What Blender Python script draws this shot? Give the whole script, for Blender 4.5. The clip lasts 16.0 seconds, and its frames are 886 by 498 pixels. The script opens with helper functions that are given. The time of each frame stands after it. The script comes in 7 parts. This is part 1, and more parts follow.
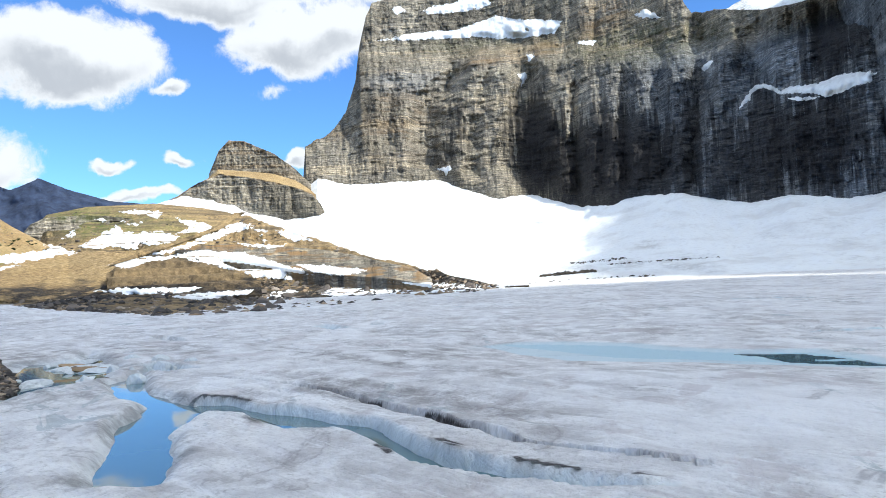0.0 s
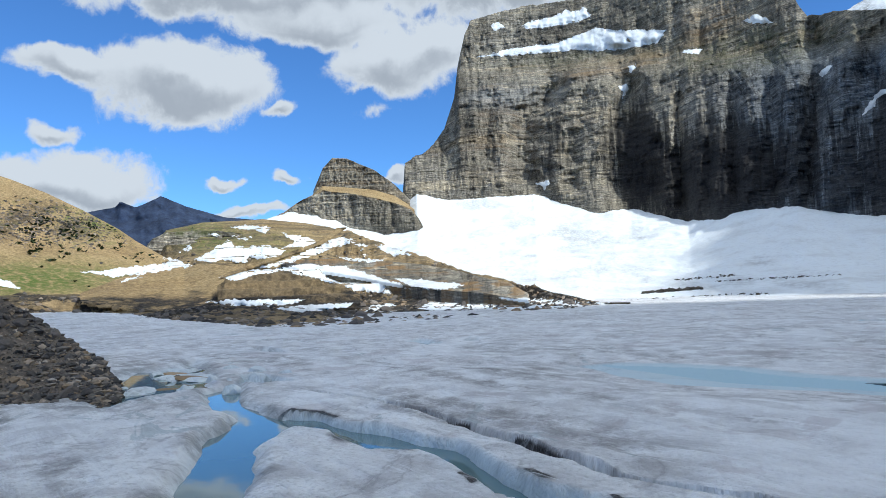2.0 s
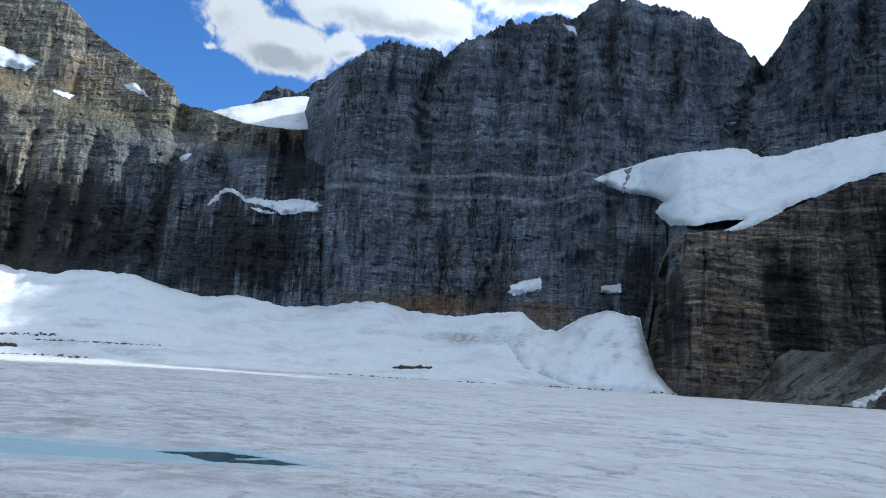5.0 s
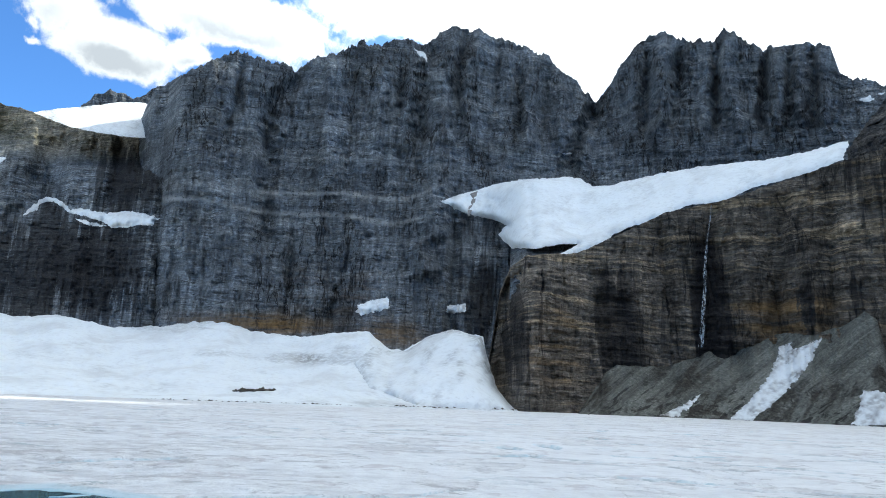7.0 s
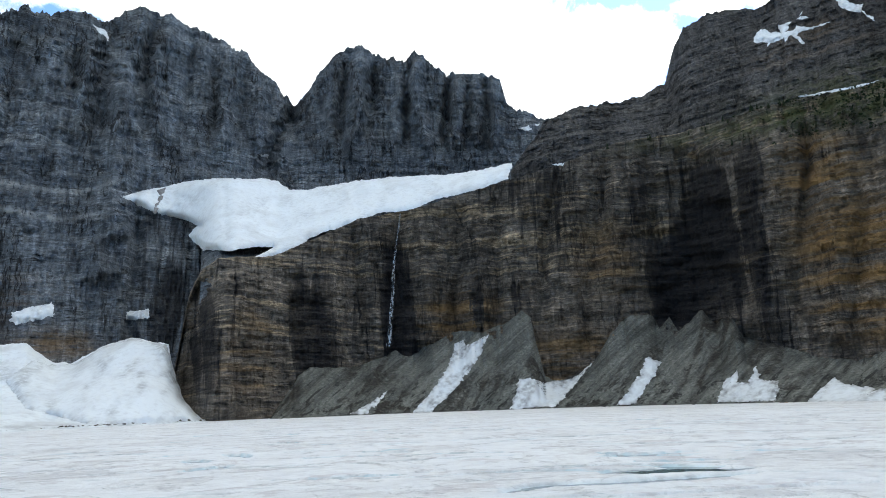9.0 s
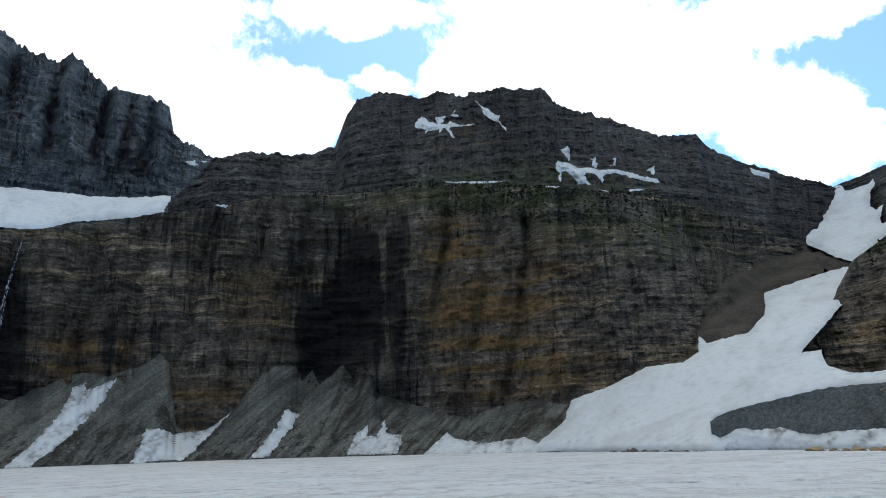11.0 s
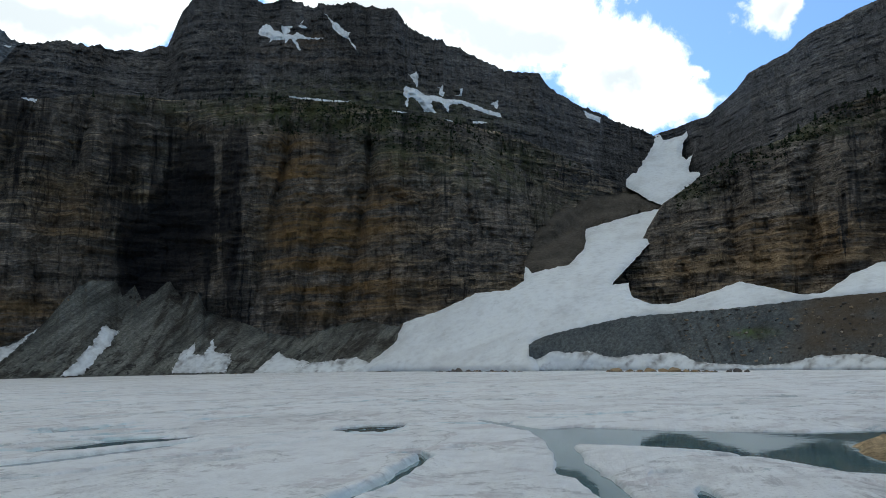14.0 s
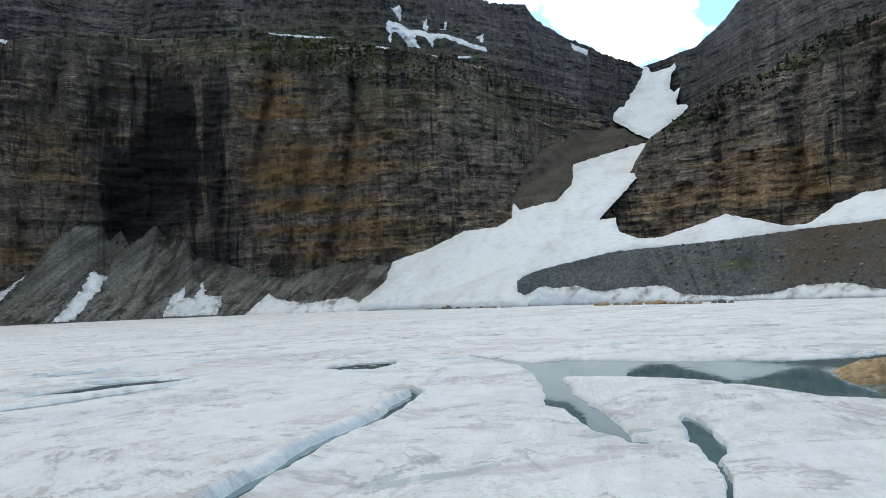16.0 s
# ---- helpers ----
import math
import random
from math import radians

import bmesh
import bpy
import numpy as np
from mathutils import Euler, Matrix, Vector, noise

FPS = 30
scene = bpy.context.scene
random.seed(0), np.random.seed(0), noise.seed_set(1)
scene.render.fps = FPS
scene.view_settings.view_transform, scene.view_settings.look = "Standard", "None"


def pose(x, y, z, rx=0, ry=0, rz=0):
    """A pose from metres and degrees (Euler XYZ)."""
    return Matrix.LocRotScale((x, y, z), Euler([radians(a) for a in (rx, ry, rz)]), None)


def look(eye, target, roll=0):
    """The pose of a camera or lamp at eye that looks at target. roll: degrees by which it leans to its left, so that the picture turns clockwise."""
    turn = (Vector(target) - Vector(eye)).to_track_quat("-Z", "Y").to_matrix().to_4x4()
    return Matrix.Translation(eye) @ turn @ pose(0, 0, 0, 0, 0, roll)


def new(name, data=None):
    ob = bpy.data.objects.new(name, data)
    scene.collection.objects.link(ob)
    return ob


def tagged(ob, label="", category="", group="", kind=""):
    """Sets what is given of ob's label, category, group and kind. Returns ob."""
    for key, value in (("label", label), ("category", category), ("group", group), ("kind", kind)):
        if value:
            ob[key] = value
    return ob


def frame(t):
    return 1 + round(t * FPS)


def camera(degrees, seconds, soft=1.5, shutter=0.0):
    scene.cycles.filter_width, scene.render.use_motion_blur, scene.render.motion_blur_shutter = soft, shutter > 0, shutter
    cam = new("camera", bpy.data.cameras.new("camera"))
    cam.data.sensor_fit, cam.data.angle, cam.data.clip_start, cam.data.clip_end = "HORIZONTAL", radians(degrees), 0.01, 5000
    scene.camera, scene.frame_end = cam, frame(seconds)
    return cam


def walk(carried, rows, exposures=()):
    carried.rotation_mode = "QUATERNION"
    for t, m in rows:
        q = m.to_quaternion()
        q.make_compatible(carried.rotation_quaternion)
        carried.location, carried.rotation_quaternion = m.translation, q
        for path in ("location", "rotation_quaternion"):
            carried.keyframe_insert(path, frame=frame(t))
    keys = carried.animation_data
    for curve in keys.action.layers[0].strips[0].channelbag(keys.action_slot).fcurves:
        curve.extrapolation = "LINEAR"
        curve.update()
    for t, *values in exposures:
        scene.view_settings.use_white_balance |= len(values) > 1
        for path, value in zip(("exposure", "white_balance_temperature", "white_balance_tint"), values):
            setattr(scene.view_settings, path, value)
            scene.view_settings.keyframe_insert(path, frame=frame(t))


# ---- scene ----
cam = camera(65.27, 16.0, soft=0.9)
walk(cam, [
    (0.0, pose(1.55, -0.97, 5.0, 92.14, 2.61, 79.39)),
    (0.5, pose(1.12, -1.16, 5.0, 97.20, 2.50, 85.62)),
    (1.0, pose(0.75, -1.15, 5.0, 95.04, 2.32, 89.74)),
    (1.5, pose(0.55, -0.87, 5.0, 93.70, 2.45, 91.15)),
    (2.0, pose(0.30, -0.53, 5.0, 93.70, 1.94, 87.45)),
    (2.5, pose(0.10, -0.20, 5.0, 94.43, 1.20, 80.67)),
    (2.6, pose(0.09, -0.17, 5.0, 94.74, 0.41, 77.60)),
    (3.0, pose(0.03, -0.08, 5.0, 95.21, -0.53, 65.84)),
    (3.5, pose(0.00, 0.00, 5.0, 95.77, -0.81, 53.15)),
    (4.0, pose(0.00, 0.00, 5.0, 97.70, -1.92, 42.79)),
    (4.2, pose(0.00, 0.00, 5.0, 98.14, -2.15, 39.27)),
    (6.3, pose(0.00, 0.00, 5.0, 101.32, -3.56, 33.80)),
    (6.5, pose(0.00, 0.00, 5.0, 101.46, -2.36, 32.60)),
    (7.0, pose(0.00, 0.00, 5.0, 102.13, -2.25, 23.02)),
    (7.5, pose(0.00, 0.00, 5.0, 101.81, -0.67, 12.12)),
    (8.0, pose(0.00, 0.00, 5.0, 100.55, -0.51, -0.09)),
    (8.5, pose(0.00, 0.00, 5.0, 103.22, 0.65, -3.54)),
    (9.0, pose(0.00, 0.00, 5.0, 102.48, 1.95, -1.46)),
    (9.5, pose(0.00, 0.00, 5.0, 105.01, 2.09, -9.03)),
    (10.0, pose(0.00, 0.00, 5.0, 104.46, 2.61, -21.49)),
    (10.2, pose(0.00, 0.00, 5.0, 105.28, 3.05, -24.51)),
    (12.3, pose(0.00, 0.00, 5.0, 104.33, -0.41, -36.43)),
    (12.5, pose(0.00, 0.00, 5.0, 103.50, -0.45, -37.78)),
    (13.0, pose(0.00, 0.00, 5.0, 102.26, -0.67, -38.36)),
    (13.5, pose(0.00, 0.00, 5.0, 100.29, 0.61, -44.10)),
    (14.0, pose(0.00, 0.00, 5.0, 98.93, 1.30, -43.79)),
    (14.5, pose(0.00, 0.00, 5.0, 97.98, 1.18, -44.03)),
    (15.0, pose(0.00, 0.00, 5.0, 98.49, 1.78, -49.04)),
    (15.5, pose(0.00, 0.00, 5.0, 96.80, 2.36, -48.55)),
    (16.0, pose(0.00, 0.00, 5.0, 93.81, 2.58, -44.65)),
], exposures=[
    (0.0, 0.40, 6120, 8), (0.5, 0.20, 5950, 8), (1.5, -0.04, 5800, 6), (3.0, -0.23, 5600, 6), (4.2, -0.20, 5550, 6), (6.3, 0.50, 6050, 4), (7.0, 0.58, 6150, 4), (8.0, 0.50, 6450, 4), (9.0, 0.62, 6550, 4), (10.2, 0.55, 6550, 4),
    (12.3, -0.98, 6000, 3), (13.0, -0.84, 6000, 2), (14.0, -0.33, 6350, 2), (15.0, 0.0, 6500, 2), (16.0, 0.45, 6650, 4),
])

# ---- world, sun ----
SUN_AZ, SUN_EL = 36.0, 44.0
EYE = 5.0


def bearing(az, el):
    a, e = radians(az), radians(el)
    return Vector((math.sin(a) * math.cos(e), math.cos(a) * math.cos(e), math.sin(e)))


sun = new("sun", bpy.data.lights.new("sun", "SUN"))
sun.data.energy, sun.data.angle, sun.data.color = 3.9, radians(0.4), (1.0, 0.93, 0.82)
sun.matrix_world = look(bearing(SUN_AZ, SUN_EL) * 1000, (0, 0, 0))


class Graph:
    """A node tree written as expressions."""

    def __init__(self, tree):
        self.tree = tree
        tree.nodes.clear()

    def node(self, kind):
        return self.tree.nodes.new(kind)

    def put(self, value, socket):
        if isinstance(value, bpy.types.NodeSocket):
            self.tree.links.new(value, socket)
        elif value is not None:
            if hasattr(socket.default_value, "__len__") and not hasattr(value, "__len__"):
                value = [value] * len(socket.default_value)
            if hasattr(value, "__len__") and len(value) == 3 and len(socket.default_value) == 4:
                value = (*value, 1)
            socket.default_value = value

    def math(self, op, a, b=None, c=None, clamp=False):
        n = self.node("ShaderNodeMath")
        n.operation, n.use_clamp = op, clamp
        for value, socket in zip((a, b, c), n.inputs):
            self.put(value, socket)
        return n.outputs[0]

    def vec(self, op, a, b=None, scale=None):
        n = self.node("ShaderNodeVectorMath")
        n.operation = op
        self.put(a, n.inputs[0])
        self.put(b, n.inputs[1])
        if scale is not None:
            self.put(scale, n.inputs["Scale"])
        return n.outputs["Value"] if op in ("LENGTH", "DOT_PRODUCT", "DISTANCE") else n.outputs[0]

    def noise(self, vector, scale, detail=4, rough=0.55, distort=0.0):
        n = self.node("ShaderNodeTexNoise")
        self.put(vector, n.inputs["Vector"])
        self.put(scale, n.inputs["Scale"])
        self.put(detail, n.inputs["Detail"])
        self.put(rough, n.inputs["Roughness"])
        self.put(distort, n.inputs["Distortion"])
        return n.outputs[0]

    def ramp(self, value, stops):
        n = self.node("ShaderNodeValToRGB")
        self.put(value, n.inputs[0])
        els = n.color_ramp.elements
        while len(els) < len(stops):
            els.new(0.5)
        for e, (pos, col) in zip(els, stops):
            e.position = pos
            e.color = (*col, 1) if hasattr(col, "__len__") else (col, col, col, 1)
        return n.outputs[0]

    def mix(self, fac, a, b, mode="MIX"):
        n = self.node("ShaderNodeMix")
        n.data_type, n.blend_type = "RGBA", mode
        self.put(fac, n.inputs[0])
        self.put(a, n.inputs[6])
        self.put(b, n.inputs[7])
        return n.outputs[2]

    def smooth(self, value, lo, hi):
        n = self.node("ShaderNodeMapRange")
        n.interpolation_type = "SMOOTHSTEP"
        self.put(value, n.inputs[0])
        self.put(lo, n.inputs[1])
        self.put(hi, n.inputs[2])
        return n.outputs[0]

    def cloud_vector(self, vector, scale):
        n = self.node("ShaderNodeTexNoise")
        self.put(vector, n.inputs["Vector"])
        self.put(scale, n.inputs["Scale"])
        self.put(4, n.inputs["Detail"])
        return self.vec("SUBTRACT", n.outputs[1], (0.5, 0.5, 0.5))

    def attr(self, name):
        n = self.node("ShaderNodeAttribute")
        n.attribute_name = name
        return n.outputs["Fac"]


# ---- sky with fair-weather clouds ----
# bearing, height above the horizon, half width, half height (degrees), weight
CLOUDS_LEFT = [
    (-96.5, 21.6, 8.0, 2.0, 1.00), (-87.5, 20.0, 4.0, 2.4, 0.90),
    (-107.5, 16.9, 8.3, 3.18, 1.00), (-116.4, 17.3, 3.8, 1.55, 0.90), (-100.4, 15.1, 1.8, 0.86, 0.90), (-101.9, 24.6, 17.7, 3.44, 1.00), (-91.7, 18.9, 6.0, 3.01, 1.00),
    (-80.3, 24.6, 10.8, 3.01, 1.00), (-115.1, 8.8, 6.0, 2.58, 1.00), (-117.2, 12.3, 2.0, 1.03, 0.80), (-104.6, 9.6, 1.5, 0.60, 0.90),
    (-99.5, 9.8, 1.8, 0.60, 0.90), (-102.9, 7.0, 3.0, 0.69, 0.90), (-91.5, 10.0, 1.3, 0.69, 0.90), (-92.3, 14.9, 2.2, 0.69, 0.30), (-120.2, 8.9, 4.8, 2.0, 0.90),
]
CLOUDS_PASS = [
    (-51.0, 24.5, 3.7, 2.6, 1.00), (-46.0, 25.5, 2.8, 1.2, 0.80), (-56.6, 25.1, 0.9, 0.7, 0.50),
]
CLOUDS_WALL = [
    (-51.9, 25.0, 4.0, 2.2, 0.90), (-55.4, 26.5, 4.2, 1.9, 0.80), (-41.4, 28.5, 8.9, 2.6, 1.00), (-28.7, 30.8, 8.9, 2.8, 1.00), (-18.4, 30.3, 9.3, 3.7, 1.00),
    (-6.0, 28.9, 11.2, 5.1, 1.10), (8.7, 26.6, 11.7, 5.6, 1.10), (-56.5, 24.0, 0.6, 0.5, 0.50), (-29.0, 34.9, 18.7, 2.8, 0.80), (1.0, 33.4, 14.0, 4.2, 1.00),
]
CLOUDS_PEAK = [
    (17.7, 26.6, 5.6, 4.2, 1.00), (0.1, 27.5, 14.0, 7.0, 1.10), (21.7, 26.1, 2.8, 1.9, 0.80), (26.0, 29.1, 2.1, 1.9, 0.80), (22.1, 34.4, 8.4, 2.1, 0.90),
    (42.6, 30.6, 12.1, 5.1, 1.10), (52.4, 26.3, 7.0, 4.2, 1.00), (59.3, 22.7, 4.7, 4.2, 0.90), (10.8, 25.1, 5.6, 2.8, 0.90),
]
CLOUDS_GULLY = [
    (9.8, 26.4, 7.9, 5.6, 1.00), (25.4, 29.1, 2.6, 1.4, 0.80), (20.1, 25.7, 1.9, 1.0, 0.60), (36.3, 29.5, 7.5, 5.1, 1.10), (48.5, 28.3, 7.5, 5.6, 1.10),
    (60.6, 30.1, 9.3, 2.8, 1.00), (60.0, 23.6, 3.5, 3.7, 1.00), (62.7, 21.0, 2.8, 1.9, 0.80), (61.7, 19.1, 4.2, 2.1, 0.90), (71.5, 25.2, 2.3, 2.3, 0.90),
    (65.2, 21.3, 1.0, 0.7, 0.60), (43.6, 35.6, 12.1, 2.8, 1.10), (65.3, 18.6, 1.2, 0.8, 0.60),
]
world = bpy.data.worlds.new("world")
scene.world = world
world.use_nodes = True
g = Graph(world.node_tree)
sky = g.node("ShaderNodeTexSky")
sky.sky_type, sky.sun_disc = "NISHITA", False
sky.sun_elevation, sky.sun_rotation = radians(SUN_EL), radians(SUN_AZ)
sky.altitude, sky.air_density, sky.dust_density, sky.ozone_density = 2300.0, 1.0, 0.8, 2.5
way = g.node("ShaderNodeTexCoord").outputs["Generated"]
way = g.vec("NORMALIZE", way)
puff = g.noise(way, 7.0, 8, 0.6, 0.35)
fine = g.noise(way, 22.0, 7, 0.66, 0.3)
wobble = g.node("ShaderNodeTexNoise")
g.put(way, wobble.inputs["Vector"])
g.put(14.0, wobble.inputs["Scale"])
g.put(6, wobble.inputs["Detail"])
bent = g.vec("ADD", way, g.vec("SCALE", g.vec("SUBTRACT", wobble.outputs[1], (0.5, 0.5, 0.5)), scale=0.07))
total, low = None, 0.0
for az, el, wide, high, weight in CLOUDS_LEFT + CLOUDS_PASS + CLOUDS_WALL + CLOUDS_PEAK + CLOUDS_GULLY:
    d = bearing(az, el)
    side = Vector((math.cos(radians(az)), -math.sin(radians(az)), 0))
    up = side.cross(d)
    a = g.vec("DOT_PRODUCT", bent, tuple(side / math.sin(radians(wide))))
    b = g.vec("DOT_PRODUCT", g.vec("SUBTRACT", bent, tuple(d)), tuple(up / math.sin(radians(high))))
    front = g.math("LESS_THAN", g.vec("DOT_PRODUCT", way, tuple(d)), 0.2)
    r = g.math("SQRT", g.math("MULTIPLY_ADD", a, a, g.math("MULTIPLY", b, b)))
    spot = g.math("SUBTRACT", g.math("MULTIPLY", g.math("SUBTRACT", 1.0, r), weight), g.math("MULTIPLY", front, 20.0))
    low = g.math("MULTIPLY_ADD", b, g.math("MAXIMUM", spot, 0.0), low)
    total = spot if total is None else g.math("SMOOTH_MAX", total, spot, 0.12)
height = g.vec("DOT_PRODUCT", way, (0.0, 0.0, 1.0))
overhead = g.math("SUBTRACT", g.math("MULTIPLY", g.smooth(height, 0.58, 0.68), 2.2), 1.2)
around = g.math("SUBTRACT", g.math("MULTIPLY", g.smooth(g.vec("DOT_PRODUCT", way, (0.3, -0.95, 0.0)), 0.1, 0.6), 1.2), 1.15)
total = g.math("MAXIMUM", g.math("MAXIMUM", total, overhead), around)
total = g.math("MAXIMUM", total, -1.0)
lumps = g.math("ADD", g.math("MULTIPLY", g.math("SUBTRACT", puff, 0.5), 1.5), g.math("MULTIPLY", g.math("SUBTRACT", fine, 0.5), 1.15))
field = g.math("ADD", g.math("MULTIPLY", total, 1.25), lumps)
cover = g.smooth(field, -0.02, 0.38)
belly = g.noise(way, 4.0, 3, 0.5, 0.2)
under = g.math("ADD", g.math("MULTIPLY", low, -2.4), g.math("MULTIPLY", g.math("SUBTRACT", 0.50, belly), 1.6))
thick = g.math("MULTIPLY", g.smooth(g.math("ADD", under, g.math("MULTIPLY", g.math("SUBTRACT", 0.5, fine), 0.8)), -0.1, 0.75), g.smooth(field, 0.2, 0.7))
toward = g.smooth(g.vec("DOT_PRODUCT", way, tuple(bearing(SUN_AZ, SUN_EL))), 0.3, 1.0)
cloud = g.mix(thick, (13.0, 13.1, 13.2), (7.8, 8.1, 8.6))
cloud = g.vec("SCALE", cloud, scale=g.math("MULTIPLY", g.math("MULTIPLY_ADD", toward, 0.95, 0.58), g.math("MULTIPLY_ADD", g.smooth(height, 0.57, 0.72), -0.35, 1.0)))
blue = g.vec("MULTIPLY", sky.outputs[0], (0.95, 1.38, 1.8))
blue = g.mix(g.math("MULTIPLY", toward, 0.4), g.vec("SCALE", blue, scale=g.math("MULTIPLY_ADD", toward, 1.0, 1.0)), (5.6, 6.6, 7.6))
shown = g.mix(cover, blue, cloud)
back = g.node("ShaderNodeBackground")
g.put(shown, back.inputs[0])
g.put(0.1, back.inputs[1])
g.tree.links.new(back.outputs[0], g.node("ShaderNodeOutputWorld").inputs[0])


# ---- materials ----
def material(name, rough=0.9):
    m = bpy.data.materials.new(name)
    m.use_nodes = True
    g = Graph(m.node_tree)
    b = g.node("ShaderNodeBsdfPrincipled")
    g.tree.links.new(b.outputs[0], g.node("ShaderNodeOutputMaterial").inputs[0])
    g.put(rough, b.inputs["Roughness"])
    g.put(0.25, b.inputs["Specular IOR Level"])
    return m, g, b


def relief(g, b, height, strength, distance):
    n = g.node("ShaderNodeBump")
    g.put(height, n.inputs["Height"])
    n.inputs["Strength"].default_value, n.inputs["Distance"].default_value = strength, distance
    g.tree.links.new(n.outputs[0], b.inputs["Normal"])


GREY_BANDS = [(0.25, (0.098, 0.113, 0.126)), (0.42, (0.165, 0.182, 0.194)), (0.50, (0.118, 0.132, 0.147)), (0.60, (0.215, 0.228, 0.232)), (0.75, (0.142, 0.152, 0.164))]


def rock_material(name, bands, streak, tint, grassy=(0.09, 0.10, 0.035), period=0.055, bedding=0.35, lined=0.65, cracked=0.6, bump=4.0, hairs=1.0, jointed=1.0):
    """Bedded cliff rock: level beds of several colours, upright joints and bed joints, clefts darkened in the colour,
    water streaks, rubble grain.
    """
    m, g, b = material(name, 0.92)
    p = g.node("ShaderNodeNewGeometry").outputs["Position"]
    split, join = g.node("ShaderNodeSeparateXYZ"), g.node("ShaderNodeCombineXYZ")
    g.put(p, split.inputs[0])
    g.put(g.attr("along"), join.inputs[0])
    g.put(g.math("MULTIPLY_ADD", g.noise(p, 0.006, 3, 0.5), 10.0, split.outputs[2]), join.inputs[1])
    q = join.outputs[0]
    bed = g.noise(g.vec("MULTIPLY", q, (0.004, period, 0.0)), 1.0, 7, 0.7, 0.1)
    thin = g.noise(g.vec("MULTIPLY", q, (0.05, period * 6, 0.0)), 1.0, 4, 0.66, 0.25)
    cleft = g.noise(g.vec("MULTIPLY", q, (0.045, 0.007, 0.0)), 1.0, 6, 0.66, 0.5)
    block = g.noise(g.vec("MULTIPLY", p, (0.34, 0.34, 0.46)), 1.0, 4, 0.66, 0.3)
    shaken = g.vec("ADD", q, g.vec("SCALE", g.cloud_vector(p, 0.08), scale=5.0))
    post = g.noise(g.vec("MULTIPLY", shaken, (0.13, 0.020, 0.0)), 1.0, 4, 0.62, 0.3)
    rods = g.noise(g.vec("MULTIPLY", shaken, (0.42, 0.05, 0.0)), 1.0, 3, 0.6, 0.2)
    upright = g.math("ABSOLUTE", g.math("SUBTRACT", g.noise(g.vec("MULTIPLY", shaken, (0.075, 0.011, 0.0)), 1.0, 5, 0.62, 0.3), 0.5))
    level = g.math("ABSOLUTE", g.math("SUBTRACT", g.noise(g.vec("MULTIPLY", q, (0.010, period * 2.4, 0.0)), 1.0, 4, 0.6, 0.2), 0.5))
    big = g.noise(p, 0.011, 5, 0.6)
    mixed = g.math("MULTIPLY_ADD", g.math("SUBTRACT", thin, 0.5), bedding, bed)
    col = g.mix(g.attr("cool"), g.ramp(mixed, bands), g.ramp(mixed, GREY_BANDS))
    # Upright cleft bands are darkened as if shaded; the drips after them are water.
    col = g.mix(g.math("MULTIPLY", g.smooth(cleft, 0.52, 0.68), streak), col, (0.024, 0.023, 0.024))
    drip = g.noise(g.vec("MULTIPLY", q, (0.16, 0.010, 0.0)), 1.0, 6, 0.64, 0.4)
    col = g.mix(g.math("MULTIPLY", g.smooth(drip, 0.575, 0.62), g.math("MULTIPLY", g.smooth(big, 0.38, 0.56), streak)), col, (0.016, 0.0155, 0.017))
    col = g.mix(g.math("MULTIPLY", g.smooth(big, 0.45, 0.7), 0.45), col, tint)
    col = g.mix(1.0, col, g.ramp(block, [(0.28, 0.5), (0.5, 0.97), (0.72, 1.58)]), "MULTIPLY")
    col = g.mix(1.0, col, g.ramp(thin, [(0.30, lined), (0.5, 1.0), (0.70, 2.0 - lined)]), "MULTIPLY")
    col = g.mix(1.0, col, g.ramp(post, [(0.34, 1 - 0.26 * jointed), (0.5, 1.0), (0.66, 1 + 0.3 * jointed)]), "MULTIPLY")
    col = g.mix(1.0, col, g.ramp(rods, [(0.32, 1 - 0.24 * jointed), (0.5, 1.0), (0.68, 1 + 0.3 * jointed)]), "MULTIPLY")
    hair = g.noise(g.vec("MULTIPLY", shaken, (0.07, period * 15, 0.0)), 1.0, 2, 0.6, 0.1)
    col = g.mix(1.0, col, g.ramp(hair, [(0.36, 1 - 0.45 * hairs), (0.47, 1 - 0.05 * hairs), (0.56, 1 + 0.05 * hairs), (0.64, 1 + 0.6 * hairs)]), "MULTIPLY")
    face = g.noise(g.vec("MULTIPLY", q, (0.022, 0.006, 0.0)), 1.0, 4, 0.6, 0.6)
    col = g.mix(1.0, col, g.ramp(face, [(0.34, 0.66), (0.5, 1.0), (0.66, 1.36)]), "MULTIPLY")
    seams = g.math("ADD", g.math("MULTIPLY", g.smooth(upright, 0.015, 0.005), g.smooth(face, 0.56, 0.44)), g.math("MULTIPLY", g.smooth(level, 0.012, 0.003), g.smooth(post, 0.46, 0.60)), clamp=True)
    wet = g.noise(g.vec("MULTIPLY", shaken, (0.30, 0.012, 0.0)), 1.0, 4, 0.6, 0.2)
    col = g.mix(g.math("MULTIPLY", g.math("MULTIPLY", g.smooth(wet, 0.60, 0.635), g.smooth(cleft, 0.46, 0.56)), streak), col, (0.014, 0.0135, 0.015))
    lines = g.math("MULTIPLY", seams, cracked)
    col = g.mix(lines, col, (0.018, 0.017, 0.017))
    # This layer darkens wet streaks and, on some faces, stands in for shade.
    wet_shade = g.math("ADD", g.attr("stain_shade"), g.math("ADD", g.math("MULTIPLY_ADD", g.math("SUBTRACT", cleft, 0.5), 1.5, g.math("MULTIPLY", g.math("SUBTRACT", drip, 0.5), 2.2)), g.math("MULTIPLY", g.math("SUBTRACT", block, 0.5), 0.8)))
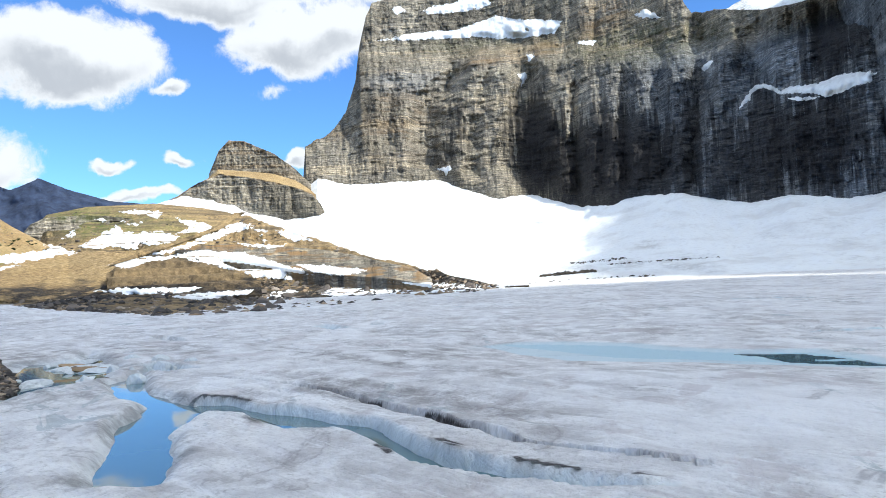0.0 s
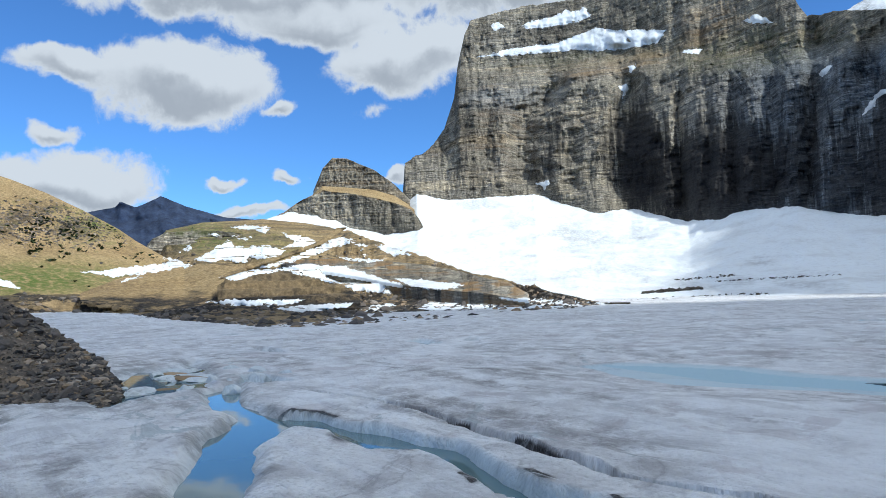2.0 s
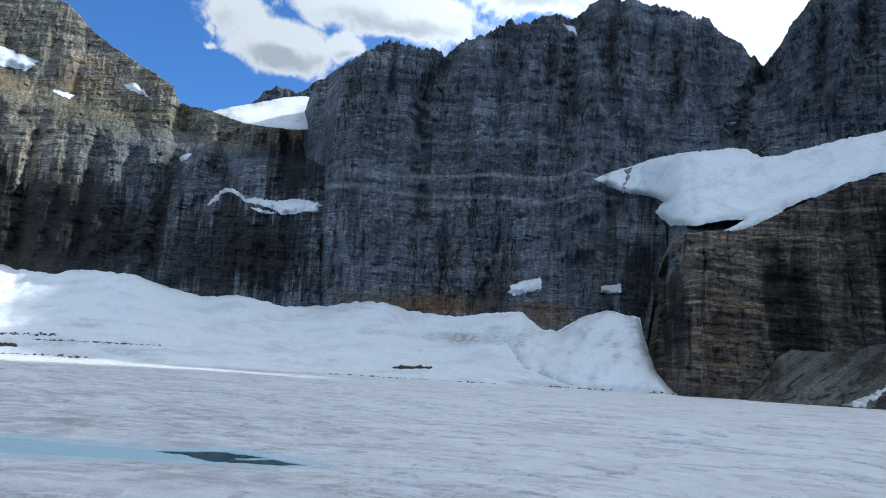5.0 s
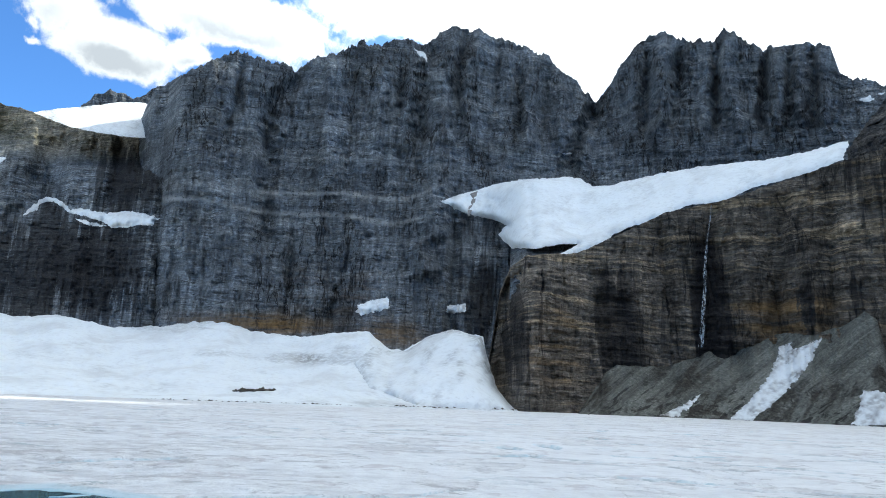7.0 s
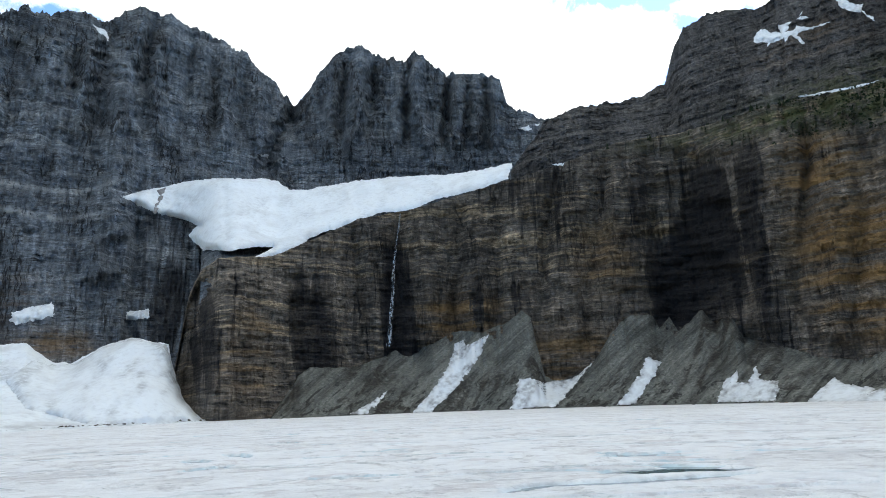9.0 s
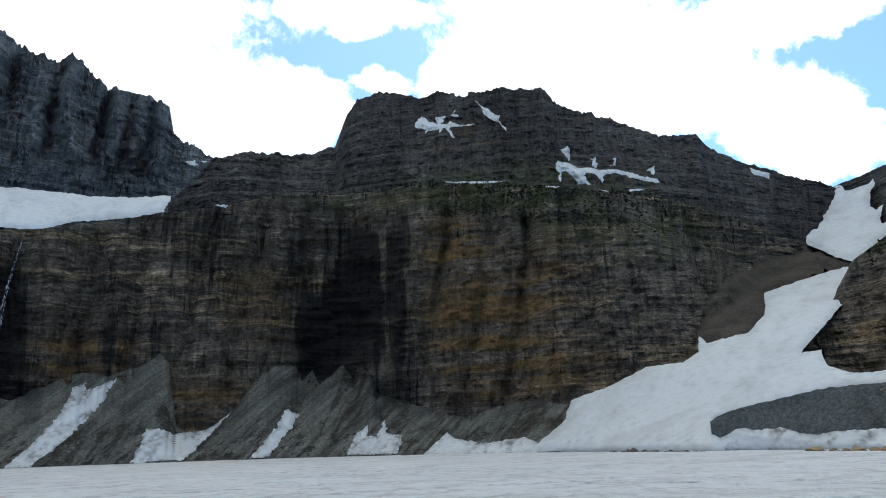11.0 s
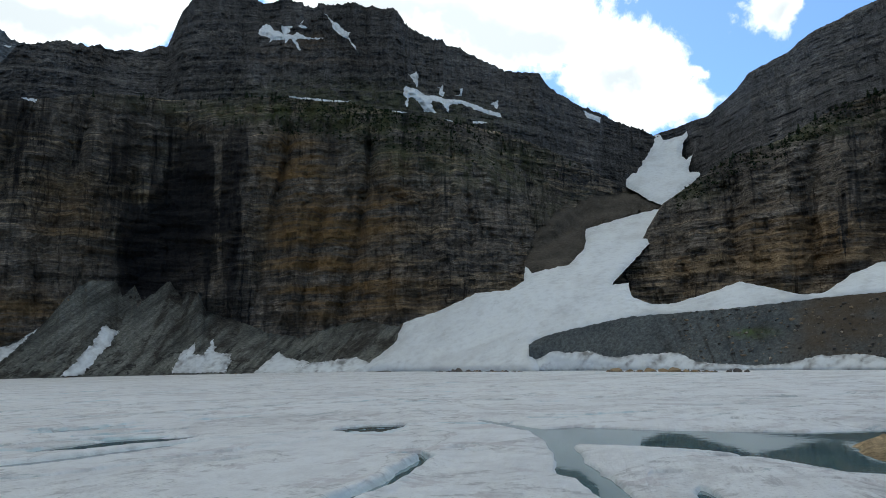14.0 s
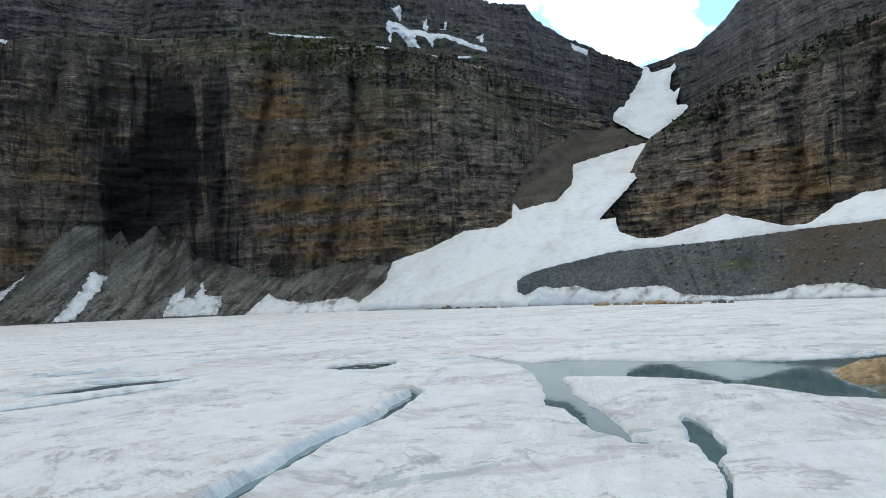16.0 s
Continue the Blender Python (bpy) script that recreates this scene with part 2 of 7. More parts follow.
    stain_shade = g.math("MULTIPLY", g.smooth(wet_shade, 0.36, 0.54), g.math("MULTIPLY_ADD", g.attr("stain_shade"), 0.5, 0.45))
    stain_shade = g.math("MULTIPLY", stain_shade, g.smooth(g.attr("stain_shade"), 0.02, 0.2))
    col = g.mix(stain_shade, col, (0.011, 0.0105, 0.012))
    warm = g.math("MULTIPLY", g.smooth(g.math("ADD", g.attr("warm"), g.math("MULTIPLY", g.math("SUBTRACT", big, 0.5), 1.0)), 0.05, 0.9), g.math("MULTIPLY", g.smooth(mixed, 0.40, 0.58), g.smooth(stain_shade, 0.5, 0.1)))
    warm = g.math("MULTIPLY", warm, g.smooth(g.attr("warm"), 0.0, 0.15))
    ochre = g.mix(g.math("MULTIPLY_ADD", block, 0.6, g.math("MULTIPLY", rods, 0.4)), (0.09, 0.05, 0.02), (0.46, 0.28, 0.11))
    col = g.mix(g.math("MULTIPLY", warm, g.math("SUBTRACT", 1.0, g.math("MULTIPLY", lines, 0.7))), col, ochre)
    col = g.mix(g.math("MULTIPLY", g.attr("pale"), g.math("MULTIPLY", g.smooth(block, 0.30, 0.46), g.smooth(rods, 0.28, 0.44))), col, (0.38, 0.385, 0.375))
    grass = g.math("MULTIPLY", g.attr("grass"), g.smooth(g.noise(p, 0.09, 5, 0.7), 0.36, 0.6))
    col = g.mix(grass, col, grassy)
    g.put(col, b.inputs["Base Color"])
    h = g.math("ADD", g.math("MULTIPLY_ADD", hair, 0.35, g.math("MULTIPLY", block, 0.8)), g.math("ADD", g.math("MULTIPLY", thin, bedding * 2.5), g.math("ADD", g.math("MULTIPLY_ADD", post, 0.9, g.math("MULTIPLY", rods, 0.5)), g.math("MULTIPLY", cleft, 1.2))))
    relief(g, b, g.math("SUBTRACT", h, g.math("MULTIPLY", lines, 0.6)), 1.0, bump)
    return m


TAN_BANDS = [(0.25, (0.145, 0.132, 0.108)), (0.42, (0.265, 0.235, 0.172)), (0.50, (0.185, 0.168, 0.136)), (0.60, (0.335, 0.285, 0.198)), (0.75, (0.215, 0.19, 0.15))]
DARK_BANDS = [(0.25, (0.05, 0.05, 0.05)), (0.42, (0.092, 0.088, 0.083)), (0.52, (0.065, 0.063, 0.062)), (0.62, (0.12, 0.11, 0.098)), (0.75, (0.08, 0.077, 0.073))]
BROWN_BANDS = [(0.25, (0.085, 0.076, 0.068)), (0.42, (0.20, 0.166, 0.128)), (0.52, (0.122, 0.107, 0.09)), (0.60, (0.30, 0.232, 0.15)), (0.75, (0.15, 0.13, 0.106))]
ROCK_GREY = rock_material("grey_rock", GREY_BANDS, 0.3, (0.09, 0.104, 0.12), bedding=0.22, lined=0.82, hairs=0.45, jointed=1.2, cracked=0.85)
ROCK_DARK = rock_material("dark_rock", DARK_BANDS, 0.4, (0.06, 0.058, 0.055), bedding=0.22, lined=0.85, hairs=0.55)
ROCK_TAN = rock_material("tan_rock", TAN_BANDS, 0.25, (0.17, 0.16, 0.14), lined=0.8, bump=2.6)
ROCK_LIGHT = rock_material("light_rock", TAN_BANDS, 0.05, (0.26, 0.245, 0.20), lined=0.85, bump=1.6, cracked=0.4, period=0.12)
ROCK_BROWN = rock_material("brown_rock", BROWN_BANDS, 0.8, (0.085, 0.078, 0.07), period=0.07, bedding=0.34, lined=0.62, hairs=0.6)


def snow_material(name, dirt, clean=(0.85, 0.88, 0.88), grain_scale=0.35):
    m, g, b = material(name, 0.75)
    p = g.node("ShaderNodeNewGeometry").outputs["Position"]
    broad = g.noise(p, 0.03, 6, 0.6, 0.4)
    cups = g.noise(p, grain_scale, 5, 0.6)
    speck = g.noise(p, grain_scale * 6, 4, 0.7)
    col = g.mix(g.math("MULTIPLY", g.smooth(broad, 0.46, 0.72), dirt), clean, (0.46, 0.44, 0.41))
    col = g.mix(g.math("MULTIPLY", g.smooth(cups, 0.48, 0.72), 0.35), col, (0.58, 0.58, 0.57))
    col = g.mix(g.math("MULTIPLY", g.smooth(speck, 0.60, 0.74), 0.3), col, (0.30, 0.28, 0.26))
    col = g.mix(g.math("MULTIPLY", g.attr("stain_shade"), g.smooth(cups, 0.25, 0.6)), col, (0.17, 0.16, 0.145))
    g.put(col, b.inputs["Base Color"])
    relief(g, b, g.math("ADD", cups, g.math("MULTIPLY", broad, 3.0)), 0.8, 0.8)
    return m


SNOW = snow_material("old_snow", 0.35)


def loose_material(name, dark, light, scale, bump, layered=0.0, streaked=0.0):
    m, g, b = material(name, 0.95)
    p = g.node("ShaderNodeNewGeometry").outputs["Position"]
    fine = g.noise(p, scale, 6, 0.75)
    broad = g.noise(p, scale * 0.06, 5, 0.6, 0.5)
    col = g.mix(g.smooth(g.math("MULTIPLY_ADD", broad, 0.8, g.math("MULTIPLY", fine, 0.4)), 0.35, 0.8), dark, light)
    if streaked:
        split, lie = g.node("ShaderNodeSeparateXYZ"), g.node("ShaderNodeCombineXYZ")
        g.put(p, split.inputs[0])
        g.put(g.math("MULTIPLY_ADD", split.outputs[2], -1.0, g.attr("along")), lie.inputs[0])
        g.put(split.outputs[2], lie.inputs[1])
        run = g.noise(g.vec("MULTIPLY", lie.outputs[0], (0.16, 0.022, 0.0)), 1.0, 6, 0.68, 0.5)
        patchy = g.noise(g.vec("MULTIPLY", lie.outputs[0], (0.22, 0.16, 0.0)), 1.0, 6, 0.72, 0.8)
        col = g.mix(1.0, col, g.ramp(run, [(0.34, 0.45), (0.48, 0.95), (0.62, 1.45)]), "MULTIPLY")
        col = g.mix(g.math("MULTIPLY", g.math("MULTIPLY", g.smooth(patchy, 0.54, 0.60), g.smooth(split.outputs[2], 34.0, 6.0)), streaked), col, (0.018, 0.017, 0.015))
    col = g.mix(1.0, col, g.ramp(fine, [(0.3, 0.5), (0.5, 0.95), (0.7, 1.5)]), "MULTIPLY")
    col = g.mix(g.math("MULTIPLY", g.attr("grass"), g.smooth(g.noise(p, scale * 0.4, 5, 0.7), 0.3, 0.6)), col, (0.105, 0.15, 0.03))
    beds = g.noise(g.vec("MULTIPLY", p, (0.012, 0.012, 0.4)), 1.0, 6, 0.7, 0.3)
    col = g.mix(g.math("MULTIPLY", g.smooth(beds, 0.45, 0.65), layered), col, (0.09, 0.075, 0.055))
    col = g.mix(g.math("MULTIPLY", g.attr("warm"), g.smooth(broad, 0.3, 0.6)), col, g.mix(fine, (0.045, 0.034, 0.022), (0.15, 0.115, 0.078)))
    dark_here = g.math("MULTIPLY", g.attr("stain_shade"), g.smooth(g.noise(p, scale * 0.2, 5, 0.7), 0.3, 0.55))
    col = g.mix(dark_here, col, g.mix(g.smooth(fine, 0.3, 0.75), (0.010, 0.009, 0.008), (0.075, 0.064, 0.05)))
    g.put(col, b.inputs["Base Color"])
    relief(g, b, g.math("ADD", g.math("ADD", fine, broad), g.math("MULTIPLY", beds, layered)), 1.0, bump)
    return m


SCREE = loose_material("grey_scree", (0.085, 0.088, 0.076), (0.165, 0.165, 0.142), 0.7, 0.5, streaked=0.85)
GRAVEL = loose_material("brown_gravel", (0.05, 0.043, 0.034), (0.12, 0.102, 0.078), 0.8, 1.0)
SILT = loose_material("grey_silt", (0.078, 0.09, 0.092), (0.142, 0.154, 0.15), 0.9, 0.5)
EARTH = loose_material("ochre_slope", (0.25, 0.175, 0.085), (0.44, 0.32, 0.165), 0.5, 1.5, 0.75)
GRASSY = loose_material("ochre_grass", (0.30, 0.205, 0.095), (0.46, 0.335, 0.165), 0.6, 1.2, 0.12)
MORAINE = loose_material("dark_moraine", (0.085, 0.075, 0.065), (0.23, 0.185, 0.14), 1.6, 0.4)
# Blue of the air in between is put into this rock's colour.
FAR_ROCK = loose_material("far_hazed_rock", (0.022, 0.034, 0.066), (0.042, 0.058, 0.098), 0.02, 8.0)


def ice_material():
    m, g, b = material("lake_ice", 0.55)
    p = g.node("ShaderNodeNewGeometry").outputs["Position"]
    z = g.node("ShaderNodeSeparateXYZ")
    g.put(p, z.inputs[0])
    flat = g.vec("MULTIPLY", p, (1.0, 1.0, 0.0))
    broad = g.noise(flat, 0.055, 6, 0.62, 0.8)
    mid = g.noise(flat, 0.6, 5, 0.6, 0.3)
    fine = g.noise(flat, 5.0, 5, 0.65)
    cups = g.noise(g.vec("MULTIPLY", p, (1.0, 1.0, 0.4)), 1.7, 4, 0.6, 0.5)
    wind = g.noise(g.vec("MULTIPLY", flat, (0.05, 0.16, 0.0)), 1.0, 7, 0.68, 0.6)
    col = g.mix(g.math("MULTIPLY", g.smooth(broad, 0.42, 0.68), 0.62), (0.93, 0.935, 0.92), (0.71, 0.70, 0.695))
    col = g.mix(g.math("MULTIPLY", g.smooth(wind, 0.50, 0.63), 0.55), col, (0.64, 0.635, 0.63))
    col = g.mix(g.math("MULTIPLY", g.smooth(wind, 0.44, 0.30), 0.6), col, (0.92, 0.93, 0.93))
    col = g.mix(g.math("MULTIPLY", g.smooth(mid, 0.46, 0.70), 0.5), col, (0.67, 0.65, 0.645))
    col = g.mix(g.math("MULTIPLY", g.smooth(fine, 0.50, 0.70), 0.42), col, (0.44, 0.42, 0.405))
    seep = g.noise(g.vec("MULTIPLY", flat, (0.09, 0.22, 0.0)), 1.0, 6, 0.7, 1.0)
    col = g.mix(g.math("MULTIPLY", g.smooth(seep, 0.61, 0.635), 0.6), col, (0.38, 0.46, 0.47))
    plate = g.noise(flat, 0.075, 6, 0.62, 1.2)
    col = g.mix(g.math("MULTIPLY", g.smooth(plate, 0.47, 0.50), 0.6), col, (0.93, 0.94, 0.94))
    rim = g.math("MULTIPLY", g.smooth(plate, 0.445, 0.468), g.smooth(plate, 0.478, 0.468))
    col = g.mix(g.math("MULTIPLY", rim, g.math("MULTIPLY", g.smooth(mid, 0.40, 0.56), 0.5)), col, (0.34, 0.33, 0.335))
    pink = g.noise(flat, 0.19, 6, 0.68, 0.6)
    col = g.mix(g.math("MULTIPLY", g.smooth(pink, 0.55, 0.62), 0.55), col, (0.60, 0.555, 0.55))
    col = g.mix(g.math("MULTIPLY", g.attr("dirt"), g.smooth(mid, 0.3, 0.62)), col, (0.40, 0.38, 0.37))
    col = g.mix(g.math("MULTIPLY", g.attr("dirt"), g.smooth(g.math("MULTIPLY_ADD", fine, 0.5, g.math("MULTIPLY", mid, 0.7)), 0.46, 0.76)), col, (0.14, 0.13, 0.12))
    col = g.mix(g.math("MULTIPLY", g.smooth(g.attr("dirt"), 0.74, 0.92), g.smooth(fine, 0.2, 0.42)), col, (0.035, 0.03, 0.027))
    run, across = g.vec("DOT_PRODUCT", p, (0.83, 0.55, 0.0)), g.vec("DOT_PRODUCT", p, (-0.55, 0.83, 0.0))
    lay = g.node("ShaderNodeCombineXYZ")
    g.put(g.math("MULTIPLY", run, 0.22), lay.inputs[0])
    g.put(g.math("MULTIPLY", across, 1.7), lay.inputs[1])
    grain = g.noise(lay.outputs[0], 1.0, 6, 0.7, 0.5)
    lined = g.math("MULTIPLY", g.smooth(grain, 0.48, 0.66), g.math("MULTIPLY_ADD", g.attr("dirt"), 0.9, 0.05), clamp=True)
    col = g.mix(lined, col, (0.36, 0.345, 0.335))
    col = g.mix(g.math("MULTIPLY", g.smooth(grain, 0.44, 0.30), 0.7), col, (0.92, 0.93, 0.935))
    grit = g.noise(flat, 15.0, 4, 0.72)
    col = g.mix(g.math("MULTIPLY", g.smooth(grit, 0.56, 0.70), g.math("MULTIPLY_ADD", g.attr("dirt"), 1.0, 0.08)), col, (0.16, 0.145, 0.13))
    col = g.mix(g.attr("blue"), col, (0.48, 0.66, 0.72))
    g.put(col, b.inputs["Base Color"])
    relief(g, b, g.math("ADD", g.math("MULTIPLY", mid, 1.0), g.math("ADD", g.math("MULTIPLY", fine, 0.4), g.math("MULTIPLY_ADD", grain, 0.8, g.math("MULTIPLY", cups, 0.5)))), 1.0, 0.3)
    return m


ICE = ice_material()


def water_material():
    m, g, b = material("melt_water", 0.03)
    p = g.node("ShaderNodeNewGeometry").outputs["Position"]
    g.put((0.10, 0.18, 0.20), b.inputs["Base Color"])
    g.put(0.5, b.inputs["Specular IOR Level"])
    relief(g, b, g.noise(p, 1.2, 3, 0.5), 0.04, 0.05)
    return m


WATER = water_material()


# ---- terrain tools ----
def value_noise(x, y, seed=0):
    xi, yi = np.floor(x).astype(np.int64), np.floor(y).astype(np.int64)
    fx, fy = x - xi, y - yi
    fx, fy = fx * fx * (3 - 2 * fx), fy * fy * (3 - 2 * fy)

    def rnd(i, j):
        n = (i * 374761393 + j * 668265263 + seed * 1442695041) & 0x7FFFFFFF
        n = ((n ^ (n >> 13)) * 1274126177) & 0x7FFFFFFF
        return ((n ^ (n >> 16)) & 0xFFFF) / 65535.0

    top = rnd(xi, yi) * (1 - fx) + rnd(xi + 1, yi) * fx
    low = rnd(xi, yi + 1) * (1 - fx) + rnd(xi + 1, yi + 1) * fx
    return top * (1 - fy) + low * fy


def fbm(x, y, octaves=4, seed=0, gain=0.5):
    total, amp, size = 0.0, 1.0, 0.0
    for k in range(octaves):
        total = total + amp * value_noise(x, y, seed + 17 * k)
        size += amp
        amp, x, y = amp * gain, x * 2.03 + 5.1, y * 2.03 + 1.7
    return total / size - 0.5


def ridges(x, y, octaves=3, seed=0):
    total, amp, size = 0.0, 1.0, 0.0
    for k in range(octaves):
        total = total + amp * (1 - np.abs(2 * value_noise(x, y, seed + 31 * k) - 1))
        size += amp
        amp, x, y = amp * 0.5, x * 2.1 + 3.3, y * 2.1 + 8.8
    return total / size


def stair(u, hard=0.75):
    """Treads and risers: 0 between whole numbers on average."""
    f = u - np.floor(u)
    s = np.clip((f - hard) / (1 - hard), 0, 1)
    return s * s * (3 - 2 * s) - f


def along(*knots):
    """A quantity given at bearings, straight between them."""
    a, v = np.array(knots[0::2], float), np.array(knots[1::2], float)
    return lambda az: np.interp(az, a, v)


def world_points(az, el, rho):
    a = np.radians(az)
    return np.stack([rho * np.sin(a), rho * np.cos(a), EYE + rho * np.tan(np.radians(el))], -1)


def grid_mesh(name, pts, mat, flip=False, layers=None, smooth=True):
    """A sheet through a grid of points, rows by columns, with named grey layers on its points."""
    rows, cols = pts.shape[:2]
    idx = np.arange(rows * cols).reshape(rows, cols)
    quads = np.stack([idx[:-1, :-1], idx[:-1, 1:], idx[1:, 1:], idx[1:, :-1]], -1).reshape(-1, 4)
    if flip:
        quads = quads[:, ::-1]
    if not smooth:
        odd = (np.add.outer(np.arange(rows - 1), np.arange(cols - 1)) % 2 == 1).reshape(-1)
        quads[odd] = np.roll(quads[odd], 1, axis=1)
    me = bpy.data.meshes.new(name)
    me.vertices.add(rows * cols)
    me.vertices.foreach_set("co", pts.reshape(-1).astype(np.float32))
    me.loops.add(quads.size)
    me.loops.foreach_set("vertex_index", quads.reshape(-1).astype(np.int32))
    me.polygons.add(len(quads))
    me.polygons.foreach_set("loop_start", np.arange(0, quads.size, 4, dtype=np.int32))
    me.update(calc_edges=True)
    if smooth:
        me.polygons.foreach_set("use_smooth", np.ones(len(quads), bool))
    for key, values in (layers or {}).items():
        layer = me.attributes.new(key, "FLOAT", "POINT")
        layer.data.foreach_set("value", np.broadcast_to(values, (rows, cols)).reshape(-1).astype(np.float32))
    me.materials.append(mat)
    return me


def fold_relief(az, el, folds, seed):
    """Ribs (depth over 0) and clefts (under 0) down a face: depth, half width in degrees, then bearing and height angle along the line."""
    out = 0.0 * az * el
    for k, (depth, half, *line) in enumerate(folds):
        a, e = np.array(line[0::2]), np.array(line[1::2])
        order = np.argsort(e)
        a, e = a[order], e[order]
        mid = np.interp(el, e, a) + half * 1.1 * fbm(el * 0.9, el * 0 + 7.7 * k, 4, seed + k, 0.6)
        d = np.abs(az - mid) / (half * (0.65 + 0.7 * value_noise(el * 0.8, el * 0 + 3.1 * k, seed + 60 + k)))
        ends = np.clip((el - e[0]) / 1.2 + 1, 0, 1) * np.clip((e[-1] - el) / 1.2 + 1, 0, 1)
        out = out + depth * np.clip(1 - d, 0, 1) ** 0.85 * ends
    return out


def blocks(s, z, wide, tall, seed):
    """Broken rock: courses of uneven blocks that stand out by 0 to 1."""
    course = z / tall + 0.5 * value_noise(z / tall * 0.37, z * 0, seed + 2) + 0.35 * fbm(s / (wide * 9), z / (tall * 12), 2, seed + 1)
    row = np.floor(course)
    u = s / wide * (0.6 + 0.9 * value_noise(row * 5.3, row * 0, seed + 3)) + 9.7 * value_noise(row * 3.9, row * 0, seed + 4) + 0.5 * value_noise(s / wide * 0.6, row * 2.2, seed + 5)
    return value_noise(np.floor(u) * 3.0, row * 3.0, seed + 6)


class Face:
    """A rock face between a foot line and a crest line, both given by bearing, height angle and distance."""

    def __init__(self, az0, az1, step, rows, foot, crest, foot_rho, crest_rho, shape=1.0, buttress=14.0, width=38.0,
                 beds=((22.0, 5.0), (7.0, 1.6)), jag=0.25, seed=1, fluted=0.42, bulge=None, spikes=0.0, keen=False, grain=4.0, folds=(), teeth=0.0, blocky=1.0):
        az = np.arange(az0, az1 + step / 2, step)
        v = np.linspace(0, 1, rows)[:, None]
        f, c = foot(az), crest(az)
        c = c + jag * (fbm(az * 1.7, az * 0, 4, seed + 5) + 0.6 * np.abs(fbm(az * 5.1, az * 0, 3, seed + 9)))
        if spikes:
            c = c + spikes * (1.3 * fbm(az * 0.8, az * 0, 4, seed + 13, 0.6) + 0.25 * (np.floor(4 * value_noise(az * 1.9, az * 0, seed + 15)) / 4 - 0.4))
        if teeth:
            c = c + teeth * (np.clip(ridges(az * 0.75, az * 0, 2, seed + 41) - 0.5, 0, 1) * 1.1 + (0.2 + 1.2 * value_noise(az * 0.5, az * 0, seed + 45)) * (0.55 * value_noise(np.floor(az * 2.6) * 3, az * 0, seed + 43) + 0.4 * value_noise(np.floor(az * 6.1) * 3, az * 0, seed + 44)) - 0.45)
        el = f + (c - f) * v
        fr, cr = foot_rho(az), crest_rho(az)
        rho = fr + (cr - fr) * v ** shape
        if bulge:
            rho = rho - bulge(az, el)
        z = EYE + rho * np.tan(np.radians(el))
        s = np.radians(az) * np.mean(fr) + 0 * v
        lean = s + 12 * fbm(s / 90, z / 90, 2, seed + 3)
        zz = z + 6 * fbm(s / 140, s * 0, 2, seed + 21)
        period = beds[0][0]
        level = zz / period + 0.3 * fbm(s / 60, z / 80, 2, seed + 23)
        tier = np.floor(level * 2 + 0.25 * fbm(s / 25, z / 30, 2, seed + 25))
        broken = lean + width * 0.12 * (value_noise(tier * 7.3, tier * 0, seed + 8) - 0.5)
        rib = 0.35 - ridges(lean / width, z / 320, 2, seed) ** 2.5
        pillar = 0.35 - ridges(broken / width * 3.3, z / 150 + 0.1 * level, 2, seed + 2) ** 2
        if keen:
            rib = ridges(lean / width, z / 320, 2, seed) - 0.55
            pillar = ridges(broken / width * 3.3, z / 150 + 0.1 * level, 2, seed + 2) - 0.55
        post = ridges(broken / width * 11, z / 60 + 0.6 * tier, 2, seed + 4) - 0.55
        rough = fbm(s / 7, z / 9, 4, seed + 11, 0.6)
        fade = np.clip(np.minimum(v * 8, (1 - v) * 10 + 0.25), 0, 1)
        rho = rho - fade * (buttress * rib + fluted * buttress * pillar * (0.4 + 1.2 * value_noise(s / 50, level * 1.3, seed + 6)) + 0.2 * buttress * post + grain * rough + fold_relief(az, el, folds, seed + 70) + blocky * (2.6 * blocks(s, zz, 8.0, 6.0, seed + 80) + 1.5 * blocks(s, zz, 3.2, 2.4, seed + 90) + 1.6 * blocks(s, zz, 3.0, 16.0, seed + 95) - 2.8))
        for tall, depth in beds:
            rho = rho + depth * stair(level * period / tall) * (0.35 + 1.3 * value_noise(s / 45, zz / tall * 0.8, seed + 29)) * np.clip(v * 8, 0, 1)
        self.az, self.el, self.rho, self.f, self.c, self.v, self.s = az, el, rho, f, c, v, s

    def rho_at(self, az, el):
        az, el = np.asarray(az, float), np.asarray(el, float)
        f, c = np.interp(az, self.az, self.f), np.interp(az, self.az, self.c)
        v = np.clip((el - f) / (c - f), 0, 1) * (len(self.v) - 1)
        u = np.clip((az - self.az[0]) / (self.az[1] - self.az[0]), 0, len(self.az) - 1.001)
        i, j = np.minimum(v.astype(int), len(self.v) - 2), u.astype(int)
        a, b = v - i, u - j
        r = self.rho
        return (r[i, j] * (1 - b) + r[i, j + 1] * b) * (1 - a) + (r[i + 1, j] * (1 - b) + r[i + 1, j + 1] * b) * a

    def points(self, back=(40, -25, 160, -160)):
        front = world_points(self.az, self.el, self.rho)
        top = front[-1]
        out = top[:, :2] / np.linalg.norm(top[:, :2], axis=1)[:, None]
        rows = [front]
        for k in range(0, len(back), 2):
            row = top.copy()
            row[:, :2] += out * back[k]
            row[:, 2] = np.maximum(row[:, 2] + back[k + 1], -4)
            rows.append(row[None])
        foot = row.copy()
        foot[:, :2] += out * 60
        foot[:, 2] = -4
        rows.append(foot[None])
        low = front[:1].copy()
        low[..., 2] = np.minimum(low[..., 2], 0) - 4
        return np.concatenate([low] + rows), len(back) // 2 + 1

    def grown(self, layers):
        """Layers over the front, carried on over the back."""
        back = 3
        return {k: np.concatenate([w[:1], w] + [w[-1:]] * back) for k, w in layers.items()}


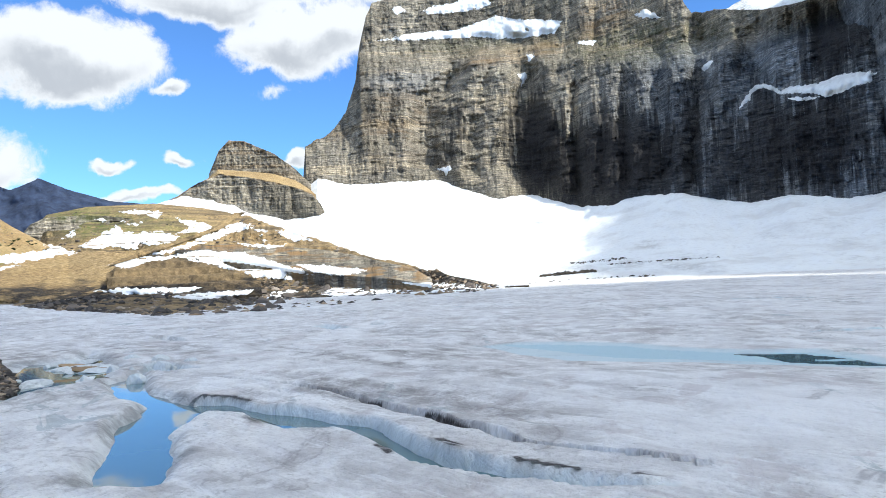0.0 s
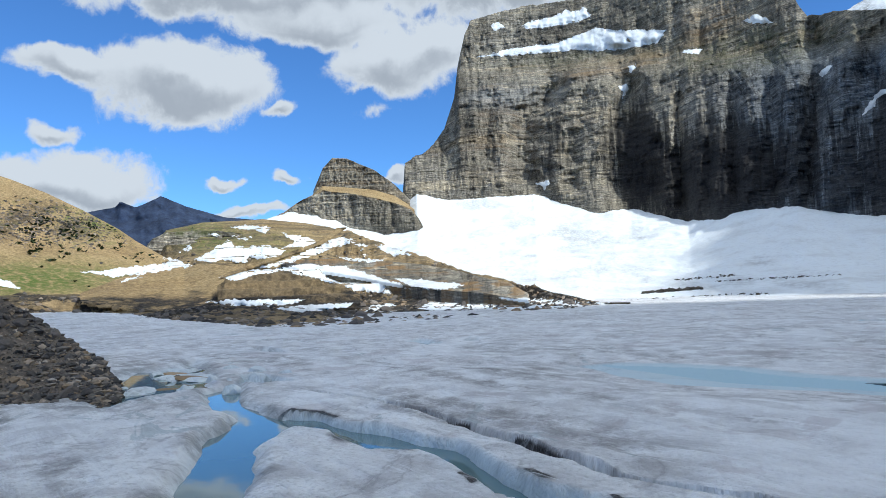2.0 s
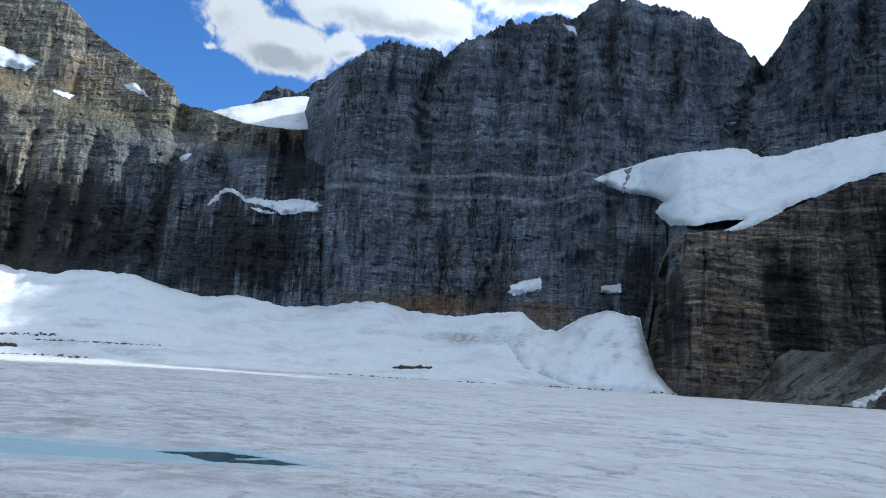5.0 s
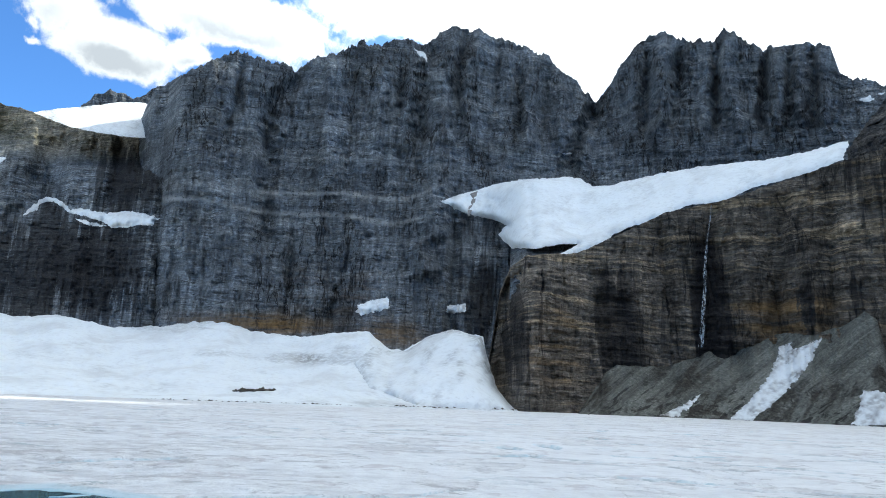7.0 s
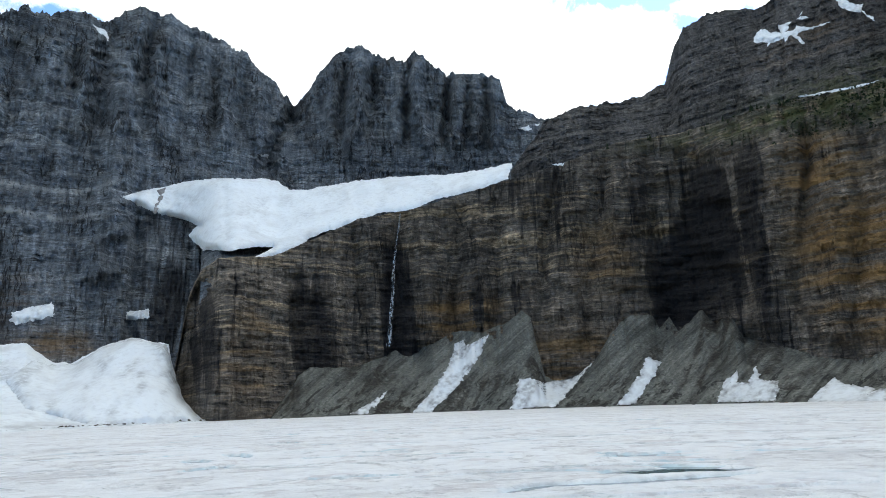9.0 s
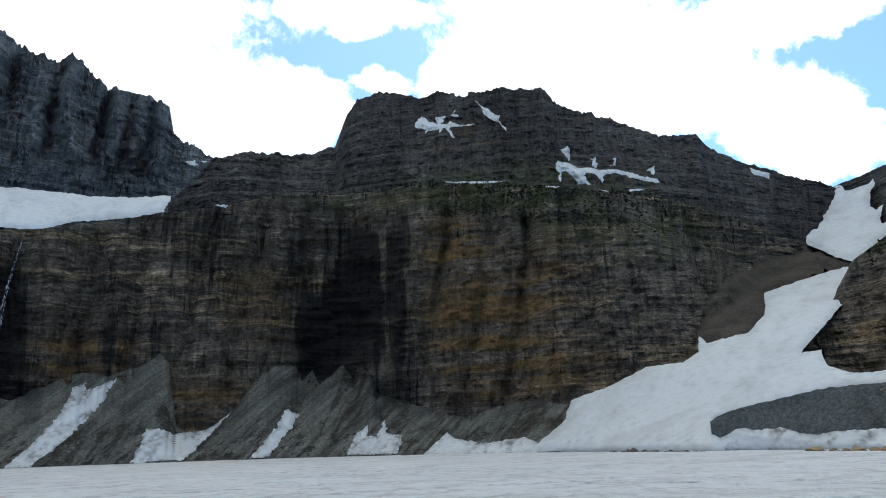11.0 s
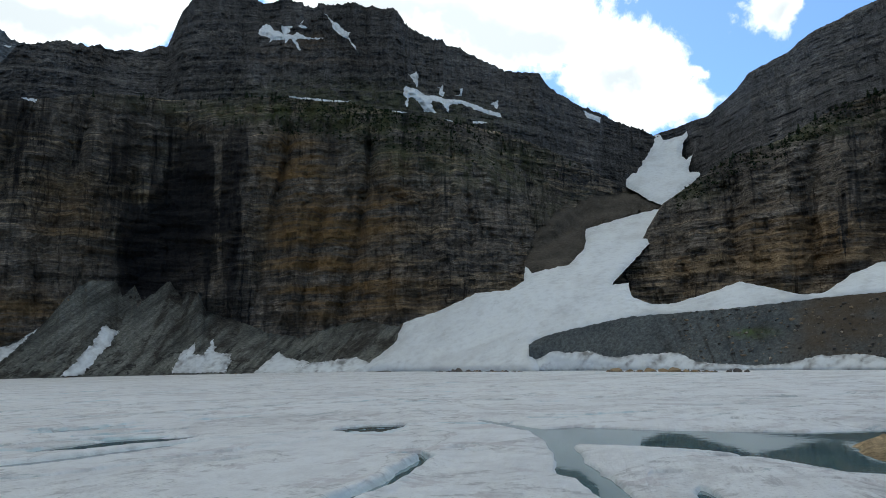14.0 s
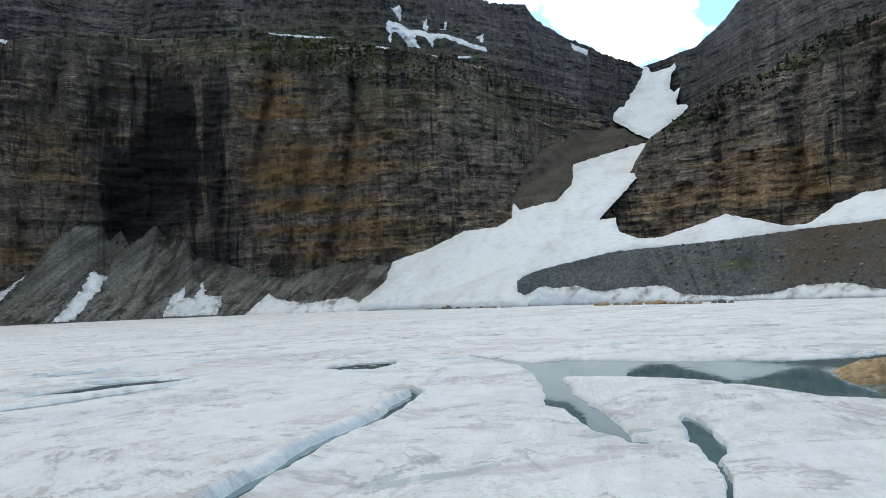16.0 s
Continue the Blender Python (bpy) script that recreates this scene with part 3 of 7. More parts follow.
def ramp_up(v, lo, hi):
    t = np.clip((v - lo) / (hi - lo), 0, 1)
    return t * t * (3 - 2 * t)


def spots(az, el, *places):
    """Soft blots: bearing, height angle, half width, half height, weight."""
    total = 0.0 * az * el
    for k in range(0, len(places), 5):
        a, e, w, h, q = places[k:k + 5]
        total = total + q * np.exp(-(((az - a) / w) ** 2 + ((el - e) / h) ** 2) ** 1.5)
    return np.clip(total, 0, 1)


# ---- large structure ----
def mountain(name, face, mat, label, layers=None, back=(40, -25, 160, -160)):
    pts, _ = face.points(back)
    zero = np.zeros_like(face.rho)
    have = {"stain_shade": zero, "warm": zero, "grass": zero, "pale": zero, "cool": zero, "along": face.s}
    have.update(layers or {})
    ob = new(name, grid_mesh(name, pts, mat, layers=face.grown(have), smooth=False))
    return tagged(ob, label, "mountain", kind="structure")


# shore of the frozen lake: distance by bearing
SHORE = along(-125, 150, -112, 150, -97, 130, -84, 150, -75, 215, -68, 225, -56, 245, -44, 262, -32, 262, -17, 318, 0, 367, 16, 358, 28, 318, 40, 273, 52, 220, 64, 191, 85, 170)
# where the snow meets the walls
CONTACT = along(-102, 6.42, -99.8, 7.0, -97.4, 6.55, -95, 6.0, -92.2, 6.1, -90.8, 7.2, -89.4, 8.3, -86.7, 7.7, -83, 7.85, -79.7, 7.9, -76.9, 7.0, -73.4, 6.8, -70.9, 5.95, -67.7, 5.0, -64.6, 5.55, -60, 5.55, -58.2, 5.0,
                -55, 4.4, -52.4, 4.75, -48.7, 4.2, -45.5, 4.45, -43, 5.0, -40.5, 5.15, -38.7, 4.55, -34.4, 4.35, -31.9, 4.85, -29.3, 5.0,
                -27.6, 3.75, -26.4, 3.7, -24.3, 4.9, -22.5, 5.5, -19.9, 5.0, -19.1, 1.2, -17.2, -0.7, -10, -0.7)
CONTACT_RHO = along(-102, 750, -96, 745, -92, 800, -90, 840, -83, 850, -77, 850, -72, 820, -67, 700, -60, 620, -50, 560, -40, 520, -30, 470, -24, 430, -20, 400, -17, 345, -10, 340)


def below(line, drop):
    return lambda az: line(az) - drop


# the tall stepped mountain
GOULD_LEDGE = along(-90, 18.0, -85.9, 18.2, -76, 18.4, -71.7, 18.4, -67, 17.6, -61, 16.6, -57.6, 16.6, -45, 16.6)
GOULD_FOLDS = [(34, 1.5, -76.4, 17.1, -77.6, 11.8, -77.4, 7.5), (22, 1.4, -71.9, 20.6, -69.8, 15.2, -70.4, 10.6), (24, 1.2, -67.1, 17.5, -68.6, 14.5, -69.4, 5.8), (20, 1.2, -62.8, 15.5, -63.2, 6.5),
               (14, 0.9, -83.6, 17, -84.1, 13.7), (14, 1.0, -82.0, 16.8, -82.4, 9.0), (22, 1.3, -55.6, 17.4, -57.6, 11.2, -57.6, 5.5), (12, 0.9, -60.2, 16.0, -60.5, 6.0), (12, 0.8, -52.5, 17.8, -52.8, 13.0),
               (-36, 1.5, -77.6, 16.4, -80.4, 13.5, -80.2, 10.8, -79.6, 8.0), (-26, 1.3, -71.3, 16, -73.2, 12.4, -73.3, 7), (-22, 0.6, -67.75, 16.2, -68.0, 12.5, -68.1, 6.2), (-18, 0.7, -65.8, 10.2, -66.4, 5.5),
               (-18, 0.7, -61.3, 14.2, -61.6, 5.5), (-30, 0.8, -57.9, 18.3, -58.3, 14.7, -59.0, 9.4, -59.0, 5.5), (-14, 0.6, -64.0, 15.0, -64.3, 6.5), (-16, 0.8, -54.0, 17.6, -54.6, 12.5), (-14, 0.7, -49.8, 17.8, -50.2, 13.2)]
GOULD = Face(-90.6, -45.5, 0.06, 260, below(CONTACT, 0.7),
             along(-90.6, 8.0, -90.3, 10.9, -88.3, 11.85, -86.9, 13.5, -86.0, 16.0, -85.6, 18.5, -84.9, 20.9, -84.4, 21.8, -83, 22.2, -80, 22.6, -75.1, 22.8, -73.4, 23.9,
                   -70.3, 24.05, -67.3, 24.0, -65.8, 22.9, -64.2, 22.1, -62.2, 21.3, -59.2, 20.1, -58.5, 18.9, -56, 18.8, -52, 18.4, -47.5, 18.5, -45.5, 18.5),
             CONTACT_RHO, along(-90.6, 950, -86, 1080, -84, 1180, -78, 1190, -72, 1170, -66, 1050, -58, 860, -52, 720, -45, 640),
             shape=1.15, buttress=20, width=46, beds=((30.0, 4.0), (10.0, 1.6)), jag=0.3, seed=4, folds=GOULD_FOLDS, blocky=1.2, fluted=0.6,
             bulge=lambda a, e: (40 * np.exp(-((a + 74.5) / 2.3) ** 2) + 25 * np.exp(-((a + 65.5) / 1.6) ** 2)) * np.clip((18.5 - e) / 2.5, 0, 1) - 60 * ramp_up(e - GOULD_LEDGE(a), -1.6, 0.4))
ga, ge = GOULD.az[None, :], GOULD.el
# The shaded right side is painted darker and greyer, the sunlit ledges warmer.
mountain("mountain_stepped", GOULD, ROCK_TAN, "towering stepped grey and tan rock mountain with snow ledges",
         {"cool": ramp_up(ga, -70, -60) * (1 - ramp_up(ge, 15.5, 17.5)) + 0 * ge, "pale": spots(ga, ge, -81.5, 15.9, 4.5, 0.9, 0.35), "grass": spots(ga, ge, -62, 17.3, 7, 1.6, 0.5, -76, 18.3, 7, 0.7, 0.35), "stain_shade": spots(ga, ge, -57, 8.5, 9, 5, 0.6, -66.5, 8.5, 5.0, 5, 0.85, -72.3, 10, 1.5, 4, 0.7, -49, 15.5, 2.2, 2.6, 0.95, -50, 8, 5, 5, 0.5, -70.5, 11, 1.6, 4, 0.6, -77.6, 12, 1.6, 4, 0.35), "warm": spots(ga, ge, -72, 17.6, 14, 1.2, 0.35, -84, 12.5, 5, 3, 0.35, -64, 20, 5, 1.5, 0.35, -76, 13, 3, 3, 0.25)})

# the long wall and the jagged tower beyond the hanging snowfield
WALL_FOLDS = [(-24, 1.0, -36.7, 25.6, -38.6, 22.1, -38.9, 19.2, -38.7, 16.5, -38.4, 11.9), (-14, 0.7, -27.8, 25.7, -27.6, 18.4), (10, 0.5, -39.8, 19.3, -39.9, 16.1), (14, 1.6, -43.8, 25, -43.9, 15.8), (14, 1.7, -34, 26.4, -33.9, 16.7),
              (-14, 0.7, -41.4, 25.4, -41.8, 20.6), (-11, 0.7, -31.7, 25.4, -31.9, 17.6), (24, 1.6, -25.3, 27, -24.4, 17.4, -25.4, 10.3), (12, 1.0, -29.6, 27, -29.6, 18), (-12, 0.8, -45.2, 12.5, -45.1, 6),
              (-10, 0.6, -36.0, 12, -36.3, 5), (10, 1.2, -42.0, 12, -42.2, 5), (-10, 0.6, -31.5, 11, -32.6, 5.5), (-14, 0.7, -22.6, 14, -22.8, 5)]
TOWER_FOLDS = [(20, 0.9, -23.2, 29.6, -24, 26.2, -24.1, 22), (20, 0.9, -20.8, 29.6, -21.9, 26.8, -21.8, 21.5), (18, 0.9, -16, 28, -16.3, 25.3, -16.7, 21), (16, 0.8, -13.4, 26.2, -13.7, 21.5), (18, 0.9, -26.7, 27.6, -27.2, 21),
               (-18, 0.6, -22.2, 29.2, -22.6, 26.3, -22.3, 21.5), (-16, 0.6, -17.55, 28, -17.2, 22), (-16, 0.6, -14.8, 27, -15.2, 22), (-14, 0.5, -25.3, 27.9, -25.7, 21), (-14, 0.5, -19.2, 28.6, -19.4, 24), (-40, 1.0, -10.6, 24.2, -11.4, 22.4, -12.6, 20.1, -13.1, 18.8),
               (16, 0.8, -7.3, 27.6, -7.9, 21), (18, 0.8, -4.6, 28.6, -5.8, 21), (20, 0.8, 0.3, 28.1, -0.2, 25.9, 0.7, 21), (16, 0.7, -1.5, 26, -2.1, 21), (18, 0.7, 3.9, 26.7, 3.2, 21), (16, 0.6, 5.4, 26.5, 5.1, 21), (16, 0.6, 6.9, 26.1, 6.7, 21),
               (-16, 0.5, -6, 28, -6.8, 22), (-18, 0.5, -3.4, 28, -4.5, 22), (-18, 0.5, -0.5, 27.3, -1.1, 21.6), (-26, 0.5, 3, 26.9, 2.4, 21.7), (-14, 0.4, 4.6, 26.3, 4.3, 21), (-14, 0.4, 6.3, 26, 6, 21)]
WALL_CREST = along(-49.0, 19.0, -47.9, 22.3, -47.2, 22.6, -46.4, 23.5, -44.1, 24.9, -42.5, 25.85, -37.75, 25.9, -37, 25.4, -35.3, 26.6, -31.8, 28.05, -29.8, 28.1, -27.8, 29.0,
                   -26.1, 28.5, -23.4, 29.85, -22.4, 29.5, -20.9, 29.85, -18.5, 28.9, -15.3, 27.8, -13.5, 26.6, -12.4, 25.9, -10.65, 24.0,
                   -9.1, 26.0, -7.1, 28.1, -4.8, 28.8, -3.6, 28.0, -1.1, 27.6, -0.1, 28.5, 1.3, 27.4, 2.7, 26.6, 4.6, 26.8, 6.2, 26.3, 7.5, 25.9, 8.0, 23.9, 10.2, 22.8, 12, 22.4, 24, 22.0)
WALL = Face(-49.0, 24.0, 0.08, 225, along(-49, 3.5, -44, 3.8, -28, 2.6, -20, 0.5, -16, 0.5, -12, 8, 24, 13.0), WALL_CREST,
            along(-49, 740, -48, 670, -47, 595, -45.5, 538, -36, 500, -28, 462, -22, 436, -18, 440, -14, 490, -8, 560, 0, 600, 24, 620),
            along(-49, 780, -48, 710, -47, 705, -46, 655, -40, 660, -30, 690, -20, 720, -10.6, 740, -4, 730, 8, 740, 24, 760),
            shape=1.0, buttress=18, width=34, beds=((44.0, 6.0), (12.0, 2.0)), jag=0.25, seed=9, fluted=0.5, spikes=0.35, keen=True, grain=2.6, folds=WALL_FOLDS + TOWER_FOLDS, teeth=0.5)
wa, we = WALL.az[None, :], WALL.el
BAND_HIGH = along(-41, 15.6, -37.3, 15.7, -32.3, 16.25, -27.7, 15.95, -25.8, 16.45, -24.2, 17.3)
BAND_LOW = along(-47, 14.1, -43.8, 14.6, -40.2, 14.2, -37.1, 14.1, -32.1, 14.4, -27.6, 14.0, -25.7, 14.6, -24, 15.2)
# The lower left end is painted darker to stand for its deep shade.
mountain("mountain_wall", WALL, ROCK_GREY, "long dark grey rock wall with a jagged crest",
         {"pale": np.clip(ramp_up(wa, -41, -39) * (1 - ramp_up(wa, -25.5, -23.5)) * np.exp(-((we - BAND_HIGH(wa)) / 0.17) ** 2) * (0.35 + 0.9 * value_noise(wa * 0.8, we * 0, 11)) + ramp_up(wa, -47.5, -45) * (1 - ramp_up(wa, -25.5, -24)) * np.exp(-((we - BAND_LOW(wa)) / 0.2) ** 2) * (0.35 + 0.9 * value_noise(wa * 0.7, we * 0, 12)), 0, 1), "warm": spots(wa, we, -38, 5.2, 6, 0.8, 0.7, -27, 5.0, 3, 1.2, 0.6, -33, 8, 8, 2.5, 0.25), "stain_shade": spots(wa, we, -46, 7, 2.5, 3, 0.6, -20, 8, 1.8, 4, 0.8, -21, 15, 3, 2, 0.4)})

# the brown headwall over the lake
LEDGE = along(-19.5, 2.0, -18.6, 8.5, -17.8, 10.6, -16.5, 11.7, -12.3, 11.9, -8.8, 13.5, -5.1, 15.15, -1, 15.7, 2.2, 16.55, 7.7, 17.9, 11.3, 18.6, 17, 20.05, 22, 20.1, 28, 20.9, 31, 21.0,
              36.4, 20.8, 39.9, 20.2, 45.8, 19.2, 50.5, 17.9, 55, 15.8, 59.1, 13.2, 61.8, 11.4, 63, 10.5)
HEAD_FOLDS = [(-16, 1.6, -17.4, 9.6, -18.3, 5.7, -18.6, 1.4), (14, 2.2, -14, 10.6, -15.2, 5.2, -16.2, -0.7), (-9, 1.2, -11.1, 10.1, -11.1, 5.7, -11.2, 0.1), (8, 1.6, -8.1, 10.8, -8.4, 3.4), (-11, 1.1, -1.7, 15.2, -2.3, 10.2, -2.9, 3.2),
              (7, 1.3, 0.4, 15.2, 0.1, 5), (-8, 0.6, 3.5, 15.5, 2.9, 10.2, 2.2, 6.2), (7, 0.9, 5.2, 16.1, 4.4, 6.4), (-7, 0.7, 6.7, 14, 5.9, 6.4), (-8, 0.7, 10.9, 15, 9.7, 6.6), (9, 1.5, 12.6, 15, 11.5, 3), (-18, 3.6, 22.8, 18, 21.6, 10.5, 20.5, 5.5),
              (12, 2.4, 28.5, 18, 27.0, 10.5, 26.4, 5), (6, 1.3, 17.2, 17.5, 15.4, 9.7), (-7, 0.5, 31.3, 18, 29.8, 10.7, 28.7, 5.8), (9, 1.6, 32.6, 17.5, 31.6, 4), (-6, 0.6, 33.9, 12, 32.2, 4.1), (8, 1.5, 36.8, 19, 34.4, 3.8),
              (-8, 0.6, 38.2, 18.2, 37.0, 9.9, 35.6, 3.9), (8, 1.5, 40.9, 16.4, 40.4, 4), (-8, 0.5, 46.2, 12.6, 46.5, 5.4), (-6, 0.6, 43.2, 15.5, 42.5, 3), (8, 1.3, 44.8, 15, 44.6, 4.2), (8, 1.4, 48.8, 11, 48.9, 5.5), (-9, 0.7, 51.2, 13, 52.6, 7.5)]
HEADWALL = Face(-19.5, 63.0, 0.08, 215, along(-19.5, -1.0, -10, -1.0, 20, -0.9, 36, -1.0, 40.2, 1.9, 46.3, 4.3, 50.8, 5.9, 54.3, 6.3, 56, 8.5, 59, 9.6, 63, 9.0), LEDGE,
                along(-19.5, 432, -18.6, 385, -17.6, 352, -16.4, 336, -12, 356, -6, 400, 0, 412, 8, 395, 14, 398, 22, 404, 28, 372, 34, 345, 40, 330, 46, 335, 52, 365, 56, 445, 59, 480, 63, 500),
                along(-19.5, 442, -18.6, 415, -16.4, 400, -6, 450, 2, 460, 8, 455, 16, 462, 22, 465, 28, 440, 34, 425, 40, 415, 48, 425, 56, 480, 63, 540),
                shape=0.9, buttress=11, width=24, beds=((16.0, 3.0), (5.0, 1.3)), jag=0.2, seed=15, folds=HEAD_FOLDS,
                bulge=lambda a, e: -34 * ramp_up(e - along(42, 20, 45.7, 17.2, 48.9, 13.4, 55.1, 8.9, 58, 7.5, 63, 7)(a), 0.0, 4.0) * ramp_up(a, 42, 46))
ha, he = HEADWALL.az[None, :], HEADWALL.el
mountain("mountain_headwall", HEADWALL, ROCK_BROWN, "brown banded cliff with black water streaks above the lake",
         {"stain_shade": spots(ha, he, 21.8, 9.0, 3.2, 4.8, 1.0, 24.3, 13.5, 2.6, 4.2, 0.9, 20.0, 7.0, 1.6, 3.0, 0.6, 26.6, 8.5, 1.3, 4.5, 0.6, 18.2, 13, 1.0, 4, 0.4, 27, 17, 1.2, 2.5, 0.5, -2.4, 8, 0.9, 6.5, 0.95, -9.3, 6, 2.2, 6, 0.8, -1.5, 6, 1.8, 7, 0.75, -17.6, 5, 1.4, 5, 0.8, 13.5, 17, 10, 2.2, 0.35, 8, 8.5, 1, 2, 0.6, 4.5, 7.5, 0.9, 3, 0.5),
          "warm": spots(ha, he, 33, 10, 5, 6, 0.75, 31, 16.5, 3, 2.5, 0.7, 38, 5, 8, 3, 0.6, 12, 3, 5, 3, 0.6, -14, 4, 3, 5, 0.5, 3, 7, 4, 2.5, 0.5, 15, 10, 3.5, 4, 0.45, 40, 13, 3, 4, 0.5),
          "grass": spots(ha, he, 49, 15.5, 5, 2.2, 0.6, 54, 11.5, 3, 2, 0.35, 34, 19.8, 7, 1.3, 0.9, 41, 17.5, 4, 2.5, 0.6, 24, 19.6, 6, 0.8, 0.5)}, back=(25, 6, 120, 8))

# the peak above the ledge
PEAK = Face(8.0, 63.5, 0.08, 130, along(8, 16.0, 12, 17.0, 17, 18.5, 22, 18.8, 31, 19.6, 36, 19.4, 40, 18.8, 46, 17.8, 50, 16.5, 55, 14.4, 59, 12, 63.5, 10),
            along(8, 18.5, 11, 22.2, 13.2, 23.0, 16.1, 23.15, 18.6, 23.3, 21.4, 24.05, 22.4, 26.5, 23.5, 27.95, 26.6, 28.45, 28.2, 27.85, 30.7, 28.45, 32.7, 27.95,
                  36.8, 28.45, 40.4, 27.95, 41.4, 26.6, 45.9, 24.9, 49.8, 23.1, 52.6, 22.75, 53.5, 21.7, 55.7, 20.15, 58.7, 18.5, 61.2, 17.4, 63.5, 16.0),
            along(8, 500, 16, 500, 22, 490, 28, 472, 34, 455, 40, 446, 50, 470, 58, 520, 63.5, 580),
            along(8, 560, 16, 600, 22, 640, 30, 620, 36, 600, 42, 590, 50, 590, 58, 620, 63.5, 660),
            shape=1.25, buttress=12, width=24, beds=((20.0, 4.5), (6.0, 1.3)), jag=0.3, seed=23, spikes=0.22, teeth=0.28)
pa, pe = PEAK.az[None, :], PEAK.el
mountain("mountain_peak", PEAK, ROCK_DARK, "dark rock peak with small snow patches above a grassy ledge",
         {"grass": spots(pa, pe, 36, 21, 9, 1.6, 0.55, 46, 19, 5, 2, 0.4), "warm": spots(pa, pe, 32, 24.5, 9, 1.6, 0.22)})

# right of the gully: the lower cliff and the slope above it
SPUR_FOLDS = [(9, 1.4, 64.4, 10.6, 61.7, 5.0), (10, 1.6, 71.6, 14.5, 70.4, 4.5), (12, 1.3, 79.5, 15, 79.8, 6), (8, 1.4, 75.3, 14, 74.4, 5), (8, 1.2, 82.5, 14, 82.2, 6), (7, 1.1, 68.6, 13, 68.2, 5),
              (-9, 0.8, 67.3, 12.5, 66.7, 4.5), (-8, 0.7, 72.9, 14, 72.2, 4), (-11, 0.8, 78.1, 15, 76.6, 6), (-9, 0.7, 81.1, 14, 80.7, 6), (-7, 0.7, 63.4, 8.6, 63.2, 4)]
CLIFF = Face(57.4, 86.0, 0.07, 140, along(57.4, 5.6, 58.9, 4.2, 61.6, 3.3, 67, 4.6, 71, 3.6, 77, 5.6, 86, 6),
             along(57.4, 6.0, 58.4, 7.2, 60.6, 9.3, 61.9, 11.4, 63.5, 12.5, 67, 14.5, 71, 15.5, 75, 17.2, 78.2, 17.8, 86, 18.5),
             along(57.4, 330, 60, 318, 67, 305, 77, 290, 86, 280), along(57.4, 350, 62, 380, 70, 375, 78, 365, 86, 350),
             shape=1.0, buttress=8, width=22, beds=((14.0, 2.8), (4.5, 1.2)), jag=0.2, seed=31, folds=SPUR_FOLDS)
ca, ce = CLIFF.az[None, :], CLIFF.el
mountain("mountain_spur", CLIFF, ROCK_BROWN, "brown banded cliff spur beside the snow gully",
         {"warm": spots(ca, ce, 70, 8, 7, 4, 0.5, 62, 6, 3, 3, 0.3), "grass": spots(ca, ce, 72, 15.8, 7, 0.7, 0.8, 64, 12.5, 3, 1.0, 0.6), "stain_shade": spots(ca, ce, 75, 10, 1, 4, 0.5)}, back=(25, 6, 120, 20))
SLOPE = Face(61.6, 86.0, 0.08, 120, along(61.6, 11, 64, 12, 67, 13.2, 71, 14, 75, 15.6, 86, 17),
             along(61.6, 17.0, 62.3, 17.2, 64, 17.6, 66, 18.05, 68.2, 19.6, 69.1, 20.6, 72, 21.6, 73.7, 22.6, 76.7, 23.4, 86, 25.5),
             along(61.6, 640, 65, 520, 70, 440, 78, 410, 86, 400), along(61.6, 680, 66, 650, 72, 600, 86, 560),
             shape=1.0, buttress=7, width=30, beds=((20.0, 3.0), (7.0, 1.2)), jag=0.2, seed=37)
mountain("mountain_shoulder", SLOPE, ROCK_DARK, "dark rubble mountain slope beyond the spur")


# ---- snow and loose ground ----

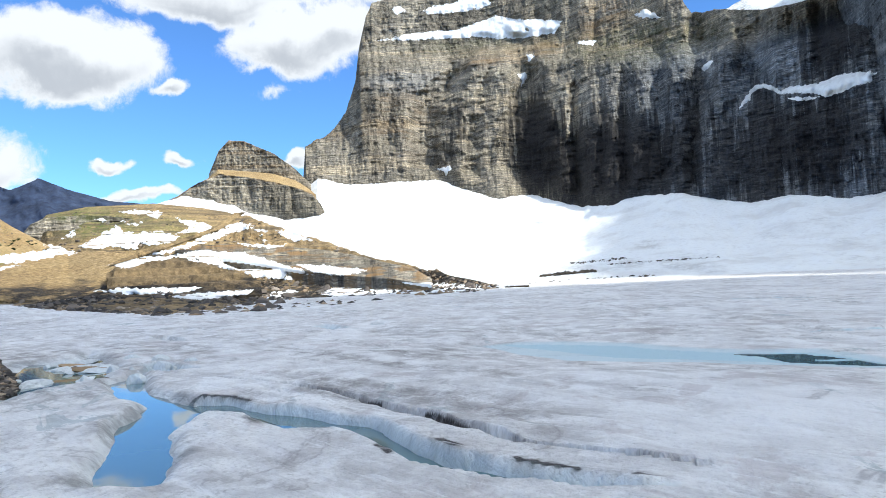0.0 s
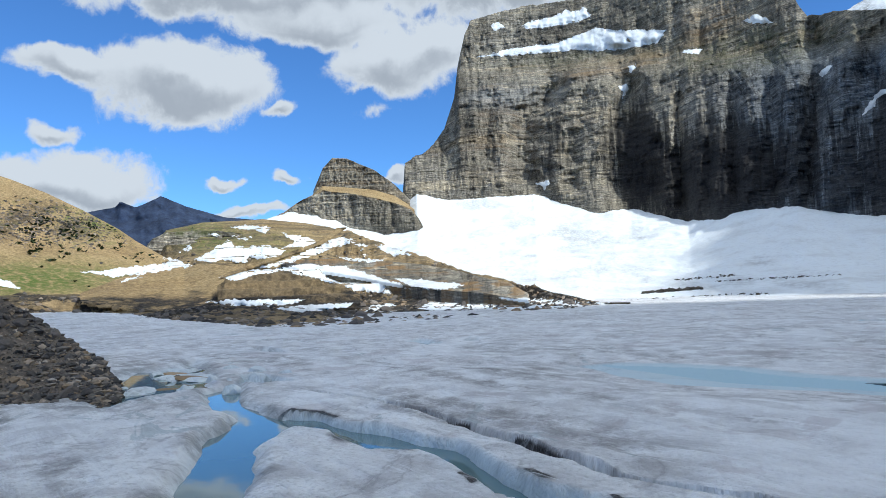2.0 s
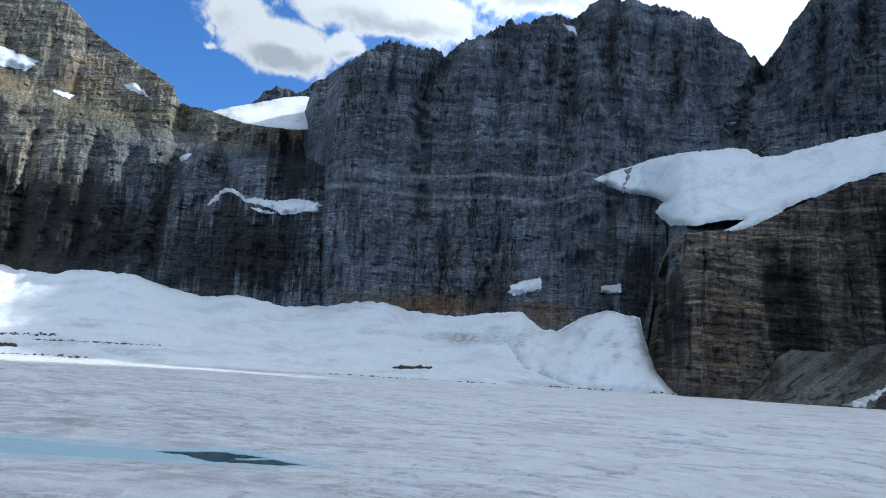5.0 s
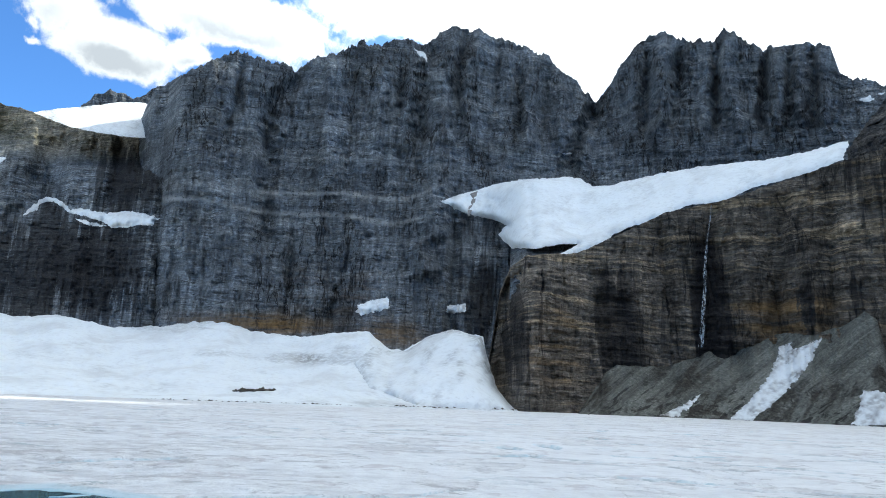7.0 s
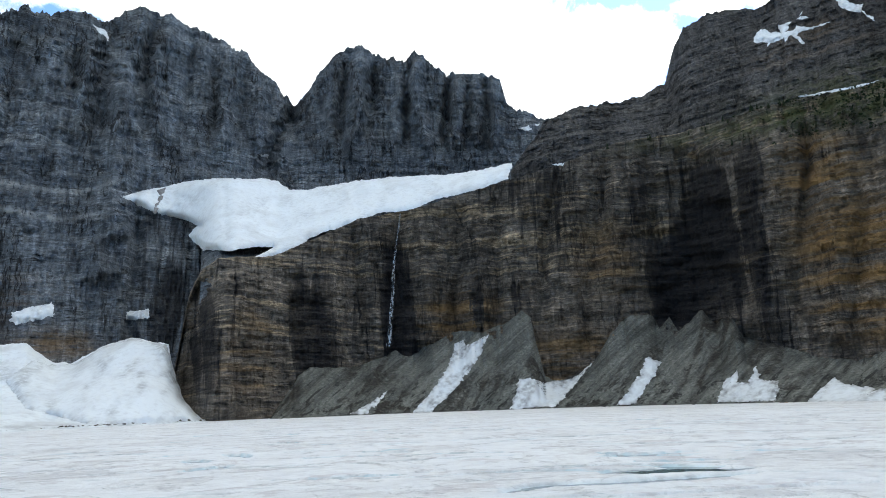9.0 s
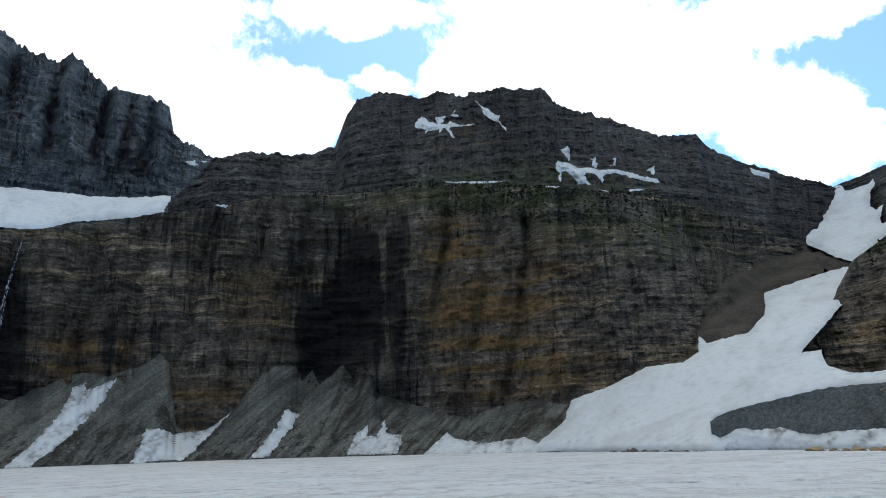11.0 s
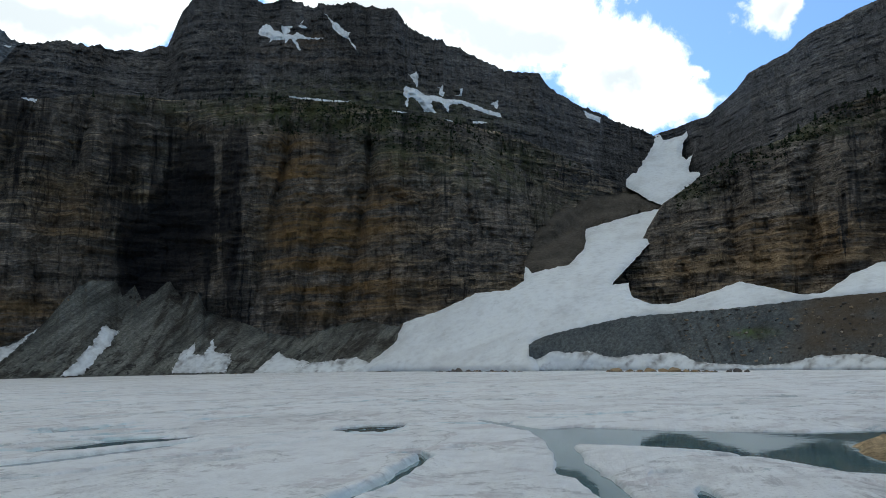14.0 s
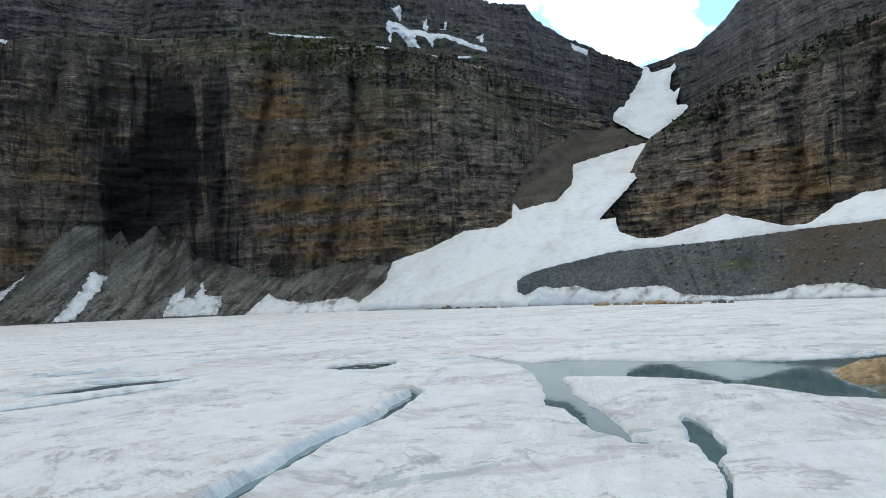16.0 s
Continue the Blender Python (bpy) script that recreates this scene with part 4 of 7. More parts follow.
class Apron:
    """A slope between two lines of bearing, height angle and distance."""

    def __init__(self, az0, az1, step, rows, low, low_rho, high, high_rho, bumps=1.5, size=30.0, seed=1, shape=1.0, edge=0.0, ribs=0.0, slant=0.6, terrace=0.0):
        az = np.arange(az0, az1 + step / 2, step)
        v = np.linspace(0, 1, rows)[:, None]
        lo, hi = low(az), high(az)
        el = lo + (hi - lo) * v + edge * fbm(az * 2.3, az * 0, 4, seed + 40) * v ** 12
        hi = el[-1]
        rho = low_rho(az) + (high_rho(az) - low_rho(az)) * v ** shape
        x = rho * np.sin(np.radians(az))
        y = rho * np.cos(np.radians(az))
        lift = bumps * 2 * (fbm(x / size, y / size, 4, seed) + 0.35 * fbm(x / size * 5, y / size * 5, 3, seed + 2))
        if ribs:
            lift = lift + ribs * (ridges(np.radians(az) * np.mean(rho) / 14 - v * slant, v * 0.7, 4, seed + 7) - 0.5)
        if terrace:
            level = (EYE + rho * np.tan(np.radians(el)) + lift) / terrace + 0.8 * fbm(x / 120, y / 120, 3, seed + 12)
            lift = lift + 0.8 * terrace * stair(level, 0.7) * (0.2 + 1.2 * value_noise(x / 70, y / 70, seed + 14))
        z = EYE + rho * np.tan(np.radians(el)) + lift * np.clip(np.minimum(v * 6, (1 - v) * 8), 0, 1)
        el = np.degrees(np.arctan((z - EYE) / rho))
        self.az, self.el, self.rho, self.v, self.f, self.c = az, el, rho, v, lo, hi

    def rho_at(self, az, el):
        """The nearest place of the slope seen under this bearing and height angle."""
        az, el = np.asarray(az, float), np.asarray(el, float)
        j = np.clip(np.rint((az - self.az[0]) / (self.az[1] - self.az[0])).astype(int), 0, len(self.az) - 1)
        rising = np.maximum.accumulate(self.el, axis=0) + self.v * 1e-6
        out = [np.interp(e, rising[:, k], self.rho[:, k]) for e, k in zip(el.ravel(), j.ravel())]
        return np.array(out).reshape(el.shape)

    def mesh(self, name, mat, tail=30.0, drop=-20.0, layers=None):
        front = world_points(self.az, self.el, self.rho)
        out = front[-1][:, :2] / np.linalg.norm(front[-1][:, :2], axis=1)[:, None]
        back = front[-1:].copy()
        back[0, :, :2] += out * tail
        back[0, :, 2] += drop
        low = front[:1].copy()
        low[..., 2] = np.minimum(low[..., 2] - 1.0, -1.0)
        have = {"stain_shade": 0 * self.rho, "warm": 0 * self.rho, "grass": 0 * self.rho, "along": np.radians(self.az) * np.mean(self.rho) + 0 * self.rho}
        have.update(layers or {})
        have = {k: np.concatenate([w[:1], w, w[-1:]]) for k, w in have.items()}
        return grid_mesh(name, np.concatenate([low, front, back]), mat, layers=have)


SHELF = Apron(-17.8, -5.0, 0.1, 30, lambda az: LEDGE(az) - 0.25, lambda az: HEADWALL.rho[-1][np.clip(((az + 19.5) / 0.08).astype(int), 0, len(HEADWALL.az) - 1)] + 4,
              lambda az: LEDGE(az) + 3.0, lambda az: WALL.rho_at(az, LEDGE(az) + 3.0) + 6, bumps=1.2, size=12, seed=45)
tagged(new("rock_ledge", SHELF.mesh("rock_ledge", ROCK_GREY, tail=60, drop=-60)), "rubble-covered rock ledge above the brown cliff", "ledge", kind="structure")
FIELD_LOW = along(-102, 6.35, -98.2, 5.95, -95.5, 5.5, -94, 4.9, -91.5, 3.75, -89.1, 3.0, -86.4, 2.0, -83.8, 1.35, -80.6, 0.3, -78.6, -0.2, -75, -1.25, -68, -1.4, -56, -1.22, -44, -1.12, -32, -1.1, -17, -0.85)
FIELD_EDGE = FIELD_LOW


def FIELD_LOW(az):
    return FIELD_EDGE(az) + 1.1 * fbm(az * 0.55, az * 0, 4, 57, 0.6) * ramp_up(az, -99, -95) * (1 - ramp_up(az, -80, -76))


FIELD_LOW_RHO = along(-102, 742, -98, 735, -95.5, 705, -93, 620, -89, 500, -86.4, 430, -83, 360, -79.6, 280, -75, 215, -68, 205, -56, 235, -44, 255, -32, 260, -17, 330)
FIELD = Apron(-102.0, -17.0, 0.1, 130, lambda az: FIELD_EDGE(az) - 0.5 * ramp_up(az, -100, -96) * (1 - ramp_up(az, -79, -76)), FIELD_LOW_RHO, CONTACT, CONTACT_RHO, bumps=4.2, size=46, seed=51, shape=0.7, edge=0.25)
fa, fe = FIELD.az[None, :], FIELD.el
tagged(new("snowfield", FIELD.mesh("snowfield", SNOW, layers={"stain_shade": 0.3 * ramp_up(fbm(fa / 4.5, fe * 1.1, 4, 55), 0.06, 0.26) + 0.85 * spots(fa, fe, -34, 2.6, 1.2, 0.5, 0.5, -27, 2.6, 2.5, 0.6, 0.35, -23.5, 2.8, 1.5, 0.8, 0.35, -77, 5.2, 1.2, 0.5, 0.3)})),
       "broad white snowfield banked against the mountain walls", "snowfield", kind="structure")

TALUS_TOP = along(-12.2, -0.8, -10, 2.5, -9.2, 3.0, -5.2, 3.1, -2.3, 4.2, -1.3, 3.7, 0.1, 4.4, 2.5, 5.6, 5, 5.5, 7.2, 6.4, 8.2, 7.1, 8.9, 6.6, 9.2, 4.6, 9.8, 1.7, 11, 1.2, 13.7, 2.7, 15.4, 5.1, 16.7, 6.2, 18.6, 6.1, 19.0, 5.0, 19.8, 5.9, 20.4, 4.7,
                  22.3, 6.3, 23.2, 5.0, 24.2, 6.0, 25.0, 4.0, 28.2, 2.9, 29.8, 2.3, 32.4, 1.9, 34.6, 2.7, 37.6, 3.2, 40.3, 2.6, 41.5, 1.2, 43, -0.5)
TALUS = Apron(-12.2, 43.0, 0.08, 70, lambda az: -np.degrees(np.arctan(EYE / SHORE(az))) - 0.1, SHORE, TALUS_TOP, lambda az: HEADWALL.rho_at(az, TALUS_TOP(az)) - 1.0, bumps=0.5, size=14, seed=61, edge=0.35, ribs=2.2, slant=2.6)
talus_lie = TALUS.az - 3.4 * TALUS.v
# Runnels are painted dark for shaded gullies; strewn patches are dark rubble.
runnels = ramp_up(ridges(talus_lie * 0.55, TALUS.v * 0.8, 3, 63), 0.70, 0.86) * ramp_up(value_noise(talus_lie * 0.35, TALUS.v * 1.5, 65), 0.35, 0.6)
strewn = ramp_up(fbm(talus_lie * 1.5, TALUS.v * 11, 4, 64, 0.65), 0.02, 0.14) * (1 - ramp_up(TALUS.v, 0.25, 0.6)) * ramp_up(value_noise(TALUS.az * 0.3, TALUS.v * 1.2, 66), 0.3, 0.55)
tagged(new("scree_slope", TALUS.mesh("scree_slope", SCREE, layers={"stain_shade": np.clip(0.85 * runnels + 0.95 * strewn + 0.5 * spots(TALUS.az[None, :], TALUS.el, 21.5, 6, 4, 1.4, 1.0), 0, 1)})), "grey-green scree fans below the brown cliff", "scree", kind="structure")

BANK_TOP = along(50.8, 0.75, 51.3, 1.2, 52.2, 1.6, 54, 2.0, 59, 2.9, 65.5, 3.15, 71.5, 3.6, 77.5, 3.9, 86, 4.2)
BANK = Apron(50.8, 86.0, 0.08, 50, along(50.8, 0.8, 53.3, -0.2, 58, -0.8, 63, -1.3, 86, -1.5), along(50.8, 232, 58, 214, 64, 200, 86, 172),
             BANK_TOP, along(50.8, 236, 58, 230, 64, 222, 86, 196), bumps=0.5, size=10, seed=81, edge=0.15, ribs=1.8)
tagged(new("moraine_bank", BANK.mesh("moraine_bank", SILT, tail=60, drop=-6, layers={"warm": ramp_up(BANK.az[None, :], 68.5, 72.5) + 0 * BANK.el, "stain_shade": np.clip(6.0 * (ridges((BANK.az + 1.2 * BANK.v) * 1.1, BANK.v * 0.6, 4, 83) - 0.62), 0, 0.95) * ramp_up(BANK.az[None, :], 59, 63) * (1 - ramp_up(BANK.az[None, :], 68, 71)) * (1 - 0.6 * BANK.v), "grass": spots(BANK.az[None, :], BANK.el, 67.8, 1.3, 1.6, 0.4, 0.7)})), "grey moraine bank of rubble along the shore", "moraine", kind="structure")

# left: ochre hills, knoll, far range
HILLS = Apron(-126.0, -72.5, 0.08, 140, along(-126, -0.3, -118, -0.6, -113, -1.0, -107, -1.5, -103, -2.2, -99.5, -2.45, -97, -2.4, -90, -2.2, -83.4, -1.85, -78, -1.7, -74, -1.25, -72.5, -1.25),
              along(-126, 240, -118, 230, -113, 215, -107, 170, -103, 130, -99.5, 118, -97, 118, -90, 128, -83, 152, -78, 165, -74, 215, -72.5, 220),
              lambda az: np.where(az < -102, along(-126, 5.0, -112, 3.6, -110.3, 4.3, -109.2, 5.6, -106.6, 6.2, -103, 6.4, -102, 6.47)(az), FIELD_LOW(az) + 0.12),
              lambda az: np.where(az < -102, along(-126, 700, -110, 760, -103, 750, -102, 736)(az), FIELD_LOW_RHO(az) - 6), bumps=5.5, size=60, seed=91, shape=1.3, terrace=9.0)
la, le = HILLS.az[None, :], HILLS.el
tagged(new("hillside", HILLS.mesh("hillside", EARTH, layers={"grass": spots(la, le, -122, 2.2, 9, 1.3, 1.0, -107, 5.2, 3, 1.4, 0.8, -102, 4.5, 4, 1.2, 0.5), "stain_shade": np.clip(np.clip((0.85 - le) * 1.5 + 4.2 * fbm(la / 2.6, le * 1.9, 4, 93), 0, 1) + spots(la, le, -109.0, 4.3, 1.6, 1.0, 0.7, -88, 1.8, 5, 0.7, 0.5), 0, 1) * np.clip((-76 - la) / 3 + 1, 0.4, 1)})), "ochre bedrock slopes with snow strips", "hillside", kind="structure")
HUMP = Apron(-115.2, -102.2, 0.08, 50, along(-115.2, 0.3, -110, -0.7, -102.2, -0.7), along(-115.2, 240, -102.2, 218),
             along(-115.2, 0.95, -114.6, 1.15, -112.8, 1.9, -110.7, 2.5, -108.6, 2.9, -105.8, 2.95, -103.5, 2.5, -102.2, 1.0), along(-115.2, 290, -108, 335, -102.2, 280), bumps=0.7, size=22, seed=95, edge=0.1)
tagged(new("hummock", HUMP.mesh("hummock", GRASSY, tail=60, drop=-14, layers={"stain_shade": np.clip((0.75 - HUMP.el) * 2.2 + 3.0 * fbm(HUMP.az[None, :] / 1.6, HUMP.el * 2.5, 4, 99), 0, 1)})), "smooth ochre earth hummock below the slopes", "hummock", kind="structure")
BROW = Apron(-105.6, -94.4, 0.08, 50, along(-105.6, -0.7, -94.4, -0.9), along(-105.6, 212, -94.4, 200),
             along(-105.6, 1.2, -105, 1.75, -103.5, 2.1, -100.5, 2.35, -98.1, 1.7, -96.3, 1.15, -95.4, 0.65, -94.4, 0.1), along(-105.6, 250, -100.5, 285, -94.4, 235), bumps=1.2, size=12, seed=96, edge=0.25, ribs=1.4, slant=1.0, terrace=3.0)
tagged(new("hummock", BROW.mesh("hummock", EARTH, tail=40, drop=-10, layers={"warm": 0.55 + 0 * BROW.rho, "stain_shade": np.clip(0.5 * ramp_up(fbm(BROW.az * 1.3, BROW.v * 4, 4, 97), 0.0, 0.2) + np.clip((0.55 - BROW.el) * 2.0 + 3.0 * fbm(BROW.az[None, :] / 1.4, BROW.el * 2.5, 4, 100), 0, 1), 0, 1)})), "brown stony hummock with eroded flanks", "hummock", kind="structure")
SLABS = Face(-100.6, -80.5, 0.06, 60, along(-100.6, 2.75, -99.3, 2.5, -95.7, 1.9, -91.3, 0.9, -87.6, 0.3, -84, -0.1, -80.5, -0.8), along(-100.6, 2.85, -99.5, 3.1, -96.9, 3.25, -92.5, 2.9, -89.5, 2.5, -87.5, 2.15, -84, 1.1, -82, 0.5, -80.5, -0.5),
             along(-100.6, 415, -95, 366, -88, 268, -80.5, 198), along(-100.6, 430, -95, 455, -88, 390, -80.5, 212), buttress=2.0, width=30, beds=((4.0, 2.2), (1.6, 0.8)), jag=0.12, seed=141, blocky=0.35, grain=0.8)
mountain("mountain_terraces", SLABS, ROCK_LIGHT, "tilted terraces of layered tan bedrock", {"warm": 0.75 * ramp_up(fbm(SLABS.az[None, :] * 0.8, SLABS.el * 3, 3, 143), -0.1, 0.1), "stain_shade": 0.35 * ramp_up(fbm(SLABS.az[None, :] * 0.9, SLABS.el * 5, 3, 144), 0.05, 0.2)}, back=(25, 1, 40, -3))
BLUFF = Face(-110.6, -103.6, 0.06, 40, along(-110.6, 3.9, -108, 3.75, -105.7, 4.0, -103.6, 5.2), along(-110.6, 4.4, -110.2, 4.9, -109.2, 5.4, -107, 5.55, -104.6, 5.5, -103.6, 5.3),
             along(-110.6, 640, -103.6, 655), along(-110.6, 662, -103.6, 675), buttress=5, width=20, beds=((6.0, 2.5), (3.0, 1.0)), jag=0.12, seed=151, blocky=0.8)
mountain("mountain_bluff", BLUFF, ROCK_TAN, "low dark layered bluff under the plateau", {"grass": spots(BLUFF.az[None, :], BLUFF.el, -107.5, 5.5, 3, 0.4, 0.9)}, back=(30, 3, 60, -6))
KNOLL = Face(-101.4, -88.8, 0.06, 70, along(-101.4, 6.4, -99.5, 6.7, -98.3, 7.0, -96.2, 6.2, -93.7, 5.6, -91, 5.4, -88.8, 5.2),
             along(-101.4, 6.5, -100.3, 7.0, -98.8, 8.0, -97.1, 8.75, -94.9, 8.45, -92.6, 8.0, -91.2, 7.6, -89.9, 7.1, -89.3, 6.3, -88.8, 5.3),
             along(-101.4, 762, -93, 735, -91, 725, -88.8, 715), along(-101.4, 775, -96, 756, -91, 740, -88.8, 730), shape=1.2, buttress=9, width=22, beds=((9.0, 2.0), (4.0, 0.8)), jag=0.1, seed=101, blocky=0.7)
ka, ke = KNOLL.az[None, :], KNOLL.el
mountain("mountain_knoll", KNOLL, ROCK_LIGHT, "lower tier of the tan rock knoll with an earthy ledge", {"grass": 0 * ke, "warm": 0.7 * np.clip((ke - KNOLL.c + 0.15) / 0.1, 0, 1)}, back=(20, 1, 60, -6))
CROWN = Face(-97.9, -90.0, 0.06, 50, along(-97.9, 8.4, -90, 7.6), along(-97.9, 8.7, -97.5, 9.6, -97.1, 10.5, -96.3, 11.35, -95.1, 11.3, -92.8, 10.3, -91.2, 9.1, -90, 7.9),
             along(-97.9, 815, -90, 800), along(-97.9, 830, -90, 815), shape=1.2, buttress=7, width=18, beds=((9.0, 2.0), (4.0, 0.8)), jag=0.1, seed=103, blocky=0.7)
mountain("mountain_knoll", CROWN, ROCK_LIGHT, "upper rock tower of the tan knoll", {"warm": 0.3 + 0 * CROWN.rho}, back=(40, -15, 100, -60))
EARTHY = Apron(-98.2, -89.6, 0.06, 24, along(-98.2, 8.0, -97.1, 8.65, -94.9, 8.35, -92.6, 7.9, -91.2, 7.5, -89.6, 7.0), along(-98.2, 772, -94, 758, -89.6, 740), along(-98.2, 8.2, -97.2, 9.1, -95, 8.95, -93, 8.75, -91.2, 8.2, -90.3, 7.6, -89.6, 7.02), along(-98.2, 800, -89.6, 795), bumps=0.6, size=10, seed=107)
tagged(new("earth_ledge", EARTHY.mesh("earth_ledge", GRASSY, tail=30, drop=-4)), "sloping ochre earth ledge round the knoll's tower", "ledge", kind="structure")
LEFT_HILL = Apron(-134.0, -107.5, 0.08, 80, along(-134, -0.5, -120, 0.5, -112, 1.2, -107.5, 2.6), along(-134, 300, -112, 420, -107.5, 520),
                  along(-134, 11.5, -123.7, 10.05, -121.6, 9.7, -119.5, 9.05, -117.3, 8.2, -115, 7.05, -112.6, 5.7, -111.4, 4.8, -109.3, 3.5, -107.5, 2.9),
                  along(-134, 560, -120, 600, -107.5, 560), bumps=2.0, size=50, seed=111)
lha, lhe = LEFT_HILL.az[None, :], LEFT_HILL.el
tagged(new("hill", LEFT_HILL.mesh("hill", GRASSY, layers={"grass": np.clip(spots(lha, lhe, -119, 2.0, 8, 1.3, 1.0, -114, 6, 2.5, 1.0, 0.6) + 0.7 * ramp_up(fbm(lha * 2.2, lhe * 3.5, 3, 113), 0.1, 0.2) * spots(lha, lhe, -116, 6.0, 6, 2.0, 1.0), 0, 1), "stain_shade": 0.75 * ramp_up(fbm(lha / 1.5, lhe / 0.9, 3, 114), -0.1, 0.15) * spots(lha, lhe, -117, 6.2, 6, 1.5, 1.0)})), "rounded ochre grass hill", "hill", kind="structure")
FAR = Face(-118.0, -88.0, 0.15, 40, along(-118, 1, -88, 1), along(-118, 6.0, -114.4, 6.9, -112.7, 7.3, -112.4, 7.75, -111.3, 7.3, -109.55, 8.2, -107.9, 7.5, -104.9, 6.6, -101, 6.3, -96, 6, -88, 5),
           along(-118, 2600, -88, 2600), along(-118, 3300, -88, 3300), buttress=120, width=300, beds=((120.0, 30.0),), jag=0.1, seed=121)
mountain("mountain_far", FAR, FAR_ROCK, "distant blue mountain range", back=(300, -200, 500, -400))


# ---- ground and lake ----
def ring(name, radii, z, mat, n=240, layers=None):
    a = np.linspace(0, 2 * np.pi, n + 1)
    pts = np.stack([np.stack([r * np.sin(a), r * np.cos(a), 0 * a + h], -1) for r, h in zip(radii, z)])
    return new(name, grid_mesh(name, pts, mat, layers=layers or {}))




# ---- the frozen lake ----
def edge_distance(x, y, line, closed=False):
    """Distance to a broken line, and how far along it (0 to 1) the nearest place lies."""
    best, where = np.full(x.shape, 1e9), np.zeros(x.shape)
    pts = list(line) + ([line[0]] if closed else [])
    n = len(pts) - 1
    for k in range(n):
        (ax, ay), (bx, by) = pts[k], pts[k + 1]
        dx, dy = bx - ax, by - ay
        t = np.clip(((x - ax) * dx + (y - ay) * dy) / (dx * dx + dy * dy + 1e-9), 0, 1)
        d = np.hypot(x - ax - t * dx, y - ay - t * dy)
        near = d < best
        best, where = np.where(near, d, best), np.where(near, (k + t) / n, where)
    return best, where


def inside(x, y, poly):
    odd = np.zeros(x.shape, bool)
    for k in range(len(poly)):
        (ax, ay), (bx, by) = poly[k], poly[k - 1]
        if ay != by:
            odd ^= ((ay > y) != (by > y)) & (x < (bx - ax) * (y - ay) / (by - ay) + ax)
    return odd


ramp01 = ramp_up


ice_az = np.arange(-128, 90.01, 0.15)
ice_el = np.concatenate([np.linspace(-24, -17, 30), np.linspace(-17, -3.4, 225)[1:], np.linspace(-3.4, -0.68, 70)[1:]])[:, None]
ice_rho = -EYE / np.tan(np.radians(ice_el)) + 0 * ice_az
ix, iy = ice_rho * np.sin(np.radians(ice_az)), ice_rho * np.cos(np.radians(ice_az))
wx, wy = ix + 0.5 * fbm(ix / 1.6, iy / 1.6, 3, 210), iy + 0.5 * fbm(ix / 1.6, iy / 1.6, 3, 211)
LEFT = ramp01(-ice_az, 20, 60) + 0 * ix
iz = 0.10 + 0.22 * fbm(ix / 16, iy / 16, 4, 200) + 0.10 * fbm(ix / 2.6, iy / 2.6, 4, 201)
groove = ridges(ix / 6 + iy / 9, iy / 4.5 - ix / 14, 3, 204)
iz = iz + LEFT * (0.14 + 0.26 * (groove - 0.5))
iz = iz + 0.05 * fbm(ix / 0.8, iy / 0.8, 3, 212) + LEFT * 0.12 * (ridges((0.83 * ix + 0.55 * iy) / 9, (0.83 * iy - 0.55 * ix) / 1.3, 3, 213) - 0.5)
iz = np.maximum(iz, -0.04) + 3.0 * ramp01(-ice_az, 104, 117) * ramp01(ice_rho, 110, 240)
dirt = 0.14 + LEFT * (0.30 + 0.9 * fbm(ix / 9, iy / 5, 4, 205) + 0.5 * (0.62 - groove)) + 0.7 * np.maximum(fbm(ix / 40, iy / 9, 4, 206), 0) + 0.5 * (1 - LEFT) * np.maximum(fbm(ix / 3.5, iy / 3.5, 4, 207), 0)
near_left = ramp01(-ice_az, 62, 88) * (1 - ramp01(ice_rho, 45, 90))
bands = ramp01(ridges((0.83 * ix + 0.55 * iy) / 14, (0.83 * iy - 0.55 * ix) / 2.4, 3, 215), 0.55, 0.8) * ramp01(fbm(ix / 7, iy / 7, 3, 216), -0.12, 0.12)
dirt = np.clip(dirt * (0.28 + 0.14 * LEFT) + 0.55 * near_left * bands, 0, 0.7)
blue = np.zeros(ix.shape)


def cut(poly, depth, wall, tint=0.8, rim=0.0, rim_wide=0.35, flare=0.0):
    """Sinks an outline into the ice with walls that wide, tints them and soils the rim."""
    global iz, blue, dirt
    a = np.array(poly)
    x0, y0, x1, y1 = *(a.min(0) - 3), *(a.max(0) + 3)
    box = (wx > x0) & (wx < x1) & (wy > y0) & (wy < y1)
    x, y = wx[box], wy[box]
    d, _ = edge_distance(x, y, poly, True)
    sd = np.where(inside(x, y, poly), d, -d)
    sink = ramp01(sd, -flare, wall)
    rim = rim * ramp01(fbm(x / 2.2, y / 2.2, 3, 218), -0.08, 0.12)
    iz[box] = iz[box] * (1 - sink) - depth * sink
    blue[box] = np.maximum(blue[box], tint * ramp01(sd, -0.15 - flare, wall * 0.5))
    dirt[box] = np.maximum(dirt[box] * (1 - ramp01(sd, 0.0, wall)), rim * (1 - ramp01(np.abs(sd + 0.25), 0.08, rim_wide)))


def level_off(poly, reach, to=0.02):
    """Flattens the ice round an outline."""
    global iz
    a = np.array(poly)
    x0, y0, x1, y1 = *(a.min(0) - reach), *(a.max(0) + reach)
    box = (wx > x0) & (wx < x1) & (wy > y0) & (wy < y1)
    d, _ = edge_distance(wx[box], wy[box], poly, True)
    d = np.where(inside(wx[box], wy[box], poly), 0, d)
    k = ramp01(d, 0.3, reach)
    iz[box] = iz[box] * k + to * (1 - k)


